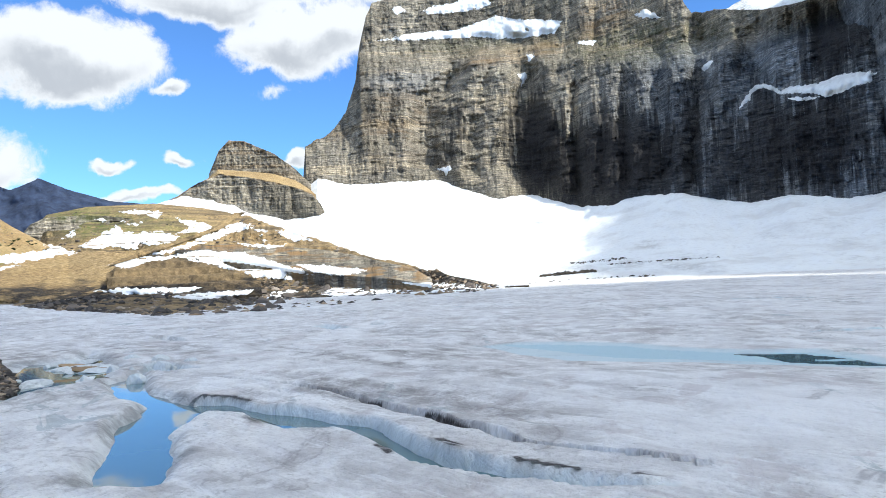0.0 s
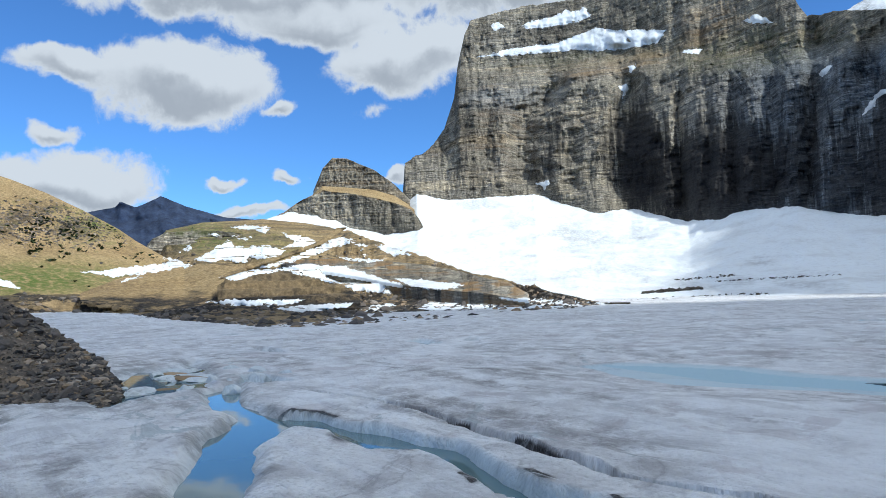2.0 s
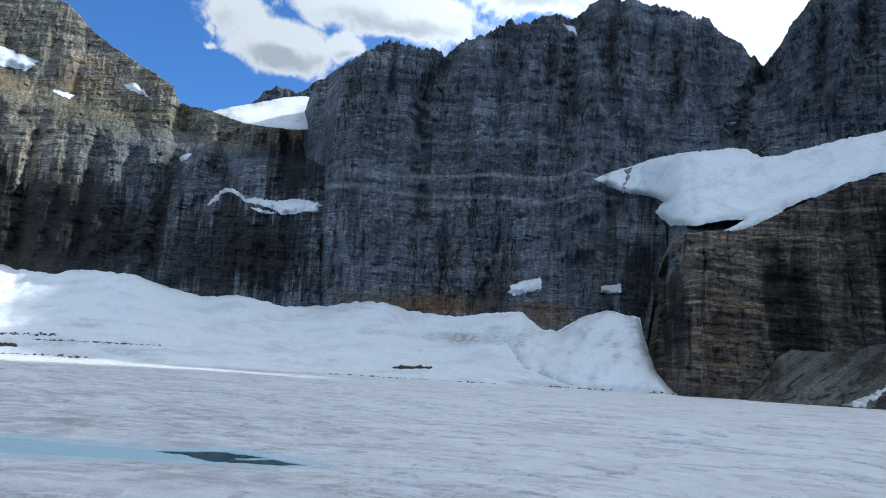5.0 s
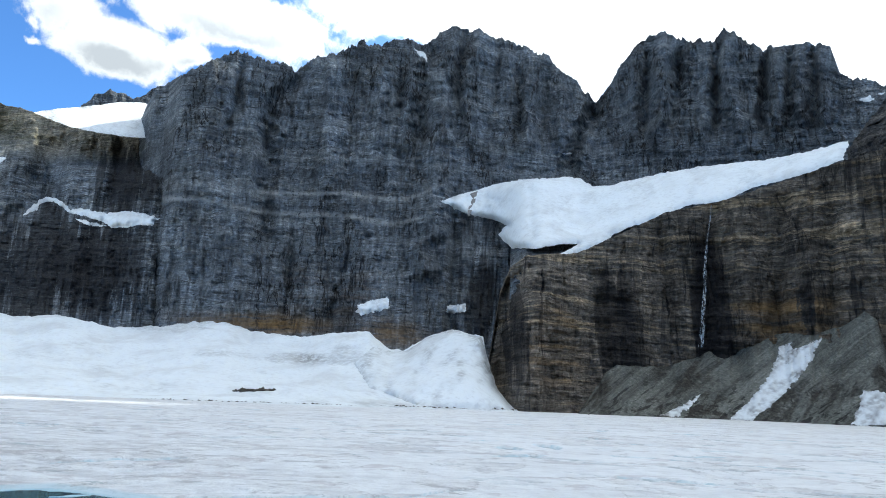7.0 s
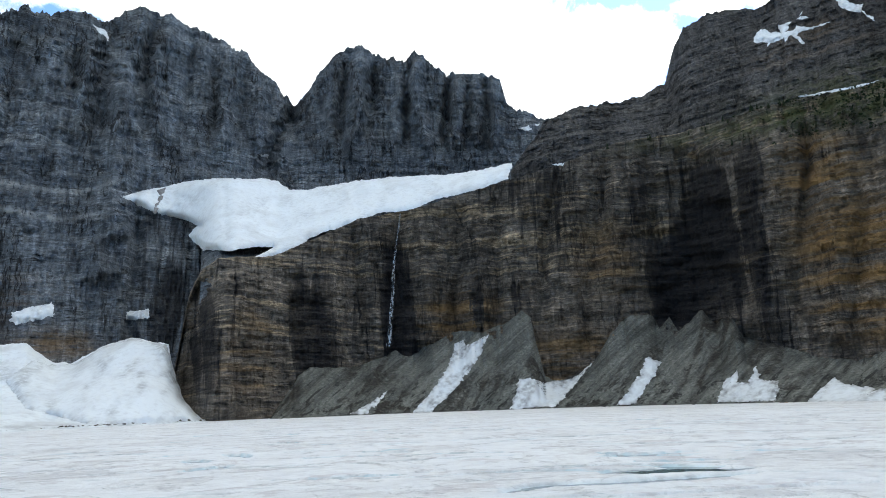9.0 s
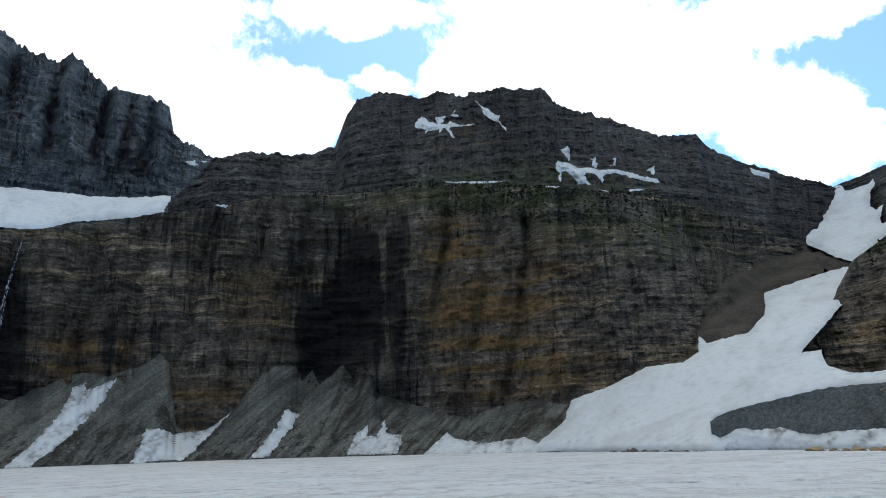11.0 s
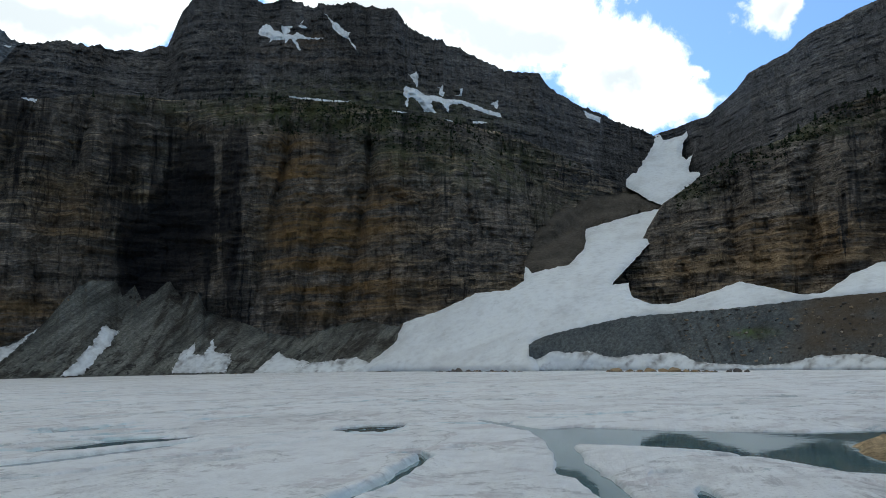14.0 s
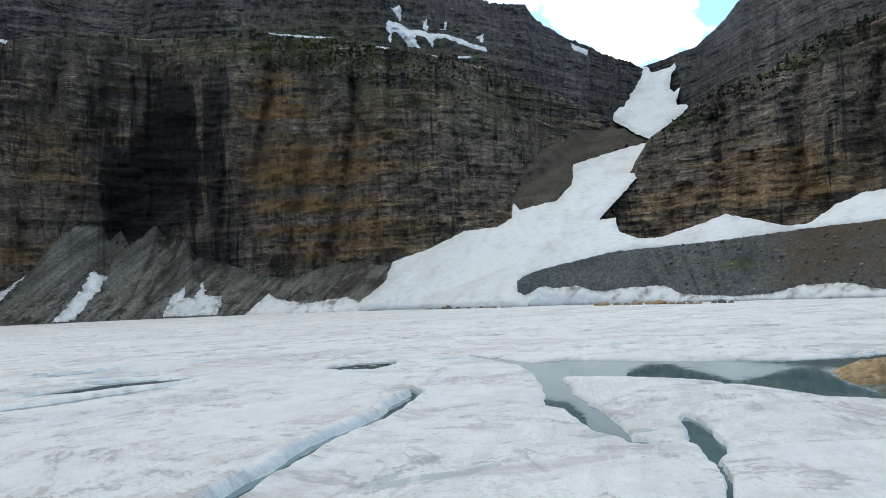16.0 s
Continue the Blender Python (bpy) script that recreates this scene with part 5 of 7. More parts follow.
def crack(line, wide, depth, tint=0.5, rim=0.0, taper=True, lip=0.0, soft=0.0):
    """A crack along a broken line."""
    global iz, blue, dirt
    a = np.array(line)
    x0, y0, x1, y1 = *(a.min(0) - 3), *(a.max(0) + 3)
    box = (wx > x0) & (wx < x1) & (wy > y0) & (wy < y1)
    d, t = edge_distance(wx[box], wy[box], line)
    rim = rim * (0.25 + 0.75 * ramp01(fbm(wx[box] / 1.8, wy[box] / 1.8, 3, 219), -0.1, 0.1))
    w = wide * (0.35 + 0.65 * np.sin(np.pi * np.clip(t, 0.02, 0.98)) ** 0.6 if taper else 1.0)
    sink = 1 - ramp01(d, w * (0.45 - 0.3 * soft), w * (0.75 + 0.9 * soft))
    iz[box] = iz[box] * (1 - sink) - depth * sink + lip * np.exp(-((d - w) / 0.5) ** 2)
    blue[box] = np.maximum(blue[box], tint * (1 - ramp01(d, w * 0.6, w * 1.2)))
    dirt[box] = np.maximum(dirt[box], rim * (1 - ramp01(d, w * 0.4, w * 1.1)))


CHANNEL_L, CHANNEL_R = [(-17.4, -6.4), (-20.1, -6.8), (-23.5, -7.4), (-26.3, -8.0), (-28.2, -7.6), (-30.1, -7.9), (-31.5, -9.1), (-34.3, -10.3), (-38.6, -11.6), (-41.1, -11.2)], [(-17.3, -5.3), (-20.6, -5.7), (-23.8, -6.2), (-26.0, -6.2), (-26.8, -5.8), (-28.6, -6.0), (-29.9, -6.9), (-32.4, -8.4), (-34.0, -9.3), (-38.2, -10.3)]
cut(CHANNEL_L + CHANNEL_R[::-1], 0.8, 0.6, 0.25, 0.68, 1.7, 0.9)
level = iz.copy()
cut([(-52.7, -21.7), (-53.7, -18.7), (-57.9, -18.4), (-52.8, -16.2), (-45.0, -13.6), (-40.2, -12.6), (-38.5, -13.7), (-37.1, -15.0), (-34.2, -15.8), (-36.7, -17.5), (-42.1, -19.2), (-47.3, -20.5)], 0.45, 1.6, 0.2, 0.7, 1.6, 1.2)
iz = iz + (level - iz) * 1.3 * fbm(ix / 1.7, iy / 1.7, 4, 214)
cut([(-46.3, -12.2), (-46.6, -10.6), (-42.4, -8.2), (-41.2, -7.6), (-40.6, -9.4), (-41.3, -10.8)], 0.8, 0.8, 0.4, 0.3)
CREV_TOP, CREV_LOW = [(-29.7, -6.2), (-29.4, -4.8), (-26.4, -2.8), (-25.0, -1.3), (-23.5, -0.3), (-22.5, 0.9), (-20.9, 1.4), (-18.8, 1.9), (-17.0, 2.5), (-15.8, 3.3), (-14.3, 4.7), (-12.3, 6.5)], [(-26.9, -5.8), (-24.9, -3.7), (-22.0, -2.2), (-21.2, -0.3), (-19.7, 0.4), (-17.9, 0.9), (-16.4, 1.4), (-15.4, 2.2), (-14.3, 3.3), (-13.8, 4.1), (-13.0, 4.7)]
cut(CREV_TOP + CREV_LOW[::-1], 1.3, 0.5, 0.55, 1.0, 0.32, 0.1)
crack([(-31.0, -1.8), (-28.2, -0.1), (-24.9, 1.5), (-23.1, 2.3), (-21.9, 2.7), (-20.2, 3.2), (-19.5, 3.6), (-18.8, 4.1), (-17.4, 4.5)], 0.6, 0.3, 0.0, 1.3)
crack([(-36.0, -6.0), (-33.0, -3.5), (-31.0, -1.8)], 0.2, 0.3, 0.1, 0.7)
crack([(-17.6, 4.4), (-15.5, 6.3), (-13.4, 8.0)], 0.25, 0.35, 0.1, 0.8)
SLOT_TOP, SLOT_LOW = [(-44.6, 10.4), (-46.0, 12.9), (-44.3, 15.9), (-41.0, 19.1), (-36.7, 20.7), (-33.9, 22.9), (-32.3, 26.2), (-28.8, 26.2), (-25.0, 25.9)], [(-44.0, 10.3), (-39.3, 11.1), (-34.7, 12.5), (-33.4, 14.3), (-31.8, 16.1), (-30.5, 18.2), (-27.4, 21.2), (-25.4, 23.1), (-24.4, 25.4)]
level_off(SLOT_TOP + SLOT_LOW[::-1], 7.0)
SLOT_DEEP = [(-33.8, 21.4), (-31.6, 24.6), (-28.6, 25.3), (-25.4, 25.2), (-26.6, 23.7), (-29.6, 22.0), (-31.6, 22.2)]
cut(SLOT_TOP + SLOT_LOW[::-1], 0.07, 0.4, 0.6, 0.0, 0.3, 0.2)
cut([(-45.3, 11.6), (-44.9, 13.0), (-42.6, 16.2), (-40.2, 18.4), (-36.4, 19.9), (-33.2, 22.2), (-31.8, 25.4), (-28.8, 25.5), (-25.2, 25.4), (-26.4, 23.6), (-29.0, 21.4), (-31.6, 19.2), (-33.2, 17.0), (-35.0, 15.4), (-39.6, 13.6)], 0.10, 0.5, 1.0)
cut(SLOT_DEEP, 0.9, 0.6, 1.0)
crack([(-24.5, 26.0), (-21.1, 28.3), (-18.0, 30.3), (-15.7, 32.5), (-14.4, 37.6)], 0.3, 0.25, 0.5, 0.1)
crack([(-82.0, -15.8), (-75.0, -10.2)], 0.9, 0.3, 0.1, 0.7)
crack([(-70.5, -16.4), (-63.3, -12.4)], 0.9, 0.4, 0.2, 0.9)
cut([(-71.6, -1.6), (-74.9, 0.2), (-68.3, 2.6), (-66.7, 0.7)], 0.5, 1.0, 0.5, 0.3)
crack([(24.2, 26.8), (21.1, 24.7), (18.3, 22.8), (16.9, 22.0), (15.5, 21.6), (13.0, 20.1), (10.9, 18.6), (9.2, 17.4), (8.1, 16.6)], 0.6, 0.26, 0.5, 0.15, False, 0.14, 0.6)
crack([(24.5, 29.2), (25.3, 28.7), (24.2, 26.8)], 0.4, 0.8, 0.6, 0.2, False)
cut([(29.9, 43.0), (33.8, 43.6), (35.3, 42.0), (34.7, 40.0), (31.0, 37.5), (28.9, 39.2)], 0.9, 0.5, 0.3)
level_off([(29.9, 43.0), (33.8, 44.0), (36.4, 42.2), (34.0, 39.9), (31.0, 38.8)], 3.0)
cut([(29.4, 42.6), (30.9, 44.4), (33.9, 44.2), (36.6, 42.3), (34.2, 40.0), (31.2, 38.8)], 0.9, 0.5, 0.3)
level_off([(12.1, 47.8), (18.1, 51.0), (22.1, 48.7), (16.6, 47.2)], 3.0)
cut([(11.6, 47.7), (14.8, 50.4), (18.1, 51.4), (20.5, 49.8), (23.2, 48.6), (19.8, 48.0), (16.6, 46.9), (14.1, 46.7)], 0.2, 0.7, 0.1, 0.5, 0.6)
POND = [(42.0, 39.8), (40.2, 34.5), (39.0, 30.9), (41.4, 29.7), (43.4, 22.4), (46.4, 16.2), (51.5, 12.0), (54.0, 7.0), (52.0, 2.0), (33.0, 4.0), (33.2, 8.0), (32.9, 9.9), (35.0, 14.1), (35.8, 17.7), (35.3, 21.2), (33.9, 24.3), (32.4, 24.0), (33.0, 25.5), (37.6, 30.3)]
INLET = [(38.0, 30.3), (32.5, 25.2), (28.2, 21.4), (25.0, 19.1), (24.3, 17.4), (22.5, 15.4), (21.2, 13.8), (20.5, 12.4), (22.8, 14.3), (25.0, 16.4), (27.2, 19.0), (32.4, 23.6)]
POCKET = [(25.4, 12.9), (24.9, 12.1), (23.1, 10.7), (21.6, 9.6), (20.2, 9.0), (19.0, 8.6), (20.5, 9.8), (21.8, 10.9)]
level_off(POND, 3.5, 0.0)
level_off(INLET, 2.0, 0.02)
level_off(POCKET, 1.6, 0.05)
cut(INLET, 1.0, 0.5, 0.35, 0.15, 0.3, 0.3)
cut(POND, 1.3, 0.6, 0.3, 0.12, 0.3, 0.5)
cut(POCKET, 1.2, 0.4, 0.6, 0.0, 0.3, 0.15)
crack([(19.1, 8.6), (17.9, 8.2), (16.2, 7.1), (15.1, 6.5)], 0.12, 0.5, 0.3, 0.4, False)
crack([(20.2, 12.2), (20.4, 11.7), (20.5, 11.0)], 0.5, 0.25, 0.2, 0.6, True, 0.0, 0.6)
crack([(12.1, 48.3), (14.3, 49.3), (17.2, 49.5), (19.4, 47.5), (21.7, 48.2)], 1.5, 0.34, 0.3, 0.78, True, 0.0, 0.4)
crack([(4.5, 40.1), (6.8, 42.5), (11.0, 42.6), (15.1, 43.3), (20.3, 44.7)], 1.5, 0.34, 0.3, 0.78, True, 0.0, 0.4)
crack([(5.4, 37.2), (11.0, 36.4), (18.0, 37.8), (26.0, 38.5)], 0.6, 0.2, 0.15, 0.25)
for line in ([(15.7, 64.1), (17.8, 60.9), (23.4, 63.2)], [(-20.2, 61.4), (-17.9, 66.2)], [(-24.1, 74.0), (-21.7, 70.9)], [(-22.1, 81.0), (-19.0, 76.5)], [(-20.9, 104.3), (-18.3, 101.4)], [(10.9, 91.9), (13.7, 91.1)]):
    crack(line, 1.4, 0.5, 0.7, 0.5)
chance = random.Random(5)
for k in range(90):
    a, r = radians(chance.uniform(-50, 75)), chance.uniform(70, 190)
    x, y, long, turn = r * math.sin(a), r * math.cos(a), chance.uniform(1.5, 5), a + chance.uniform(-0.5, 0.5)
    crack([(x, y), (x + long * math.cos(turn), y - long * math.sin(turn))], chance.uniform(0.6, 1.6), chance.uniform(0.1, 0.45), 0.25, chance.uniform(0.3, 0.9))
for k in range(70):
    a, r = radians(chance.uniform(-60, 78)), chance.uniform(28, 75)
    x, y, long, turn = r * math.sin(a), r * math.cos(a), chance.uniform(0.8, 3.0), a + chance.uniform(-0.6, 0.6)
    crack([(x, y), (x + 0.5 * long * math.cos(turn), y - 0.5 * long * math.sin(turn) + chance.uniform(-0.3, 0.3)), (x + long * math.cos(turn), y - long * math.sin(turn))], chance.uniform(0.15, 0.5), chance.uniform(0.06, 0.25), 0.2, chance.uniform(0.2, 0.8), True, 0.0, 0.5)
for k in range(60):
    a, r = radians(chance.uniform(-58, 62)), chance.uniform(48, 200)
    x, y, long, turn = r * math.sin(a), r * math.cos(a), chance.uniform(3, 10), a + chance.uniform(-0.35, 0.35)
    crack([(x, y), (x + 0.5 * long * math.cos(turn), y - 0.5 * long * math.sin(turn) + chance.uniform(-0.9, 0.9)), (x + long * math.cos(turn), y - long * math.sin(turn))], chance.uniform(0.35, 0.9), chance.uniform(0.15, 0.4), 0.75, chance.uniform(0.2, 0.9))
for line, wide in (([(-12.0, 51.0), (-3.0, 49.5), (5.0, 50.4), (13.0, 53.2), (22.0, 52.0)], 0.5), ([(-30.0, 60.0), (-18.0, 63.5), (-6.0, 63.0), (8.0, 66.0)], 0.7), ([(18.0, 77.0), (30.0, 73.0), (44.0, 71.5), (60.0, 63.0)], 0.8),
                   ([(-8.0, 92.0), (10.0, 96.0), (30.0, 92.0), (52.0, 84.0)], 1.0), ([(-60.0, 72.0), (-44.0, 84.0), (-25.0, 95.0)], 0.9), ([(12.0, 44.0), (20.0, 45.0), (27.0, 43.0), (37.0, 41.0)], 0.4), ([(-4.0, 120.0), (30.0, 126.0), (66.0, 108.0)], 1.2)):
    crack(line, wide, 0.14, 0.25, 0.6, True, 0.05, 0.7)
tagged(new("ice", grid_mesh("ice", np.stack([ix, iy, iz], -1), ICE, layers={"dirt": dirt, "blue": np.clip(blue, 0, 1)})),
       "dirty white lake ice with melt channels and cracks", "ice", kind="structure")
tagged(ring("water", (0.5, 30, 120, 420), (-0.12, -0.12, -0.12, -0.12), WATER), "clear dark meltwater under the lake ice", "water", kind="structure")

# bare ground: one sheet under all, rising behind the viewpoint
ga = np.radians(np.arange(0, 360.1, 1.5))
gr = np.array([0.001, 3, 6, 9, 12, 14, 20, 40, 100, 300, 700, 1500, 3000, 4800])[:, None]
turned = np.degrees(ga)[None, :]
behind = ramp01(turned, 95, 135) * (1 - ramp01(turned, 215, 235))
gx, gy = gr * np.sin(ga), gr * np.cos(ga)
gz = np.where(gr < 14, 3.3 * (1 - ramp01(gr, 2.0, 13.5)) - 0.9 + 0.35 * fbm(gx / 2, gy / 2, 3, 301), -6.0) + behind * (np.minimum(gr, 700) - 8).clip(0) * 0.10
gz = np.where((gr >= 14) & (gr <= 40), np.maximum(gz, -3 + 0 * gx), gz)
tagged(new("ground", grid_mesh("ground", np.stack([gx - 2.3, gy - 3.1, gz], -1), MORAINE)), "bare stony shore and valley ground", "ground", kind="structure")


# ---- snow patches ----
from mathutils.geometry import delaunay_2d_cdt


def patch(name, outline, rho_at, label, thick=1.6, step=0.3, ragged=0.10, mat=None, seed=1, bury=0.6, swell=0.18, category="snow patch", group="", kind="", soil=0.35, gentle=False):
    """A sheet of snow with a ragged edge lying on a surface, thickest in its middle. The outline is given by bearing and height angle."""
    edge = []
    for k in range(len(outline)):
        (a0, e0), (a1, e1) = outline[k], outline[(k + 1) % len(outline)]
        n = max(1, int(math.hypot(a1 - a0, e1 - e0) / (step * 0.6)))
        for i in range(n):
            edge.append((a0 + (a1 - a0) * i / n, e0 + (e1 - e0) * i / n))
    ea = np.array(edge)
    wob = 4.0 * ragged
    ea = ea + np.stack([wob * fbm(ea[:, 0] * 3.3, ea[:, 1] * 3.3, 4, seed, 0.75), 0.75 * wob * fbm(ea[:, 0] * 3.3 + 40, ea[:, 1] * 3.3, 4, seed + 300, 0.75)], -1)
    edge = [tuple(p) for p in ea.tolist()]
    ea = np.array(edge)
    lo, hi = ea.min(0), ea.max(0)
    ax, ey = np.meshgrid(np.arange(lo[0], hi[0], step), np.arange(lo[1], hi[1], step * 0.8))
    ax = ax + (np.arange(len(ax)) % 2)[:, None] * step / 2
    d, _ = edge_distance(ax, ey, edge, True)
    keep = inside(ax, ey, edge) & (d > step * 0.45)
    pts = [Vector(p) for p in edge] + [Vector(p) for p in zip(ax[keep].tolist(), ey[keep].tolist())]
    n = len(edge)
    verts, _, faces, *_ = delaunay_2d_cdt(pts, [], [list(range(n))], 1, 1e-5)
    a, e = np.array([v.x for v in verts]), np.array([v.y for v in verts])
    d, _ = edge_distance(a, e, edge, True)
    own = np.asarray(rho_at(a, e))
    around = np.stack([own] + [rho_at(a + i, e + j) for i, j in ((0.35, 0), (-0.35, 0), (0, 0.3), (0, -0.3), (0.7, 0.1), (-0.7, -0.1), (1.1, 0), (-1.1, 0))])
    flat = own if gentle else 0.4 * around.mean(0) + 0.6 * around.min(0)
    full = ramp01(d, 0.0, 0.5)
    rho = own * (1 - full) + flat * full + bury - (thick + bury) * (1 - np.exp(-d / swell)) - 1.2 * fbm(a * 1.3, e * 1.7, 3, seed) * full
    p = world_points(a, e, rho)
    me = bpy.data.meshes.new(name)
    me.from_pydata(p.tolist(), [], [list(f) for f in faces])
    for poly in me.polygons:
        poly.use_smooth = True
    layer = me.attributes.new("stain_shade", "FLOAT", "POINT")
    soiled = soil * (np.exp(-d / 0.22) + ramp_up(fbm(a * 1.1 - e * 0.7, e * 1.1, 4, seed + 50), 0.02, 0.25)) * (0.4 + 1.2 * value_noise(a * 5, e * 5, seed + 51))
    layer.data.foreach_set("value", np.clip(soiled, 0, 0.9).astype(np.float32))
    me.materials.append(mat or SNOW)
    return tagged(new(name, me), label, category, group, kind)


def first_of(*faces):
    """The distance of the nearest of several surfaces."""
    def rho_at(az, el):
        az, el = np.asarray(az, float), np.asarray(el, float)
        best = np.full(az.shape, 1e9)
        for f in faces:
            top, low = np.interp(az, f.az, f.c), np.interp(az, f.az, f.f)
            ok = (az >= f.az[0]) & (az <= f.az[-1]) & (el <= top + 0.05) & (el >= low - 0.3)
            best = np.where(ok, np.minimum(best, f.rho_at(az, el)), best)
        return np.where(best > 1e8, faces[0].rho_at(az, el), best)
    return rho_at


SAL_LOW = along(-24, 14.8, -18.5, 12.4, -12, 11.7, -5, 15.0, 8, 17.9)


def hanging(az, el):
    own = along(-24, 444, -16, 408, -12, 427, -6, 452, 2, 459, 8, 453)(az) + (np.asarray(el) - SAL_LOW(az)) * 22
    k = ramp01(np.asarray(az), -20, -15)
    return WALL.rho_at(az, el) * (1 - k) + own * k


patch("hanging_snowfield", [(-24.0, 16.1), (-22.5, 16.6), (-20.9, 17.1), (-19.2, 17.6), (-17.2, 18.0), (-13.3, 18.2), (-12.2, 18.1), (-11.0, 17.4), (-9.6, 17.4), (-8.3, 17.7), (-5.5, 18.2), (-2.4, 18.5), (0.4, 18.6), (2.2, 18.6), (5.0, 18.8), (8.2, 19.3), (7.7, 18.0), (5.7, 17.4), (1.5, 16.6), (-1.0, 15.7), (-3.4, 15.6), (-5.1, 14.8), (-7.5, 14.2), (-9.5, 13.4), (-10.1, 12.7), (-12.0, 12.1), (-14.5, 11.5), (-13.3, 12.1), (-12.2, 12.8), (-14.0, 12.7), (-15.2, 12.4), (-17.7, 12.3), (-18.5, 13.1), (-18.9, 13.5), (-18.1, 14.2), (-19.4, 14.7), (-21.5, 15.0)], hanging, "large hanging snowfield on the ledge above the cliff", 3.0, 0.25, 0.09, seed=3, category="snowfield", soil=0.12)
DARK_SNOW = snow_material("soiled_snow", 1.0, (0.22, 0.20, 0.19))
patch("rubble_streak", [(-21.35, 16.76), (-20.72, 17.02), (-20.97, 15.81), (-21.39, 14.90), (-21.54, 15.01)], lambda a, e: hanging(a, e) - 4.5, "dark rubble streak across the hanging snow", 0.6, 0.2, 0.03, DARK_SNOW, 4, 0.3, category="rubble")
LEDGES = "snow patches on the ledges"

def ledge_snow(seed, face, text, *outline):
    patch("snow_patch", outline, face.rho_at, text, 0.5 if face is PEAK else 1.6, 0.08 if face is PEAK else 0.12, 0.085 if face is PEAK else 0.12 if face is GOULD else 0.14, seed=seed, bury=-0.5, group=LEDGES, soil=0.2)


ledge_snow(20, GOULD, "long bright snow ledge high on the mountain", (-84.32, 19.15), (-82.83, 19.22), (-81.33, 19.54), (-79.17, 19.65), (-77.30, 19.71), (-75.72, 20.11), (-73.81, 20.52), (-72.51, 20.17), (-70.56, 19.95), (-68.53, 19.71), (-69.23, 18.80), (-71.18, 18.74), (-73.12, 18.71), (-75.69, 19.02), (-78.53, 19.03), (-80.70, 19.08), (-82.52, 19.05))
ledge_snow(21, GOULD, "small bright snow ledge near the summit", (-80.16, 21.21), (-79.24, 21.58), (-77.67, 21.65), (-76.26, 22.10), (-75.77, 21.85), (-74.81, 22.09), (-74.31, 21.36), (-75.75, 21.07), (-77.65, 20.93), (-79.53, 20.98))
ledge_snow(22, GOULD, "small snow patch near the summit edge", (-82.77, 21.39), (-82.02, 21.59), (-81.54, 21.16), (-82.45, 20.97))
ledge_snow(23, GOULD, "sunlit snow wedge on the summit shoulder", (-62.97, 19.46), (-61.89, 19.74), (-60.75, 18.95), (-61.73, 19.03))
ledge_snow(24, GOULD, "small snow patch on a ledge", (-67.59, 17.93), (-66.94, 18.06), (-65.96, 17.89), (-66.28, 17.58))
ledge_snow(25, GOULD, "narrow snow patch in a rock cleft", (-72.48, 15.96), (-71.78, 16.05), (-71.61, 15.60), (-72.24, 14.93), (-72.15, 15.42))
ledge_snow(26, GOULD, "small snow patch in a rock cleft", (-71.64, 17.33), (-71.00, 17.54), (-70.90, 17.24), (-71.47, 16.91))
ledge_snow(27, GOULD, "small snow patch at the foot of the wall", (-79.51, 8.77), (-78.54, 8.97), (-78.28, 8.67), (-78.82, 8.18), (-78.98, 8.49))
ledge_snow(28, GOULD, "narrow snow streak in a shaded cleft", (-58.02, 14.88), (-57.22, 15.47), (-57.16, 15.17), (-57.80, 14.57))
ledge_snow(29, GOULD, "curved snow strip on a dark ledge", (-55.56, 11.39), (-55.26, 12.10), (-54.53, 12.94), (-53.65, 13.11), (-52.65, 12.44), (-51.64, 12.63), (-50.23, 12.48), (-48.83, 12.88), (-47.72, 12.90), (-46.50, 12.68), (-46.79, 12.09), (-48.02, 11.94), (-48.85, 11.56), (-49.69, 11.54), (-50.80, 11.94), (-51.94, 12.13), (-52.80, 12.22), (-53.65, 12.77), (-54.38, 12.65), (-54.82, 12.09))
ledge_snow(30, GOULD, "thin snow strip below the dark ledge", (-52.08, 11.85), (-51.37, 11.76), (-50.10, 11.59), (-50.53, 11.41), (-51.66, 11.54))
ledge_snow(31, WALL, "snow patch low on the dark wall", (-30.43, 7.16), (-29.15, 7.60), (-28.00, 7.99), (-27.71, 7.03), (-30.00, 6.36), (-30.39, 6.70))
ledge_snow(32, WALL, "small square snow patch low on the dark wall", (-23.04, 7.51), (-21.44, 7.66), (-21.42, 6.97), (-22.92, 6.86))
ledge_snow(33, PEAK, "star-shaped snow patch under the peak", (28.51, 25.90), (28.79, 26.21), (29.11, 26.45), (29.39, 26.43), (29.72, 26.29), (29.82, 26.09), (30.15, 26.08), (30.39, 25.93), (30.62, 25.90), (30.43, 26.18), (30.52, 26.40), (30.99, 26.47), (31.52, 26.47), (31.09, 26.31), (31.14, 26.11), (30.76, 25.91), (31.10, 25.90), (31.48, 25.84), (31.71, 26.06), (32.05, 25.96), (32.43, 25.82), (32.63, 25.70), (33.20, 25.73), (33.39, 25.83), (33.54, 25.75), (34.07, 25.78), (33.49, 25.62), (32.67, 25.58), (32.20, 25.55), (31.77, 25.56), (31.67, 25.39), (31.87, 25.06), (32.06, 24.74), (31.82, 24.81), (31.58, 25.13), (31.34, 25.49), (31.06, 25.43), (30.73, 25.20), (30.68, 25.45), (30.25, 25.42), (29.79, 25.30), (29.42, 25.10), (29.50, 25.36), (29.22, 25.50), (28.80, 25.51), (28.57, 25.61))
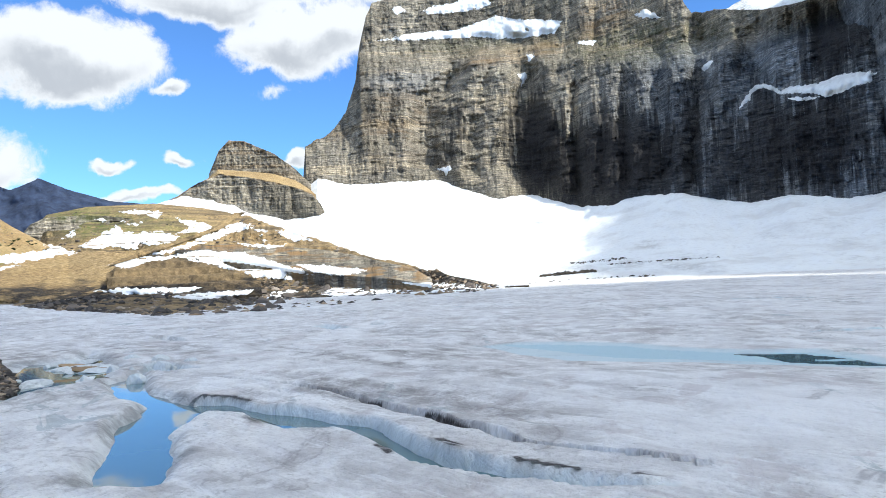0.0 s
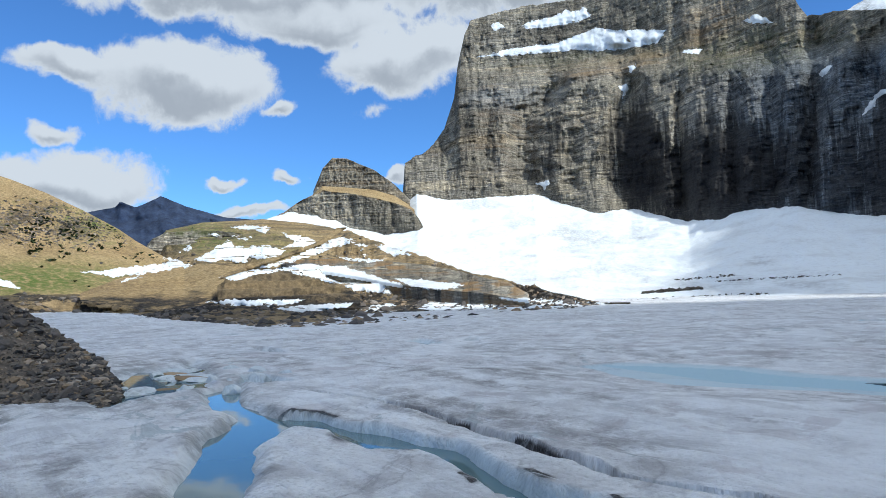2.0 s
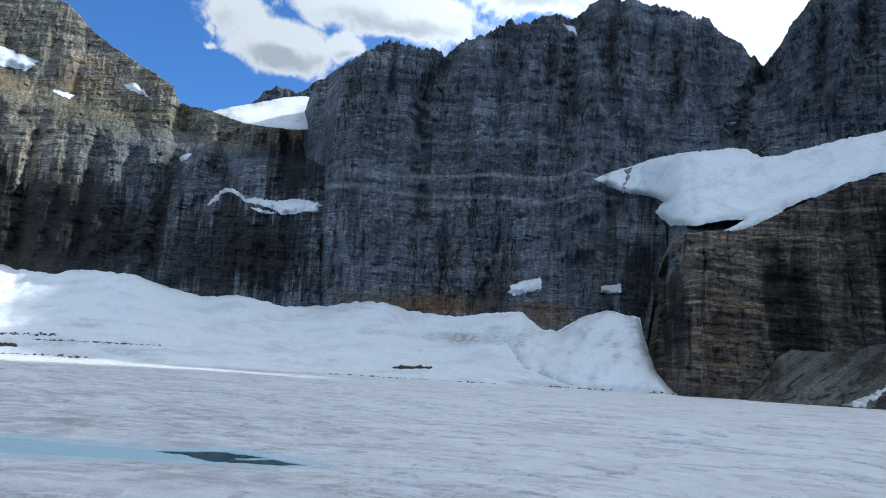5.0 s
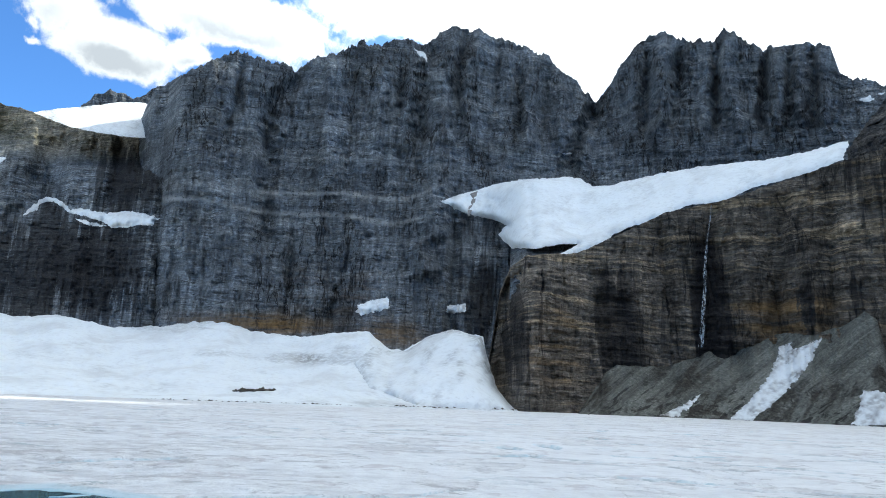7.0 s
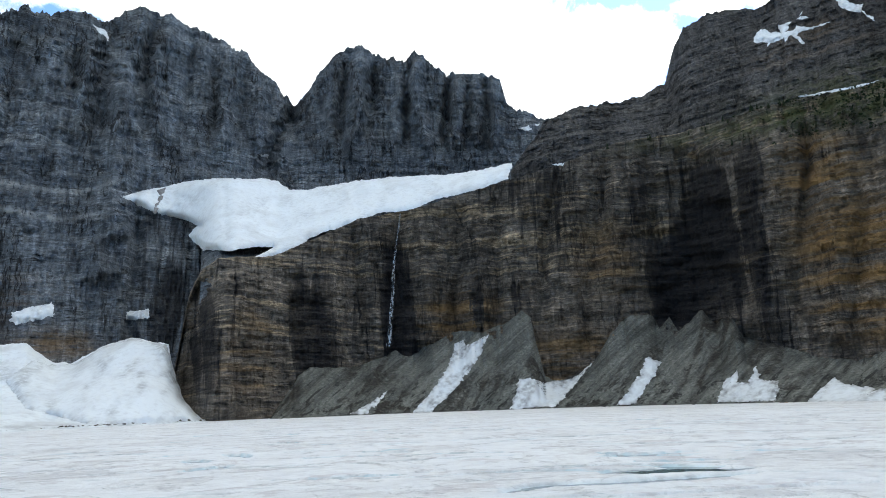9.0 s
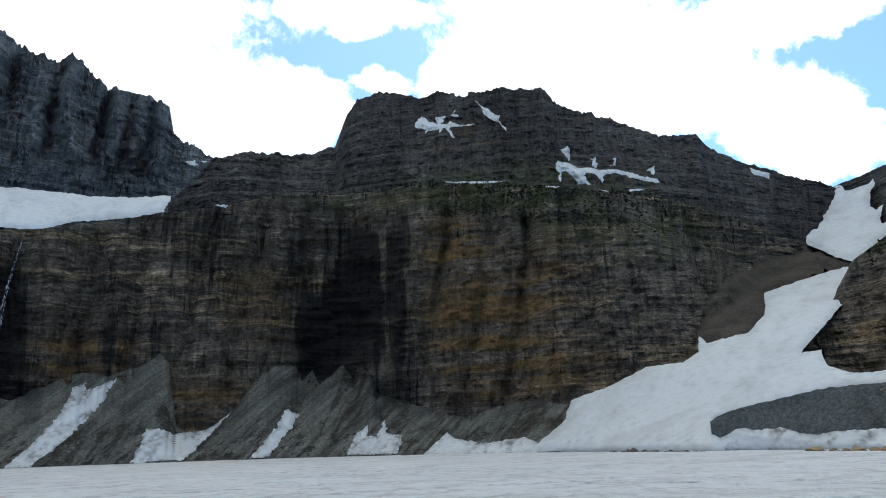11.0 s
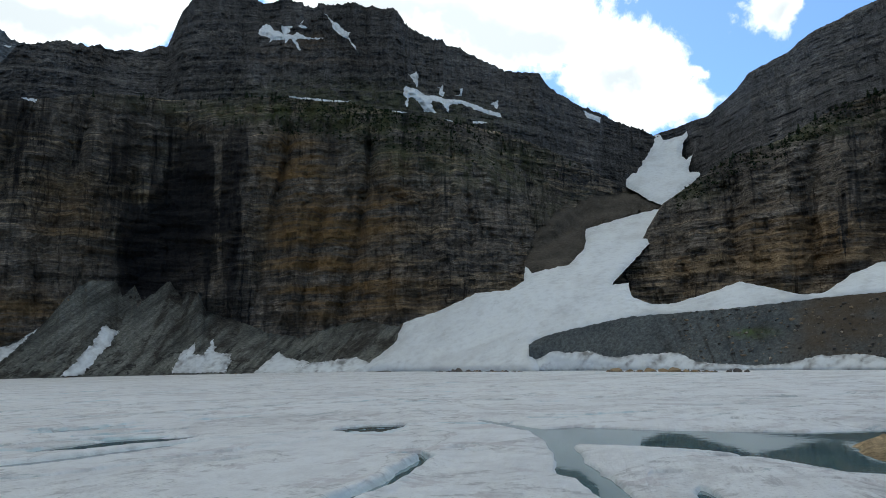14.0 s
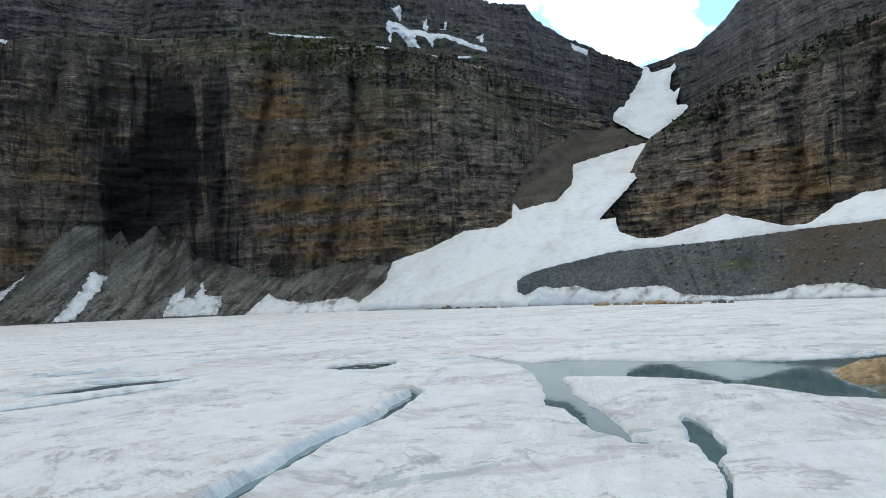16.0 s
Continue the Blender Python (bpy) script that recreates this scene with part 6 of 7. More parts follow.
ledge_snow(34, PEAK, "slanting snow strip under the peak", (34.01, 27.58), (34.35, 27.39), (34.74, 27.11), (35.08, 26.96), (35.43, 26.72), (35.82, 26.40), (36.31, 26.25), (36.11, 25.90), (36.40, 25.57), (36.79, 25.24), (36.74, 24.99), (36.40, 25.40), (36.11, 25.73), (35.72, 25.89), (35.43, 26.13), (34.94, 26.41), (34.74, 26.65), (34.74, 26.86), (34.45, 27.18))
ledge_snow(35, PEAK, "branching snow patch on the upper slope", (40.88, 21.98), (41.13, 22.25), (41.52, 22.11), (42.05, 21.98), (42.44, 21.66), (42.88, 21.43), (43.52, 21.47), (44.10, 21.32), (44.59, 21.13), (45.66, 21.10), (46.44, 20.85), (47.26, 20.55), (47.98, 20.21), (48.70, 19.95), (49.23, 19.88), (49.31, 19.47), (48.93, 19.58), (48.35, 19.74), (47.59, 20.04), (46.77, 20.39), (45.95, 20.73), (45.07, 20.76), (44.82, 20.59), (44.75, 20.09), (44.51, 20.24), (44.38, 20.64), (44.04, 20.92), (43.31, 21.02), (43.21, 20.85), (43.44, 20.30), (43.77, 20.03), (43.19, 20.13), (42.70, 20.18), (42.42, 20.63), (42.08, 21.04), (41.65, 21.31), (41.26, 21.27), (41.30, 20.82), (41.15, 20.55), (41.00, 20.82), (41.11, 21.23), (40.87, 21.54))
ledge_snow(36, PEAK, "small snow patch on the upper slope", (41.24, 23.17), (41.58, 23.08), (42.13, 23.34), (42.22, 22.95), (42.11, 22.11), (41.86, 22.38), (41.67, 22.73))
ledge_snow(37, PEAK, "thin level snow strip on the grassy ledge", (30.96, 21.18), (33.43, 21.09), (36.41, 20.98), (35.67, 20.78), (33.44, 20.86), (31.21, 21.05))
ledge_snow(38, PEAK, "small snow patch on the upper slope", (43.88, 22.17), (44.12, 22.08), (44.27, 22.30), (44.31, 21.85), (44.40, 21.63), (44.20, 21.32), (44.01, 21.55), (44.07, 21.90))
ledge_snow(39, PEAK, "narrow snow streak on the upper slope", (48.44, 20.68), (48.78, 20.80), (49.03, 20.92), (49.06, 20.43), (48.95, 20.12), (48.76, 20.31), (48.72, 20.53))
ledge_snow(40, PEAK, "thin snow patch on the ledge", (39.68, 20.29), (40.46, 20.24), (41.14, 20.15), (40.46, 20.06), (39.77, 20.11))
ledge_snow(41, PEAK, "thin snow patch on the ledge", (46.78, 19.26), (47.56, 19.28), (48.04, 19.17), (47.55, 19.10), (46.87, 19.12))
ledge_snow(42, WALL, "tiny snow patch below the tower", (9.2, 22.0), (9.7, 22.2), (10.0, 21.9), (9.5, 21.8))
ledge_snow(43, WALL, "tiny snow patch below the tower", (10.3, 22.2), (10.7, 22.3), (10.7, 22.1))
ledge_snow(44, WALL, "tiny snow patch in the wall's cleft", (-13.6, 20.1), (-12.7, 20.1), (-12.9, 19.8))
ledge_snow(45, WALL, "small snow streak near the crest", (-26.9, 28.2), (-25.9, 27.9), (-25.6, 27.3), (-26.2, 27.6))
ledge_snow(46, PEAK, "snow patch on the far ridge", (56.2, 19.6), (57.6, 18.9), (57.5, 18.5), (56.5, 19.0))
ledge_snow(48, PEAK, "small hooked snow patch on the upper slope", (45.84, 21.94), (46.04, 21.98), (45.97, 21.36), (45.38, 21.42), (45.78, 21.50))
ledge_snow(49, PEAK, "thin snow patch on the ledge", (44.16, 19.61), (44.93, 19.46), (45.17, 19.27), (44.64, 19.42))
ledge_snow(50, PEAK, "small snow streak under the peak", (31.76, 26.44), (32.14, 26.59), (32.62, 26.46), (32.23, 26.39))
ledge_snow(51, PEAK, "tiny snow patch under the peak", (31.95, 26.62), (32.09, 26.84), (32.37, 26.98), (32.18, 26.72))
ledge_snow(47, HEADWALL, "tiny snow patch on the cliff edge", (11.4, 18.9), (12.6, 18.95), (12.4, 18.75))

patch("snow_mound", [(-28.8, 3.9), (-27.6, 3.6), (-26.3, 3.6), (-24.4, 4.9), (-22.5, 5.55), (-20.0, 5.0), (-19.3, 2.7), (-18.7, 1.0), (-17.3, -0.8), (-20, -0.9), (-25, -0.7), (-29, 0.5), (-30.5, 2.5)], FIELD.rho_at,
      "rounded dirty snow mound banked at the wall's corner", 16.0, 0.3, 0.06, seed=58, swell=1.3, category="snow mound", soil=0.35)

# the pass left of the wall
COL_ROCK = Face(-53.0, -46.0, 0.07, 60, along(-53, 17.5, -46, 17.5), along(-53, 20.0, -52.5, 20.3, -52.2, 20.9, -51.2, 21.45, -50, 21.5, -49.5, 21.2, -47.8, 22.3, -46, 23.0),
                along(-53, 860, -46, 860), along(-53, 900, -46, 900), buttress=8, width=20, beds=((12.0, 2.0),), jag=0.5, seed=131)
mountain("mountain_col", COL_ROCK, ROCK_GREY, "jagged dark rock crest behind the snow pass")
patch("pass_snow", [(-56.0, 18.8), (-54.5, 19.4), (-52.1, 20.2), (-50.4, 20.8), (-48.7, 21.1), (-47.7, 20.9), (-46.8, 19.8), (-47.2, 19.5), (-47.9, 19.2), (-47.6, 18.9), (-46.8, 18.8), (-47.9, 18.6), (-49.3, 18.4), (-51.6, 18.3), (-53.6, 18.3)], lambda a, e: 690 + (np.asarray(e) - 18.2) * 45, "smooth snow dome filling the pass", 2.0, 0.25, 0.05, seed=60)

# gully and lakeside snow
RISE = along(-2, 0, -1, 2, 2, 32, 5, 64, 7, 112, 9, 172, 11, 262, 14, 370, 17.5, 470)


def gully(az, el):
    return SHORE(az) + RISE(el) 


patch("gully_snow", [(62.2, 11.3), (60.9, 11.2), (58.9, 10.8), (55.9, 10.1), (55.7, 8.6), (54.4, 7.3), (51.3, 6.7), (50.8, 7.3), (50.6, 6.1), (49.4, 5.4), (46.6, 5.2), (43.7, 3.9), (40.6, 2.9), (39.9, 1.3), (38.0, -0.1), (36.6, -0.9), (44.4, -1.4), (51.6, -1.5), (51.3, 0.9), (54.0, 1.5), (59.3, 2.6), (65.7, 2.6), (71.6, 3.3), (77.6, 3.5), (84.6, 3.5), (84.9, 6.7), (80.1, 6.6), (77.7, 6.0), (76.5, 5.9), (74.7, 5.3), (72.8, 4.0), (71.3, 4.0), (69.4, 4.6), (67.2, 5.2), (65.0, 4.5), (62.4, 3.8), (60.7, 3.8), (59.1, 4.5), (59.0, 5.6), (57.7, 5.5), (58.9, 6.7), (61.0, 8.8), (61.5, 10.1)], gully, "white snow tongue running down the gully to the lake", 2.0, 0.4, 0.08, seed=61, category="snow", soil=0.14)
patch("gully_snow", [(61.65, 17.07), (62.23, 17.05), (62.41, 16.59), (63.12, 16.72), (63.91, 16.76), (64.41, 17.13), (64.34, 16.75), (63.95, 16.19), (63.79, 15.20), (64.07, 14.95), (64.65, 15.23), (64.30, 14.57), (64.20, 13.93), (64.88, 13.85), (65.35, 13.93), (64.89, 13.46), (64.26, 13.00), (63.49, 12.46), (62.90, 11.99), (62.34, 11.50), (61.75, 11.64), (61.07, 12.02), (60.35, 12.48), (59.72, 12.98), (59.03, 13.40), (58.26, 14.01), (58.07, 14.70), (58.67, 14.83), (59.39, 14.68), (60.01, 14.58), (60.52, 14.88), (59.74, 15.27), (59.63, 15.64), (60.34, 15.48), (60.96, 15.51), (61.38, 16.35)], gully, "white snow filling the upper gully below the pass", 1.2, 0.2, 0.075, seed=62, category="snow", soil=0.12)
patch("scree_fan", [(56.2, 10.2), (55.8, 8.6), (54.4, 7.2), (51.4, 6.6), (50.8, 7.2), (51.0, 8.4), (51.7, 10.0), (53.5, 11.6), (56.3, 12.6), (59.5, 12.7), (61.9, 11.4), (58.9, 10.8)], lambda a, e: np.minimum(HEADWALL.rho_at(a, e), gully(a, e) + 8) - 1.5, "grey-brown scree fan beside the snow gully", 1.2, 0.2, 0.28, GRAVEL, 66, category="scree", soil=0.3)
FRINGE_TOP = along(50.5, 0.9, 51.9, 0.5, 54, 0.15, 55.6, 0.3, 57.3, -0.35, 59.1, -0.1, 62.5, 0.0, 63.4, -0.7, 67.4, -1.1, 70, -1.0, 72, -0.45, 75, -0.4, 76.5, -0.9, 79, -1.2, 86, -1.3)
fringe_az = np.arange(52.2, 86, 0.6)
patch("shore_snow", [(float(a), float(FRINGE_TOP(a))) for a in fringe_az] + [(86.0, -1.75), (68, -1.6), (60, -1.45), (55, -1.35), (50.0, -1.3), (49.6, -1.2), (50.8, -0.4)],
      lambda a, e: (gully(a, e) - 0.3) * (1 - ramp01(a, 50.0, 53.5)) + (BANK.rho_at(a, e) - 1.0) * ramp01(a, 50.0, 53.5), "snow fringe along the shore below the bank", 0.6, 0.15, 0.09, seed=63, soil=0.6, gentle=True)
patch("rubble_islet", [(49.19, 1.21), (49.91, 1.64), (50.50, 1.52), (50.10, 0.94)], lambda a, e: gully(a, e) - 3.0, "dark rubble islet in the gully snow", 0.8, 0.15, 0.05, SCREE, 64, category="rubble")

def chute(seed, text, *outline):
    patch("snow_chute", outline, lambda a, e: np.minimum(first_of(TALUS, HEADWALL)(a, e), SHORE(a) + 60), text, 0.5, 0.08, 0.13, seed=seed, bury=-0.2, group="snow on the scree", soil=0.5, gentle=True)


chute(70, "thin snow streak on the scree", (-6.04, -0.71), (-4.46, 0.06), (-3.01, 1.07), (-3.33, 0.52), (-4.76, -0.73))
chute(71, "long slanting snow chute on the scree", (-1.03, -0.78), (0.45, 0.81), (1.94, 2.74), (2.63, 4.72), (3.47, 5.04), (3.40, 4.38), (5.50, 5.35), (4.11, 2.88), (2.10, 0.63), (0.45, -0.80))
chute(72, "scooped snowbank at the cliff foot", (6.84, -0.74), (7.71, 1.61), (8.52, 1.66), (9.79, 1.26), (12.04, 1.55), (13.76, 2.78), (12.35, 1.23), (10.52, -0.63))
chute(73, "narrow dirty snow chute on the scree", (15.22, -0.67), (17.05, 1.46), (17.93, 3.00), (18.37, 2.68), (18.96, 2.51), (17.95, 1.14), (16.61, -0.69))
chute(74, "spiky dirty snow on the scree", (22.56, -0.73), (23.44, 1.04), (24.35, 1.62), (24.12, 0.73), (24.96, 0.57), (25.65, 1.88), (25.82, 0.85), (27.05, 0.68), (26.63, -0.76))
chute(75, "snowbank between scree and lake", (28.40, -1.03), (30.55, 0.69), (31.24, 0.25), (33.51, -0.17), (36.68, 0.21), (38.05, -0.44), (38.51, -1.10))

# snow strips on the hillside
slopes = first_of(HILLS, LEFT_HILL, HUMP, BROW, SLABS, BLUFF)

def strip(seed, *outline):
    patch("snow_strip", outline, slopes, "wind-packed snow strip on the ochre hillside", 2.5, 0.12, 0.15, seed=seed, bury=-0.5, group="snow on the hillside", soil=0.12, gentle=True)


strip(80, (-115.2, 2.5), (-114.0, 2.6), (-111.7, 2.8), (-110.0, 3.0), (-109.0, 3.2), (-109.5, 3.6), (-108.5, 3.3), (-107.4, 2.8), (-109.0, 2.6), (-110.6, 2.3), (-112.9, 2.1), (-114.4, 2.4))
strip(81, (-122.1, 2.6), (-120.9, 2.3), (-119.4, 1.9), (-118.9, 1.4), (-119.9, 1.5), (-121.1, 2.0))
strip(82, (-105.5, 1.85), (-103.5, 2.35), (-101.1, 2.5), (-98.7, 2.8), (-95.6, 2.55), (-93.8, 1.9), (-91.3, 1.0), (-89.6, 0.15), (-92.6, 0.2), (-94.8, 0.45), (-96.0, 1.1), (-97.8, 1.5), (-100.5, 2.3), (-102.9, 1.95), (-104.1, 1.6))
strip(86, (-102.9, 2.45), (-99.9, 3.3), (-97.9, 4.1), (-96.4, 4.75), (-95.6, 4.9), (-94.5, 4.4), (-96.2, 4.2), (-97.8, 3.5), (-99.9, 3.0), (-101.1, 2.6))
strip(87, (-107.2, 3.35), (-106.4, 3.75), (-105.75, 4.1), (-104.6, 4.85), (-104.2, 4.35), (-103.4, 4.2), (-101.7, 4.4), (-100.2, 3.9), (-101.1, 3.3), (-103.0, 3.4), (-103.5, 2.9), (-105.0, 3.3), (-105.8, 3.05))
strip(89, (-100.5, 5.4), (-99.3, 5.1), (-98.0, 4.75), (-97.6, 4.3), (-99.6, 4.1), (-100.5, 4.2), (-99.4, 4.6), (-100.2, 5.0))
strip(92, (-106.3, 5.35), (-105.3, 5.3), (-105.6, 5.05))
strip(94, (-96.4, 3.35), (-94.2, 3.1), (-92.0, 3.0), (-93.4, 2.75), (-95.0, 2.95))
strip(95, (-93.0, 4.3), (-91.2, 3.9), (-90.0, 3.3), (-91.5, 3.3), (-92.6, 3.8))
strip(96, (-94.5, -1.05), (-92.0, -0.6), (-91.4, -0.85), (-93.3, -1.25))
strip(97, (-91.6, 1.35), (-89.4, 1.25), (-87.4, 0.9), (-86.2, 0.45), (-87.5, 0.4), (-89.5, 0.65))
bits = random.Random(77)
for k in range(16):
    a, e, w = bits.uniform(-104.5, -91.5), bits.uniform(3.2, 5.2), bits.uniform(0.15, 0.5)
    strip(170 + k, (a - w, e), (a, e + 0.10), (a + w, e - 0.02), (a + 0.3 * w, e - 0.12))
patch("footpath", [(-105.6, 1.75), (-104.0, 2.2), (-102.5, 2.65), (-99.9, 3.5), (-97.2, 4.4), (-95.8, 5.3), (-95.2, 5.7), (-96.0, 5.7), (-97.7, 4.55), (-100.0, 3.75), (-102.8, 2.85), (-104.6, 2.3)], lambda a, e: slopes(a, e) - 3.2, "pale trodden earth track along the ridge crest", 0.6, 0.15, 0.03, GRASSY, 98, 0.4, category="path", gentle=True)
for seed, outline in ((181, [(-107.6, -0.95), (-105.5, -0.7), (-103.5, -0.6), (-100.5, -0.95), (-98.8, -1.25), (-95.5, -1.75), (-94.2, -2.0), (-99, -2.15), (-103.5, -1.95), (-106, -1.35)]), (182, [(-119.2, 0.15), (-117.0, 0.45), (-115.3, 0.42), (-112.8, -0.1), (-111.5, -0.85), (-114.5, -0.65), (-118, -0.15)])):
    patch("bedrock_slab", outline, lambda a, e: slopes(a, e) - 1.0, "smooth ochre bedrock slab in the dark rubble", 1.2, 0.2, 0.10, EARTH, seed, 0.4, category="rock slab", gentle=True)
strip(83, (-106.7, -0.0), (-104.5, 0.1), (-101.7, 0.0), (-98.8, -0.1), (-99.6, -0.3), (-101.7, -0.5), (-103.8, -0.4))
strip(84, (-101.2, -0.7), (-98.0, -0.5), (-95.0, -0.5), (-95.3, -0.8), (-98.0, -1.1), (-100.6, -0.9))
strip(85, (-90.1, -1.1), (-87.7, -0.4), (-85.5, -0.3), (-82.8, -0.5), (-80.2, -0.6), (-77.6, -0.9), (-75.1, -1.1), (-73.1, -1.3), (-75.1, -1.4), (-78.2, -1.6), (-80.8, -1.5), (-83.4, -1.7), (-85.6, -1.7), (-87.2, -1.8))
strip(88, (-104.5, 5.9), (-103.5, 6.0), (-101.3, 5.8), (-101.7, 5.3), (-102.6, 5.6), (-104.1, 5.7))
strip(90, (-108.3, 3.9), (-107.9, 4.3), (-107.4, 4.5), (-107.4, 4.0))
strip(91, (-91.6, 1.4), (-89.2, 1.1), (-85.7, 0.7), (-86.5, 0.5), (-88.2, 0.3), (-90.3, 0.8))
strip(93, (-112.6, 1.8), (-111.9, 2.0), (-111.0, 2.1), (-111.5, 1.9), (-112.3, 1.7))


# ---- waterfalls ----
def fall_material(name, veil):
    m, g, b = material(name, 0.35)
    p = g.node("ShaderNodeNewGeometry").outputs["Position"]
    n = g.noise(g.vec("MULTIPLY", p, (0.9, 0.9, 0.12)), 1.0, 5, 0.7)
    g.put((0.62, 0.66, 0.70), b.inputs["Base Color"])
    g.put(g.math("MULTIPLY", g.smooth(n, 0.40, 0.68), veil), b.inputs["Alpha"])
    return m


FALL_WATER, THIN_WATER = fall_material("falling_water", 0.75), fall_material("thin_falling_water", 0.32)


def strand(name, line, face, width, off, parent, seed, mat=FALL_WATER):
    """A rounded ribbon of water down a face."""
    a, e = np.array([p[0] for p in line]), np.array([p[1] for p in line])
    t = np.linspace(0, 1, 60)
    s = np.linspace(0, 1, len(line))
    az, el = np.interp(t, s, a), np.interp(t, s, e)
    rho = face.rho_at(az, el)
    rho = np.convolve(np.pad(rho, 6, mode="edge"), np.ones(13) / 13, "valid") - off
    w = width * (0.5 + t) * (0.8 + 0.5 * value_noise(t * 14, t * 0, seed))
    turn = np.linspace(-1, 1, 7)
    pts = np.stack([world_points(az + np.degrees(w * u / rho), el, rho + 0.6 * w * u * u) for u in turn], 1)
    ob = new(name, grid_mesh(name, pts, mat))
    ob.parent = parent
    return ob


fall = tagged(new("waterfall"), "thin white waterfall down the brown cliff", "waterfall")
strand("main_stream", [(-1.67, 15.49), (-1.83, 14.31), (-2.16, 12.61), (-2.38, 10.93), (-2.46, 8.91), (-2.66, 6.90), (-2.83, 4.58)], HEADWALL, 0.55, 3.2, fall, 1)
strand("side_stream", [(a + 0.12, e) for a, e in [(-1.67, 15.49), (-1.83, 14.31), (-2.16, 12.61), (-2.38, 10.93), (-2.46, 8.91), (-2.66, 6.90), (-2.83, 4.58)][2:]], HEADWALL, 0.25, 2.8, fall, 2)
strand("spray", [(a - 0.05, e) for a, e in [(-1.67, 15.49), (-1.83, 14.31), (-2.16, 12.61), (-2.38, 10.93), (-2.46, 8.91), (-2.66, 6.90), (-2.83, 4.58)][4:]], HEADWALL, 0.7, 2.4, fall, 3)


class NEAR_CLEFT:
    rho_at = staticmethod(first_of(HEADWALL, WALL))


trickle = tagged(new("waterfall"), "faint thin waterfall in a dark wet cleft", "waterfall")
strand("main_stream", [(-17.14, 9.03), (-17.93, 7.57), (-18.69, 5.99), (-18.86, 4.45), (-19.15, 2.62), (-19.05, 1.41)], NEAR_CLEFT, 0.3, 2.0, trickle, 4, THIN_WATER)
strand("side_stream", [(a - 0.5, e - 0.4) for a, e in [(-17.14, 9.03), (-17.93, 7.57), (-18.69, 5.99), (-18.86, 4.45), (-19.15, 2.62), (-19.05, 1.41)]], NEAR_CLEFT, 0.25, 2.0, trickle, 5, THIN_WATER)


# ---- stones ----
def stone_mesh(name, seed, mat):
    """A broken block with bevel-like facets."""
    r = random.Random(seed)
    bm = bmesh.new()
    bmesh.ops.create_icosphere(bm, subdivisions=2, radius=1.0)
    planes = [(Vector((r.uniform(-1, 1), r.uniform(-1, 1), r.uniform(-0.8, 1))).normalized(), r.uniform(0.45, 0.8)) for _ in range(9)]
    for v in bm.verts:
        for n, d in planes:
            over = v.co.dot(n) - d
            if over > 0:
                v.co -= n * over * 0.93
        v.co *= 1 + 0.08 * noise.noise(v.co * 3 + Vector((seed, 0, 0)))
    me = bpy.data.meshes.new(name)
    bm.to_mesh(me)
    bm.free()
    me.materials.append(mat)
    return me


def stone_material(name, dark, light):
    m, g, b = material(name, 0.9)
    p = g.node("ShaderNodeTexCoord").outputs["Object"]
    info = g.node("ShaderNodeObjectInfo")
    n = g.noise(p, 3.0, 6, 0.7)
    col = g.mix(g.math("MULTIPLY_ADD", n, 0.6, g.math("MULTIPLY", info.outputs["Random"], 0.4)), dark, light)
    g.put(col, b.inputs["Base Color"])
    relief(g, b, n, 0.7, 0.15)
    return m


STONE = stone_material("grey_stone", (0.05, 0.047, 0.044), (0.24, 0.20, 0.165))
OCHRE_STONE = stone_material("ochre_stone", (0.17, 0.115, 0.062), (0.56, 0.41, 0.235))
STONES = [stone_mesh("boulder", k, STONE) for k in range(8)]
OCHRES = [stone_mesh("boulder", 20 + k, OCHRE_STONE) for k in range(3)]


def boulder(x, y, z, size, label, group, meshes=STONES, flat=0.65, seed=0):
    r = random.Random(seed)
    ob = new("boulder", meshes[r.randrange(len(meshes))])
    ob.matrix_world = pose(x, y, z + size * flat * 0.25, r.uniform(-12, 12), r.uniform(-12, 12), r.uniform(0, 360)) @ Matrix.Diagonal((size * r.uniform(0.8, 1.3), size * r.uniform(0.7, 1.0), size * flat, 1))
    return tagged(ob, label, "boulder", group)


def rubble(name, places, mat, label, seed=1):
    """Many small stones as one mesh: x, y, z, size."""
    r = random.Random(seed)
    bm = bmesh.new()
    bmesh.ops.create_icosphere(bm, subdivisions=1, radius=1.0)
    tri = np.array([[v.index for v in f.verts] for f in bm.faces])
    ball = np.array([v.co[:] for v in bm.verts])
    bm.free()
    verts, faces = [], []
    for k, (x, y, z, s) in enumerate(places):
        w = ball * (1 + 0.45 * np.array([[r.uniform(-1, 1)] for _ in range(len(ball))]))
        a = r.uniform(0, 6.28)
        turn = np.array([[math.cos(a), -math.sin(a), 0], [math.sin(a), math.cos(a), 0], [0, 0, 1]])
        w = (w * np.array([s * r.uniform(0.8, 1.4), s * r.uniform(0.6, 1.0), s * r.uniform(0.4, 0.8)])) @ turn.T + np.array([x, y, z])
        faces.append(tri + len(ball) * k)
        verts.append(w)
    me = bpy.data.meshes.new(name)
    me.from_pydata(np.concatenate(verts).tolist(), [], np.concatenate(faces).tolist())
    me.materials.append(mat)
    return tagged(new(name, me), label, "rubble", kind="stuff")


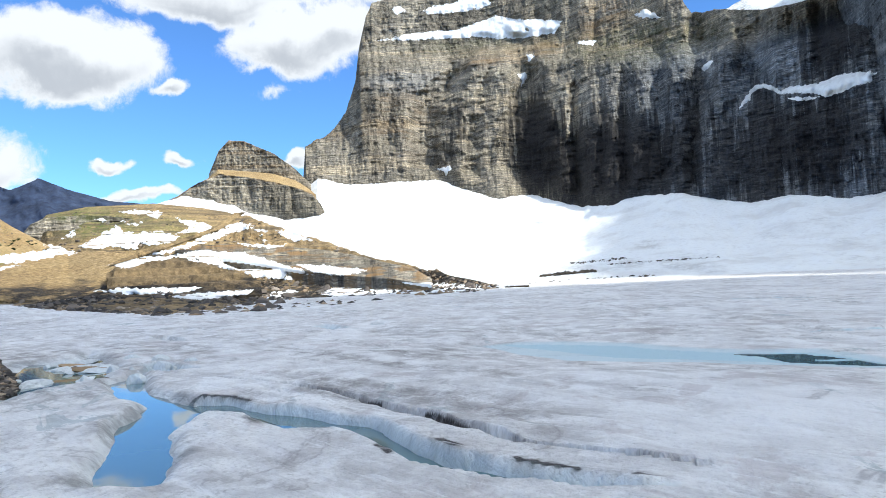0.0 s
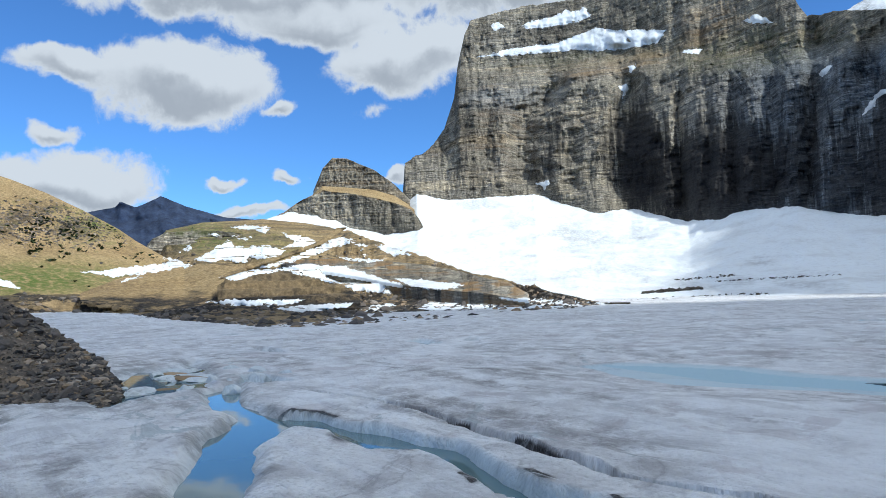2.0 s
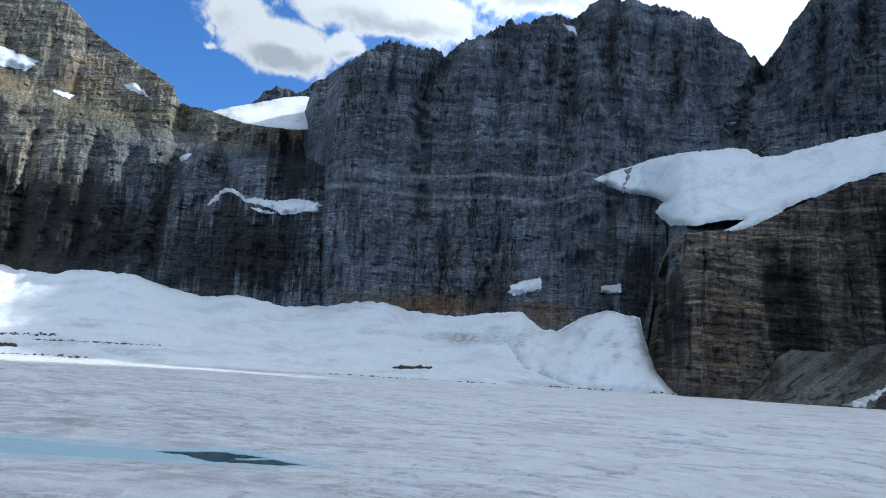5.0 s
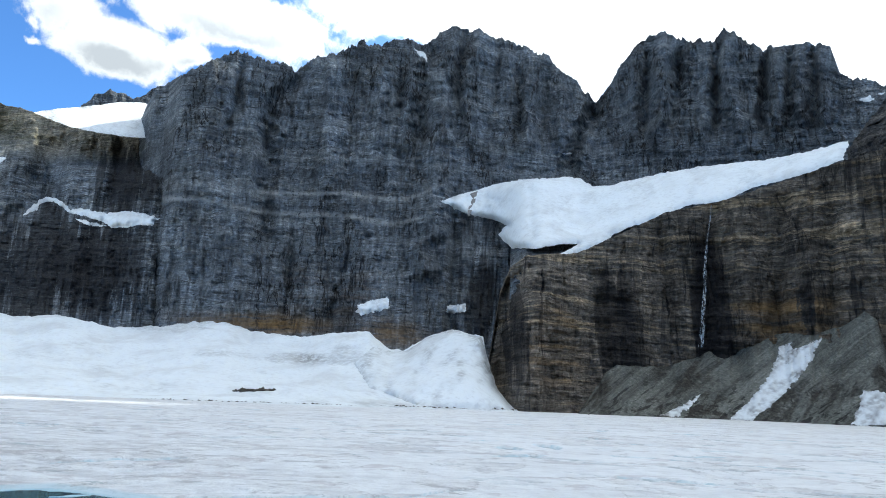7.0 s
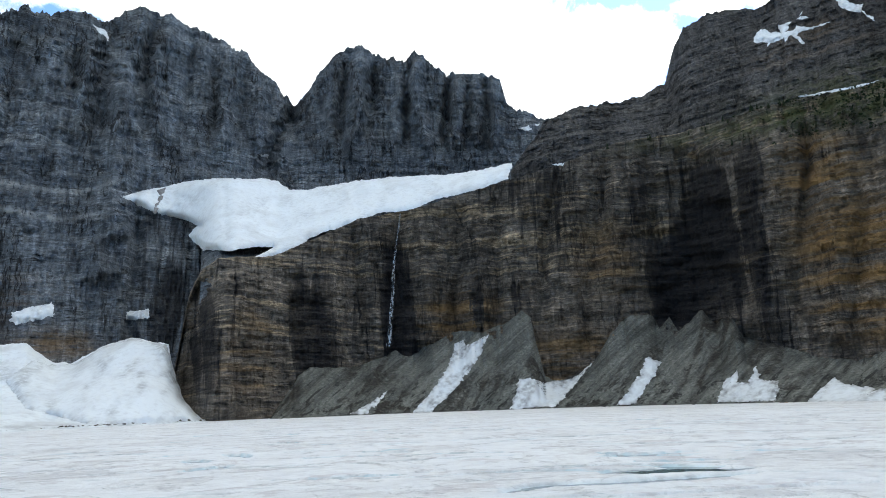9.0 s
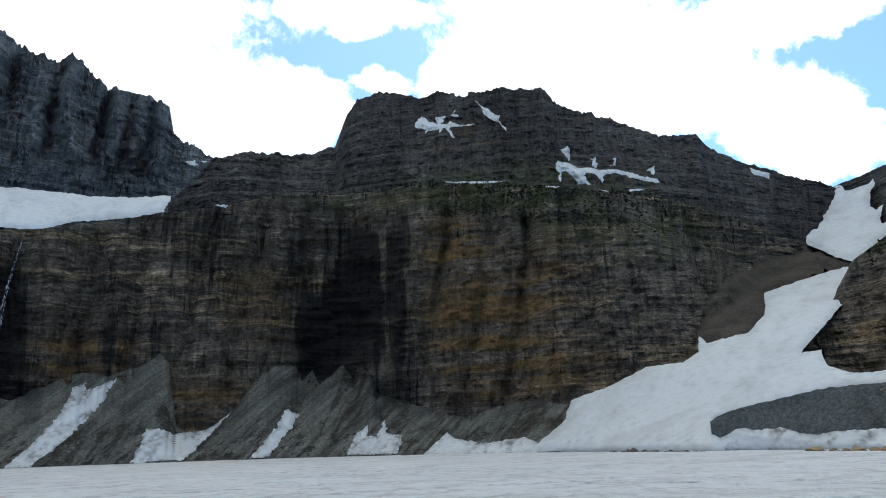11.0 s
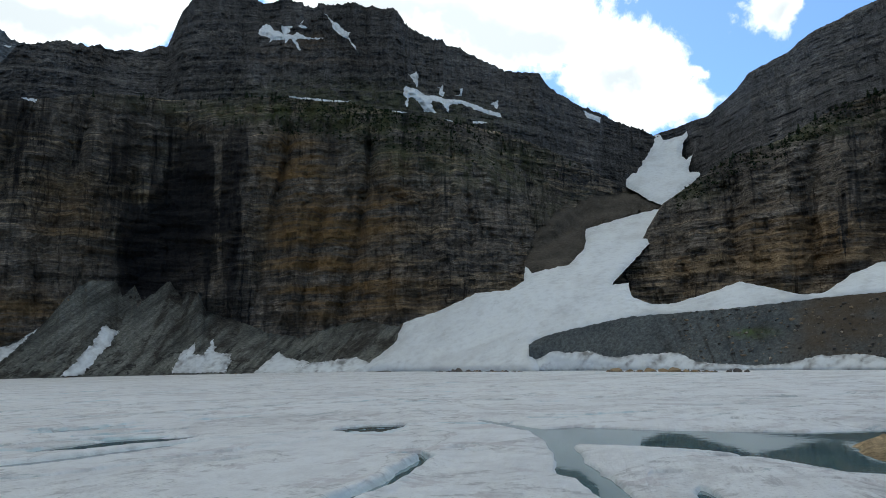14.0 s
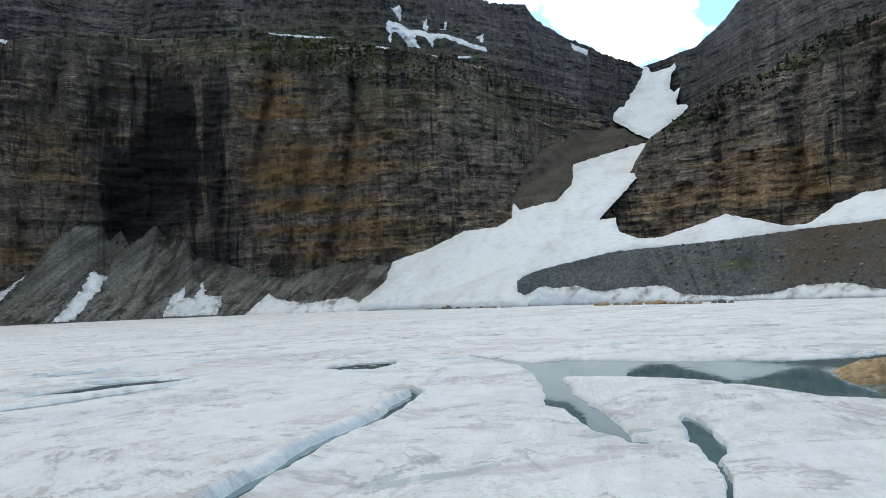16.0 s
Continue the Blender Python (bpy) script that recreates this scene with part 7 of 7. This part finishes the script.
def loose_rock_material():
    m, g, b = material("mixed_rubble", 0.92)
    info = g.node("ShaderNodeNewGeometry")
    col = g.ramp(info.outputs["Random Per Island"], [(0.0, (0.05, 0.047, 0.044)), (0.4, (0.13, 0.115, 0.10)), (0.7, (0.22, 0.185, 0.145)), (0.88, (0.31, 0.22, 0.13)), (1.0, (0.42, 0.36, 0.29))])
    n = g.noise(info.outputs["Position"], 4.0, 5, 0.7)
    g.put(g.mix(1.0, col, g.ramp(n, [(0.3, 0.6), (0.7, 1.35)]), "MULTIPLY"), b.inputs["Base Color"])
    relief(g, b, n, 0.6, 0.1)
    return m


RUBBLE = loose_rock_material()

# the moraine mound beside the ice
MOUND = Apron(-165.0, -113.2, 0.12, 80, along(-165, -6.0, -123.7, -6.6, -114.8, -7.5, -113.2, -6.9), along(-165, 44, -123.7, 42, -114.8, 38, -113.2, 41),
              along(-165, 6.0, -123.7, 2.5, -121.7, 1.65, -118.8, -0.5, -116.6, -2.3, -114.3, -4.15, -113.2, -6.5), along(-165, 60, -123.7, 56, -118, 52, -114.3, 46, -113.2, 42), bumps=0.35, size=5, seed=141, edge=0.15)
tagged(new("moraine_mound", MOUND.mesh("moraine_mound", MORAINE, tail=30, drop=-4)), "dark heap of moraine rubble beside the ice", "moraine", kind="structure")
chance = random.Random(11)


def on(face, az, el):
    p = world_points(np.array([az]), np.array([el]), face.rho_at(np.array([az]), np.array([el])))[0]
    return float(p[0]), float(p[1]), float(p[2])


def between(face, az):
    f, c = float(np.interp(az, face.az, face.f)), float(np.interp(az, face.az, face.c))
    return f, c


places = []
for k in range(6000):
    az = -113.3 - 16 * chance.random() ** 1.3
    f, c = between(MOUND, az)
    places.append((*on(MOUND, az, f + (c - f) * chance.random()), 0.04 + 0.30 * chance.random() ** 7))
rubble("moraine_rubble", places, RUBBLE, "mixed dark and rusty moraine stones", 5)
for k in range(22):
    az = chance.uniform(-124, -113.6)
    f, c = between(MOUND, az)
    boulder(*on(MOUND, az, f + (c - f) * chance.random()), chance.uniform(0.25, 0.75), "angular dark boulder in the moraine heap", "boulders of the moraine", seed=300 + k)
for k, (x, y, s) in enumerate([(-40.5, -12.6, 0.8), (-39.2, -17.2, 0.7), (-41.5, -18.6, 0.9), (-38.4, -18.9, 0.6), (-44.0, -20.4, 0.8), (-36.9, -17.6, 0.5), (-47.5, -16.5, 0.7), (-45.2, -12.0, 0.6), (-43.3, -9.2, 0.5)]):
    boulder(x, y, -0.4, s, "wet dark boulder standing in the melt pool", "boulders in the melt pool", seed=340 + k)


def ice_block_mesh(seed):
    me = stone_mesh("ice_block", seed, ICE)
    for key, value in (("dirt", 0.1), ("blue", 0.25)):
        layer = me.attributes.new(key, "FLOAT", "POINT")
        layer.data.foreach_set("value", np.full(len(me.vertices), value, np.float32))
    return me


for k, (x, y, s) in enumerate([(-38.9, -10.7, 0.75), (-36.2, -8.6, 0.6), (-43.8, -10.2, 0.9), (-41.0, -13.9, 0.5), (-45.6, -9.0, 0.7), (-47.4, -11.3, 1.0), (-42.4, -11.8, 0.6), (-48.9, -13.2, 0.8), (-44.6, -13.4, 0.7), (-40.2, -9.2, 0.5)]):
    ob = new("ice_block", ice_block_mesh(700 + k))
    ob.matrix_world = pose(x, y, -0.05, 8 * k, 5 * k, 65 * k) @ Matrix.Diagonal((s, s * 0.8, s * 0.6, 1))
    tagged(ob, "pale blue ice block stranded in the melt pool", "ice block", "ice blocks in the melt pool")
pool = [(-52.7, -21.7), (-57.9, -18.4), (-45.0, -13.6), (-38.5, -13.7), (-34.2, -15.8), (-42.1, -19.2)]
floes = random.Random(31)
made = 0
while made < 26:
    x, y = floes.uniform(-56, -35), floes.uniform(-21, -9)
    if made < 18 and not inside(np.array([x]), np.array([y]), pool)[0]:
        continue
    if made >= 18 and not (-48 < x < -38 and -14.5 < y < -8):
        continue
    ob = new("ice_floe", ice_block_mesh(760 + made % 6))
    w = floes.uniform(0.6, 1.9)
    ob.matrix_world = pose(x, y, -0.10, floes.uniform(-4, 4), floes.uniform(-4, 4), floes.uniform(0, 360)) @ Matrix.Diagonal((w, w * floes.uniform(0.4, 0.8), 0.22, 1))
    tagged(ob, "thin grey ice floe lying in the shallow melt pool", "ice floe", "ice floes in the melt pool")
    made += 1
for k, (x, y, s) in enumerate([(-46.8, -14.9, 1.6), (-44.0, -12.9, 1.2), (-42.6, -11.2, 1.0), (-49.6, -17.0, 1.5), (-41.8, -15.4, 0.9)]):
    boulder(x, y, -0.25, s, "low ochre rock showing through the shallow pool", "ochre rocks in the melt pool", OCHRES, 0.2, 350 + k)
# dark rubble band at the foot of the hills
places = []
for k in range(3600):
    az = chance.uniform(-119, -75)
    f, c = between(HILLS, az)
    el = f + min(c - f, 2.8) * chance.random() ** 1.3
    places.append((*on(HILLS, az, el), 0.25 + 1.1 * chance.random() ** 4))
rubble("hillside_rubble", places, RUBBLE, "dark rubble strewn along the foot of the hills", 6)
for k in range(40):
    az = chance.uniform(-116, -76)
    f, c = between(HILLS, az)
    boulder(*on(HILLS, az, f + min(c - f, 1.6) * chance.random()), chance.uniform(0.8, 2.4), "dark boulder at the foot of the ochre hills", "boulders below the hills", seed=360 + k)
# loose rock and bushes on the hills
places = []
for k in range(2600):
    az, el = chance.gauss(-116.5, 3.6), chance.gauss(6.0, 0.9)
    f, c = between(LEFT_HILL, min(max(az, -126), -108.5))
    if -126 < az < -108.5 and f + 0.3 < el < c - 0.15:
        places.append((*on(LEFT_HILL, az, el), 0.4 + 1.1 * chance.random() ** 3))
rubble("hill_rubble", places, RUBBLE, "grey rock rubble across the ochre hill", 12)
places = []
for k in range(2400):
    az = chance.uniform(-109, -80)
    f, c = between(HILLS, az)
    el = f + (c - f) * chance.uniform(0.3, 0.97)
    if value_noise(np.array([az * 0.9]), np.array([el * 2.2]), 97)[0] > 0.5:
        places.append((*on(HILLS, az, el), 0.3 + 1.3 * chance.random() ** 4))
rubble("ledge_rubble", places, RUBBLE, "broken rock along the ledges of the ochre slopes", 13)
# debris on the snowfield and along the shore
places = []
for a0, a1, e0, e1, n, big in ((-71.5, -67.0, -0.55, -0.2, 300, 1.5), (-69.0, -64.5, 0.35, 0.75, 120, 1.0), (-66, -57.5, 0.2, 0.45, 130, 0.8), (-39.5, -36.5, -0.15, 0.1, 160, 1.4), (-47, -30, -1.0, -0.85, 90, 0.5), (-28, -15, -0.85, -0.7, 120, 0.8),
                               (-73, -62, -1.15, -0.7, 120, 0.8)):
    for k in range(n):
        t = chance.random()
        az, el = a0 + (a1 - a0) * t, e0 + (e1 - e0) * (t * 0.6 + 0.4 * chance.random())
        places.append((*on(FIELD, az, el), 0.2 + big * chance.random() ** 3))
rubble("snow_debris", places, GRAVEL, "dark stone debris melted out of the snowfield", 7)
for k, (az, size, low) in enumerate([(43.6, 0.8, 0), (44.6, 1.3, 0), (45.1, 1.9, 0), (45.9, 1.2, 0), (46.8, 0.9, 0), (47.8, 1.0, 0), (48.9, 0.8, 0), (49.6, 0.6, 0), (66.0, 1.0, 0), (66.6, 1.4, 0), (67.2, 0.9, 0)]):
    r = float(SHORE(az)) - 8
    boulder(r * math.sin(radians(az)), r * math.cos(radians(az)), 0, size, "dark boulder on the far ice edge", "boulders on the far shore", seed=420 + k)
for k, (az, size) in enumerate([(57.6, 2.2), (58.6, 1.4), (59.4, 1.1), (60.2, 2.0), (61.2, 1.6), (61.9, 2.3), (62.8, 1.2), (63.6, 1.0)]):
    r = float(SHORE(az)) - 8
    boulder(r * math.sin(radians(az)), r * math.cos(radians(az)), 0, size, "ochre boulder on the far ice edge", "ochre boulders on the far shore", OCHRES, 0.55, 440 + k)
places = []
for a0, a1, n in ((43.2, 50.2, 120), (57.0, 65.0, 120), (-12, 28, 60)):
    for k in range(n):
        az = chance.uniform(a0, a1)
        r = float(SHORE(az)) - chance.uniform(5, 10)
        places.append((r * math.sin(radians(az)), r * math.cos(radians(az)), 0.0, 0.2 + 0.6 * chance.random() ** 2))
rubble("shore_rubble", places, RUBBLE, "stones strewn along the far shore", 8)
places = []
for k in range(900):
    az = chance.uniform(62, 86)
    f, c = between(BANK, az)
    places.append((*on(BANK, az, f + (c - f) * chance.random()), 0.15 + 0.6 * chance.random() ** 4))
rubble("bank_rubble", places, RUBBLE, "brown stones on the moraine bank", 9)


SHELF_ROCK = loose_material("ochre_shelf_rock", (0.20, 0.135, 0.072), (0.52, 0.385, 0.225), 2.2, 0.25, 0.6)


def shelf():
    """The ochre rock shelf that rises from the pond."""
    a = np.linspace(0, 2 * np.pi, 64)
    t = np.linspace(0, 1, 22)[:, None]
    x = 41.2 + 7.4 * (1 - t) * np.cos(a) + 0.8 * fbm(np.cos(a) * 2 + 0 * t, np.sin(a) * 2 + 0 * t, 3, 504)
    y = 8.8 + 4.4 * (1 - t) * np.sin(a)
    z = -0.8 + 1.35 * np.minimum(1, t * 1.5) ** 0.7 + 0.22 * np.floor(4 * fbm(x / 4, y / 2, 3, 501) + 0.5) + 0.25 * fbm(x, y, 4, 502) + 0.06 * (x - 39.0) - 0.12 * ramp01(ridges(x / 2.6, y / 1.7, 2, 503), 0.82, 0.97)
    me = grid_mesh("rock_shelf", np.stack([x, y, z], -1), SHELF_ROCK, smooth=False)
    return tagged(new("rock_shelf", me), "low ochre bedrock shelf rising from the pond", "rock")


shelf()


# ---- trees ----
def bark_material():
    m, g, b = material("bark", 0.95)
    p = g.node("ShaderNodeNewGeometry").outputs["Position"]
    g.put(g.mix(g.noise(p, 6.0, 4, 0.6), (0.035, 0.027, 0.02), (0.09, 0.07, 0.05)), b.inputs["Base Color"])
    return m


def needle_material():
    m, g, b = material("needles", 0.85)
    n = g.node("ShaderNodeNewGeometry").outputs["Random Per Island"]
    g.put(g.mix(n, (0.012, 0.024, 0.010), (0.035, 0.055, 0.018)), b.inputs["Base Color"])
    return m


BARK, NEEDLES = bark_material(), needle_material()


def conifer_meshes(seed):
    """A small weathered fir: tapered trunk, tiers of drooping sprays."""
    r = random.Random(seed)
    bm = bmesh.new()
    bmesh.ops.create_cone(bm, cap_ends=True, segments=7, radius1=0.045, radius2=0.008, depth=1.0, matrix=Matrix.Translation((0, 0, 0.5)))
    trunk = bpy.data.meshes.new("trunk")
    bm.to_mesh(trunk)
    bm.free()
    trunk.materials.append(BARK)
    verts, faces = [], []
    for k in range(150):
        t = 0.06 + 0.92 * (k / 150)
        a, long = r.uniform(0, 6.283), (0.27 * (1 - t) ** 0.8 + 0.025) * r.uniform(0.55, 1.2)
        d, s = Vector((math.cos(a), math.sin(a), 0)), Vector((-math.sin(a), math.cos(a), 0))
        root, tip = Vector((0, 0, t + 0.03)), Vector((0, 0, t - 0.10 * r.uniform(0.3, 1.2))) + d * long
        mid = (root + tip) / 2 + Vector((0, 0, 0.02))
        n = len(verts)
        verts += [root, mid + s * long * 0.32, tip, mid - s * long * 0.32, mid + Vector((0, 0, 0.03))]
        faces += [(n, n + 1, n + 4), (n + 1, n + 2, n + 4), (n + 2, n + 3, n + 4), (n + 3, n, n + 4), (n, n + 3, n + 2, n + 1)]
    crown = bpy.data.meshes.new("crown")
    crown.from_pydata([v[:] for v in verts], [], faces)
    crown.materials.append(NEEDLES)
    return trunk, crown


FIRS = [conifer_meshes(600 + k) for k in range(5)]


def conifer(x, y, z, tall, k):
    tree = tagged(new("conifer"), "small dark wind-worn fir on the cliff ledge", "tree", "firs on the ledges")
    for name, me in zip(("trunk", "crown"), FIRS[k % 5]):
        ob = new(name, me)
        ob.parent = tree
    tree.matrix_world = pose(x, y, z - 0.3, 0, 0, 70 * k) @ Matrix.Diagonal((tall, tall, tall, 1))


def on_edge(face, az, lift=0.0):
    c = float(np.interp(az, face.az, face.c))
    return on(face, az, c - lift)


k = 0
for a0, a1, n, face, drop in ((27.5, 31.5, 7, HEADWALL, 0.3), (34.5, 39.5, 16, HEADWALL, 1.6), (44.5, 49.5, 18, HEADWALL, 1.6), (22.0, 27.0, 9, HEADWALL, 2.6), (13.0, 20.0, 4, HEADWALL, 0.3), (66.0, 80.0, 26, CLIFF, 0.5), (49, 55, 8, HEADWALL, 2.0)):
    for i in range(n):
        conifer(*on_edge(face, chance.uniform(a0, a1), drop * chance.random()), chance.uniform(2.2, 5.2), k)
        k += 1
# low scrub
verts, faces = [], []
for k in range(2300):
    if k >= 1500:
        az, el = chance.gauss(-114.5, 3.2), chance.gauss(5.3, 1.3)
        knot = value_noise(np.array([az * 1.6]), np.array([el * 2.6]), 98)[0]
        if knot < 0.55 or not -126 < az < -108.5 or el > between(LEFT_HILL, az)[1] - 0.2 or el < 1.0:
            continue
        x, y, z = on(LEFT_HILL, az, el)
    elif k % 3:
        az = chance.gauss(39, 5)
        x, y, z = on_edge(HEADWALL, az, 3.0 * chance.random() ** 1.5)
    else:
        x, y, z = on_edge(CLIFF, chance.uniform(63, 82), 1.4 * chance.random())
    s = chance.uniform(0.4, 1.3) * (1.8 if k >= 1500 else 1.0)
    for j in range(5):
        a = chance.uniform(0, 6.28)
        n = len(verts)
        verts += [(x, y, z - 0.2), (x + s * math.cos(a), y + s * math.sin(a), z + s * chance.uniform(0.3, 0.9)), (x + s * math.cos(a + 0.9), y + s * math.sin(a + 0.9), z + s * chance.uniform(0.3, 0.9))]
        faces.append((n, n + 1, n + 2))
scrub = bpy.data.meshes.new("scrub")
scrub.from_pydata(verts, [], faces)
scrub.materials.append(NEEDLES)
tagged(new("scrub", scrub), "low dark green scrub on ledges and hillsides", "scrub", kind="stuff")


# ---- the cloud before the sun ----
def cloud_material():
    m = bpy.data.materials.new("cloud_white")
    m.use_nodes = True
    g = Graph(m.node_tree)
    d, t, mix = g.node("ShaderNodeBsdfDiffuse"), g.node("ShaderNodeBsdfTranslucent"), g.node("ShaderNodeMixShader")
    g.put((0.92, 0.93, 0.95), d.inputs[0])
    g.put((0.85, 0.87, 0.90), t.inputs[0])
    g.put(0.5, mix.inputs[0])
    g.tree.links.new(d.outputs[0], mix.inputs[1])
    g.tree.links.new(t.outputs[0], mix.inputs[2])
    g.tree.links.new(mix.outputs[0], g.node("ShaderNodeOutputMaterial").inputs[0])
    return m


def cumulus():
    """A broad unseen cumulus beyond the lake, shaped so the valley lies in its shadow."""
    bm = bmesh.new()
    up = 2400.0
    far = up / math.tan(radians(SUN_EL))
    # Lobes out of view, each laid where its shadow is wanted on the ground.
    for x, y, long, wide, turn in ((35, 25, 218, 218, 0), (-400, 400, 480, 208, -14), (150, 300, 280, 280, 0), (380, 90, 270, 250, 30), (-105, -68, 95, 95, 0)):
        m = pose(x + far * math.sin(radians(SUN_AZ)), y + far * math.cos(radians(SUN_AZ)), up, 0, 0, turn) @ Matrix.Diagonal((long, wide, 120, 1))
        got = bmesh.ops.create_icosphere(bm, subdivisions=5, radius=1.0)
        for v in got["verts"]:
            p = v.co.copy()
            lump = noise.fractal(p * 2.2 + Vector((x, y, 0)), 0.9, 2.0, 5) * 0.16 + abs(noise.noise(p * 6)) * 0.08
            p = p * (1 + lump)
            p.z *= 0.9 if p.z > 0 else 0.4
            v.co = m @ p
    me = bpy.data.meshes.new("cloud")
    bm.to_mesh(me)
    bm.free()
    for poly in me.polygons:
        poly.use_smooth = True
    me.materials.append(cloud_material())
    return tagged(new("cloud", me), "broad unseen cumulus cloud hiding the sun, placed to shade the valley", "cloud")


cumulus()
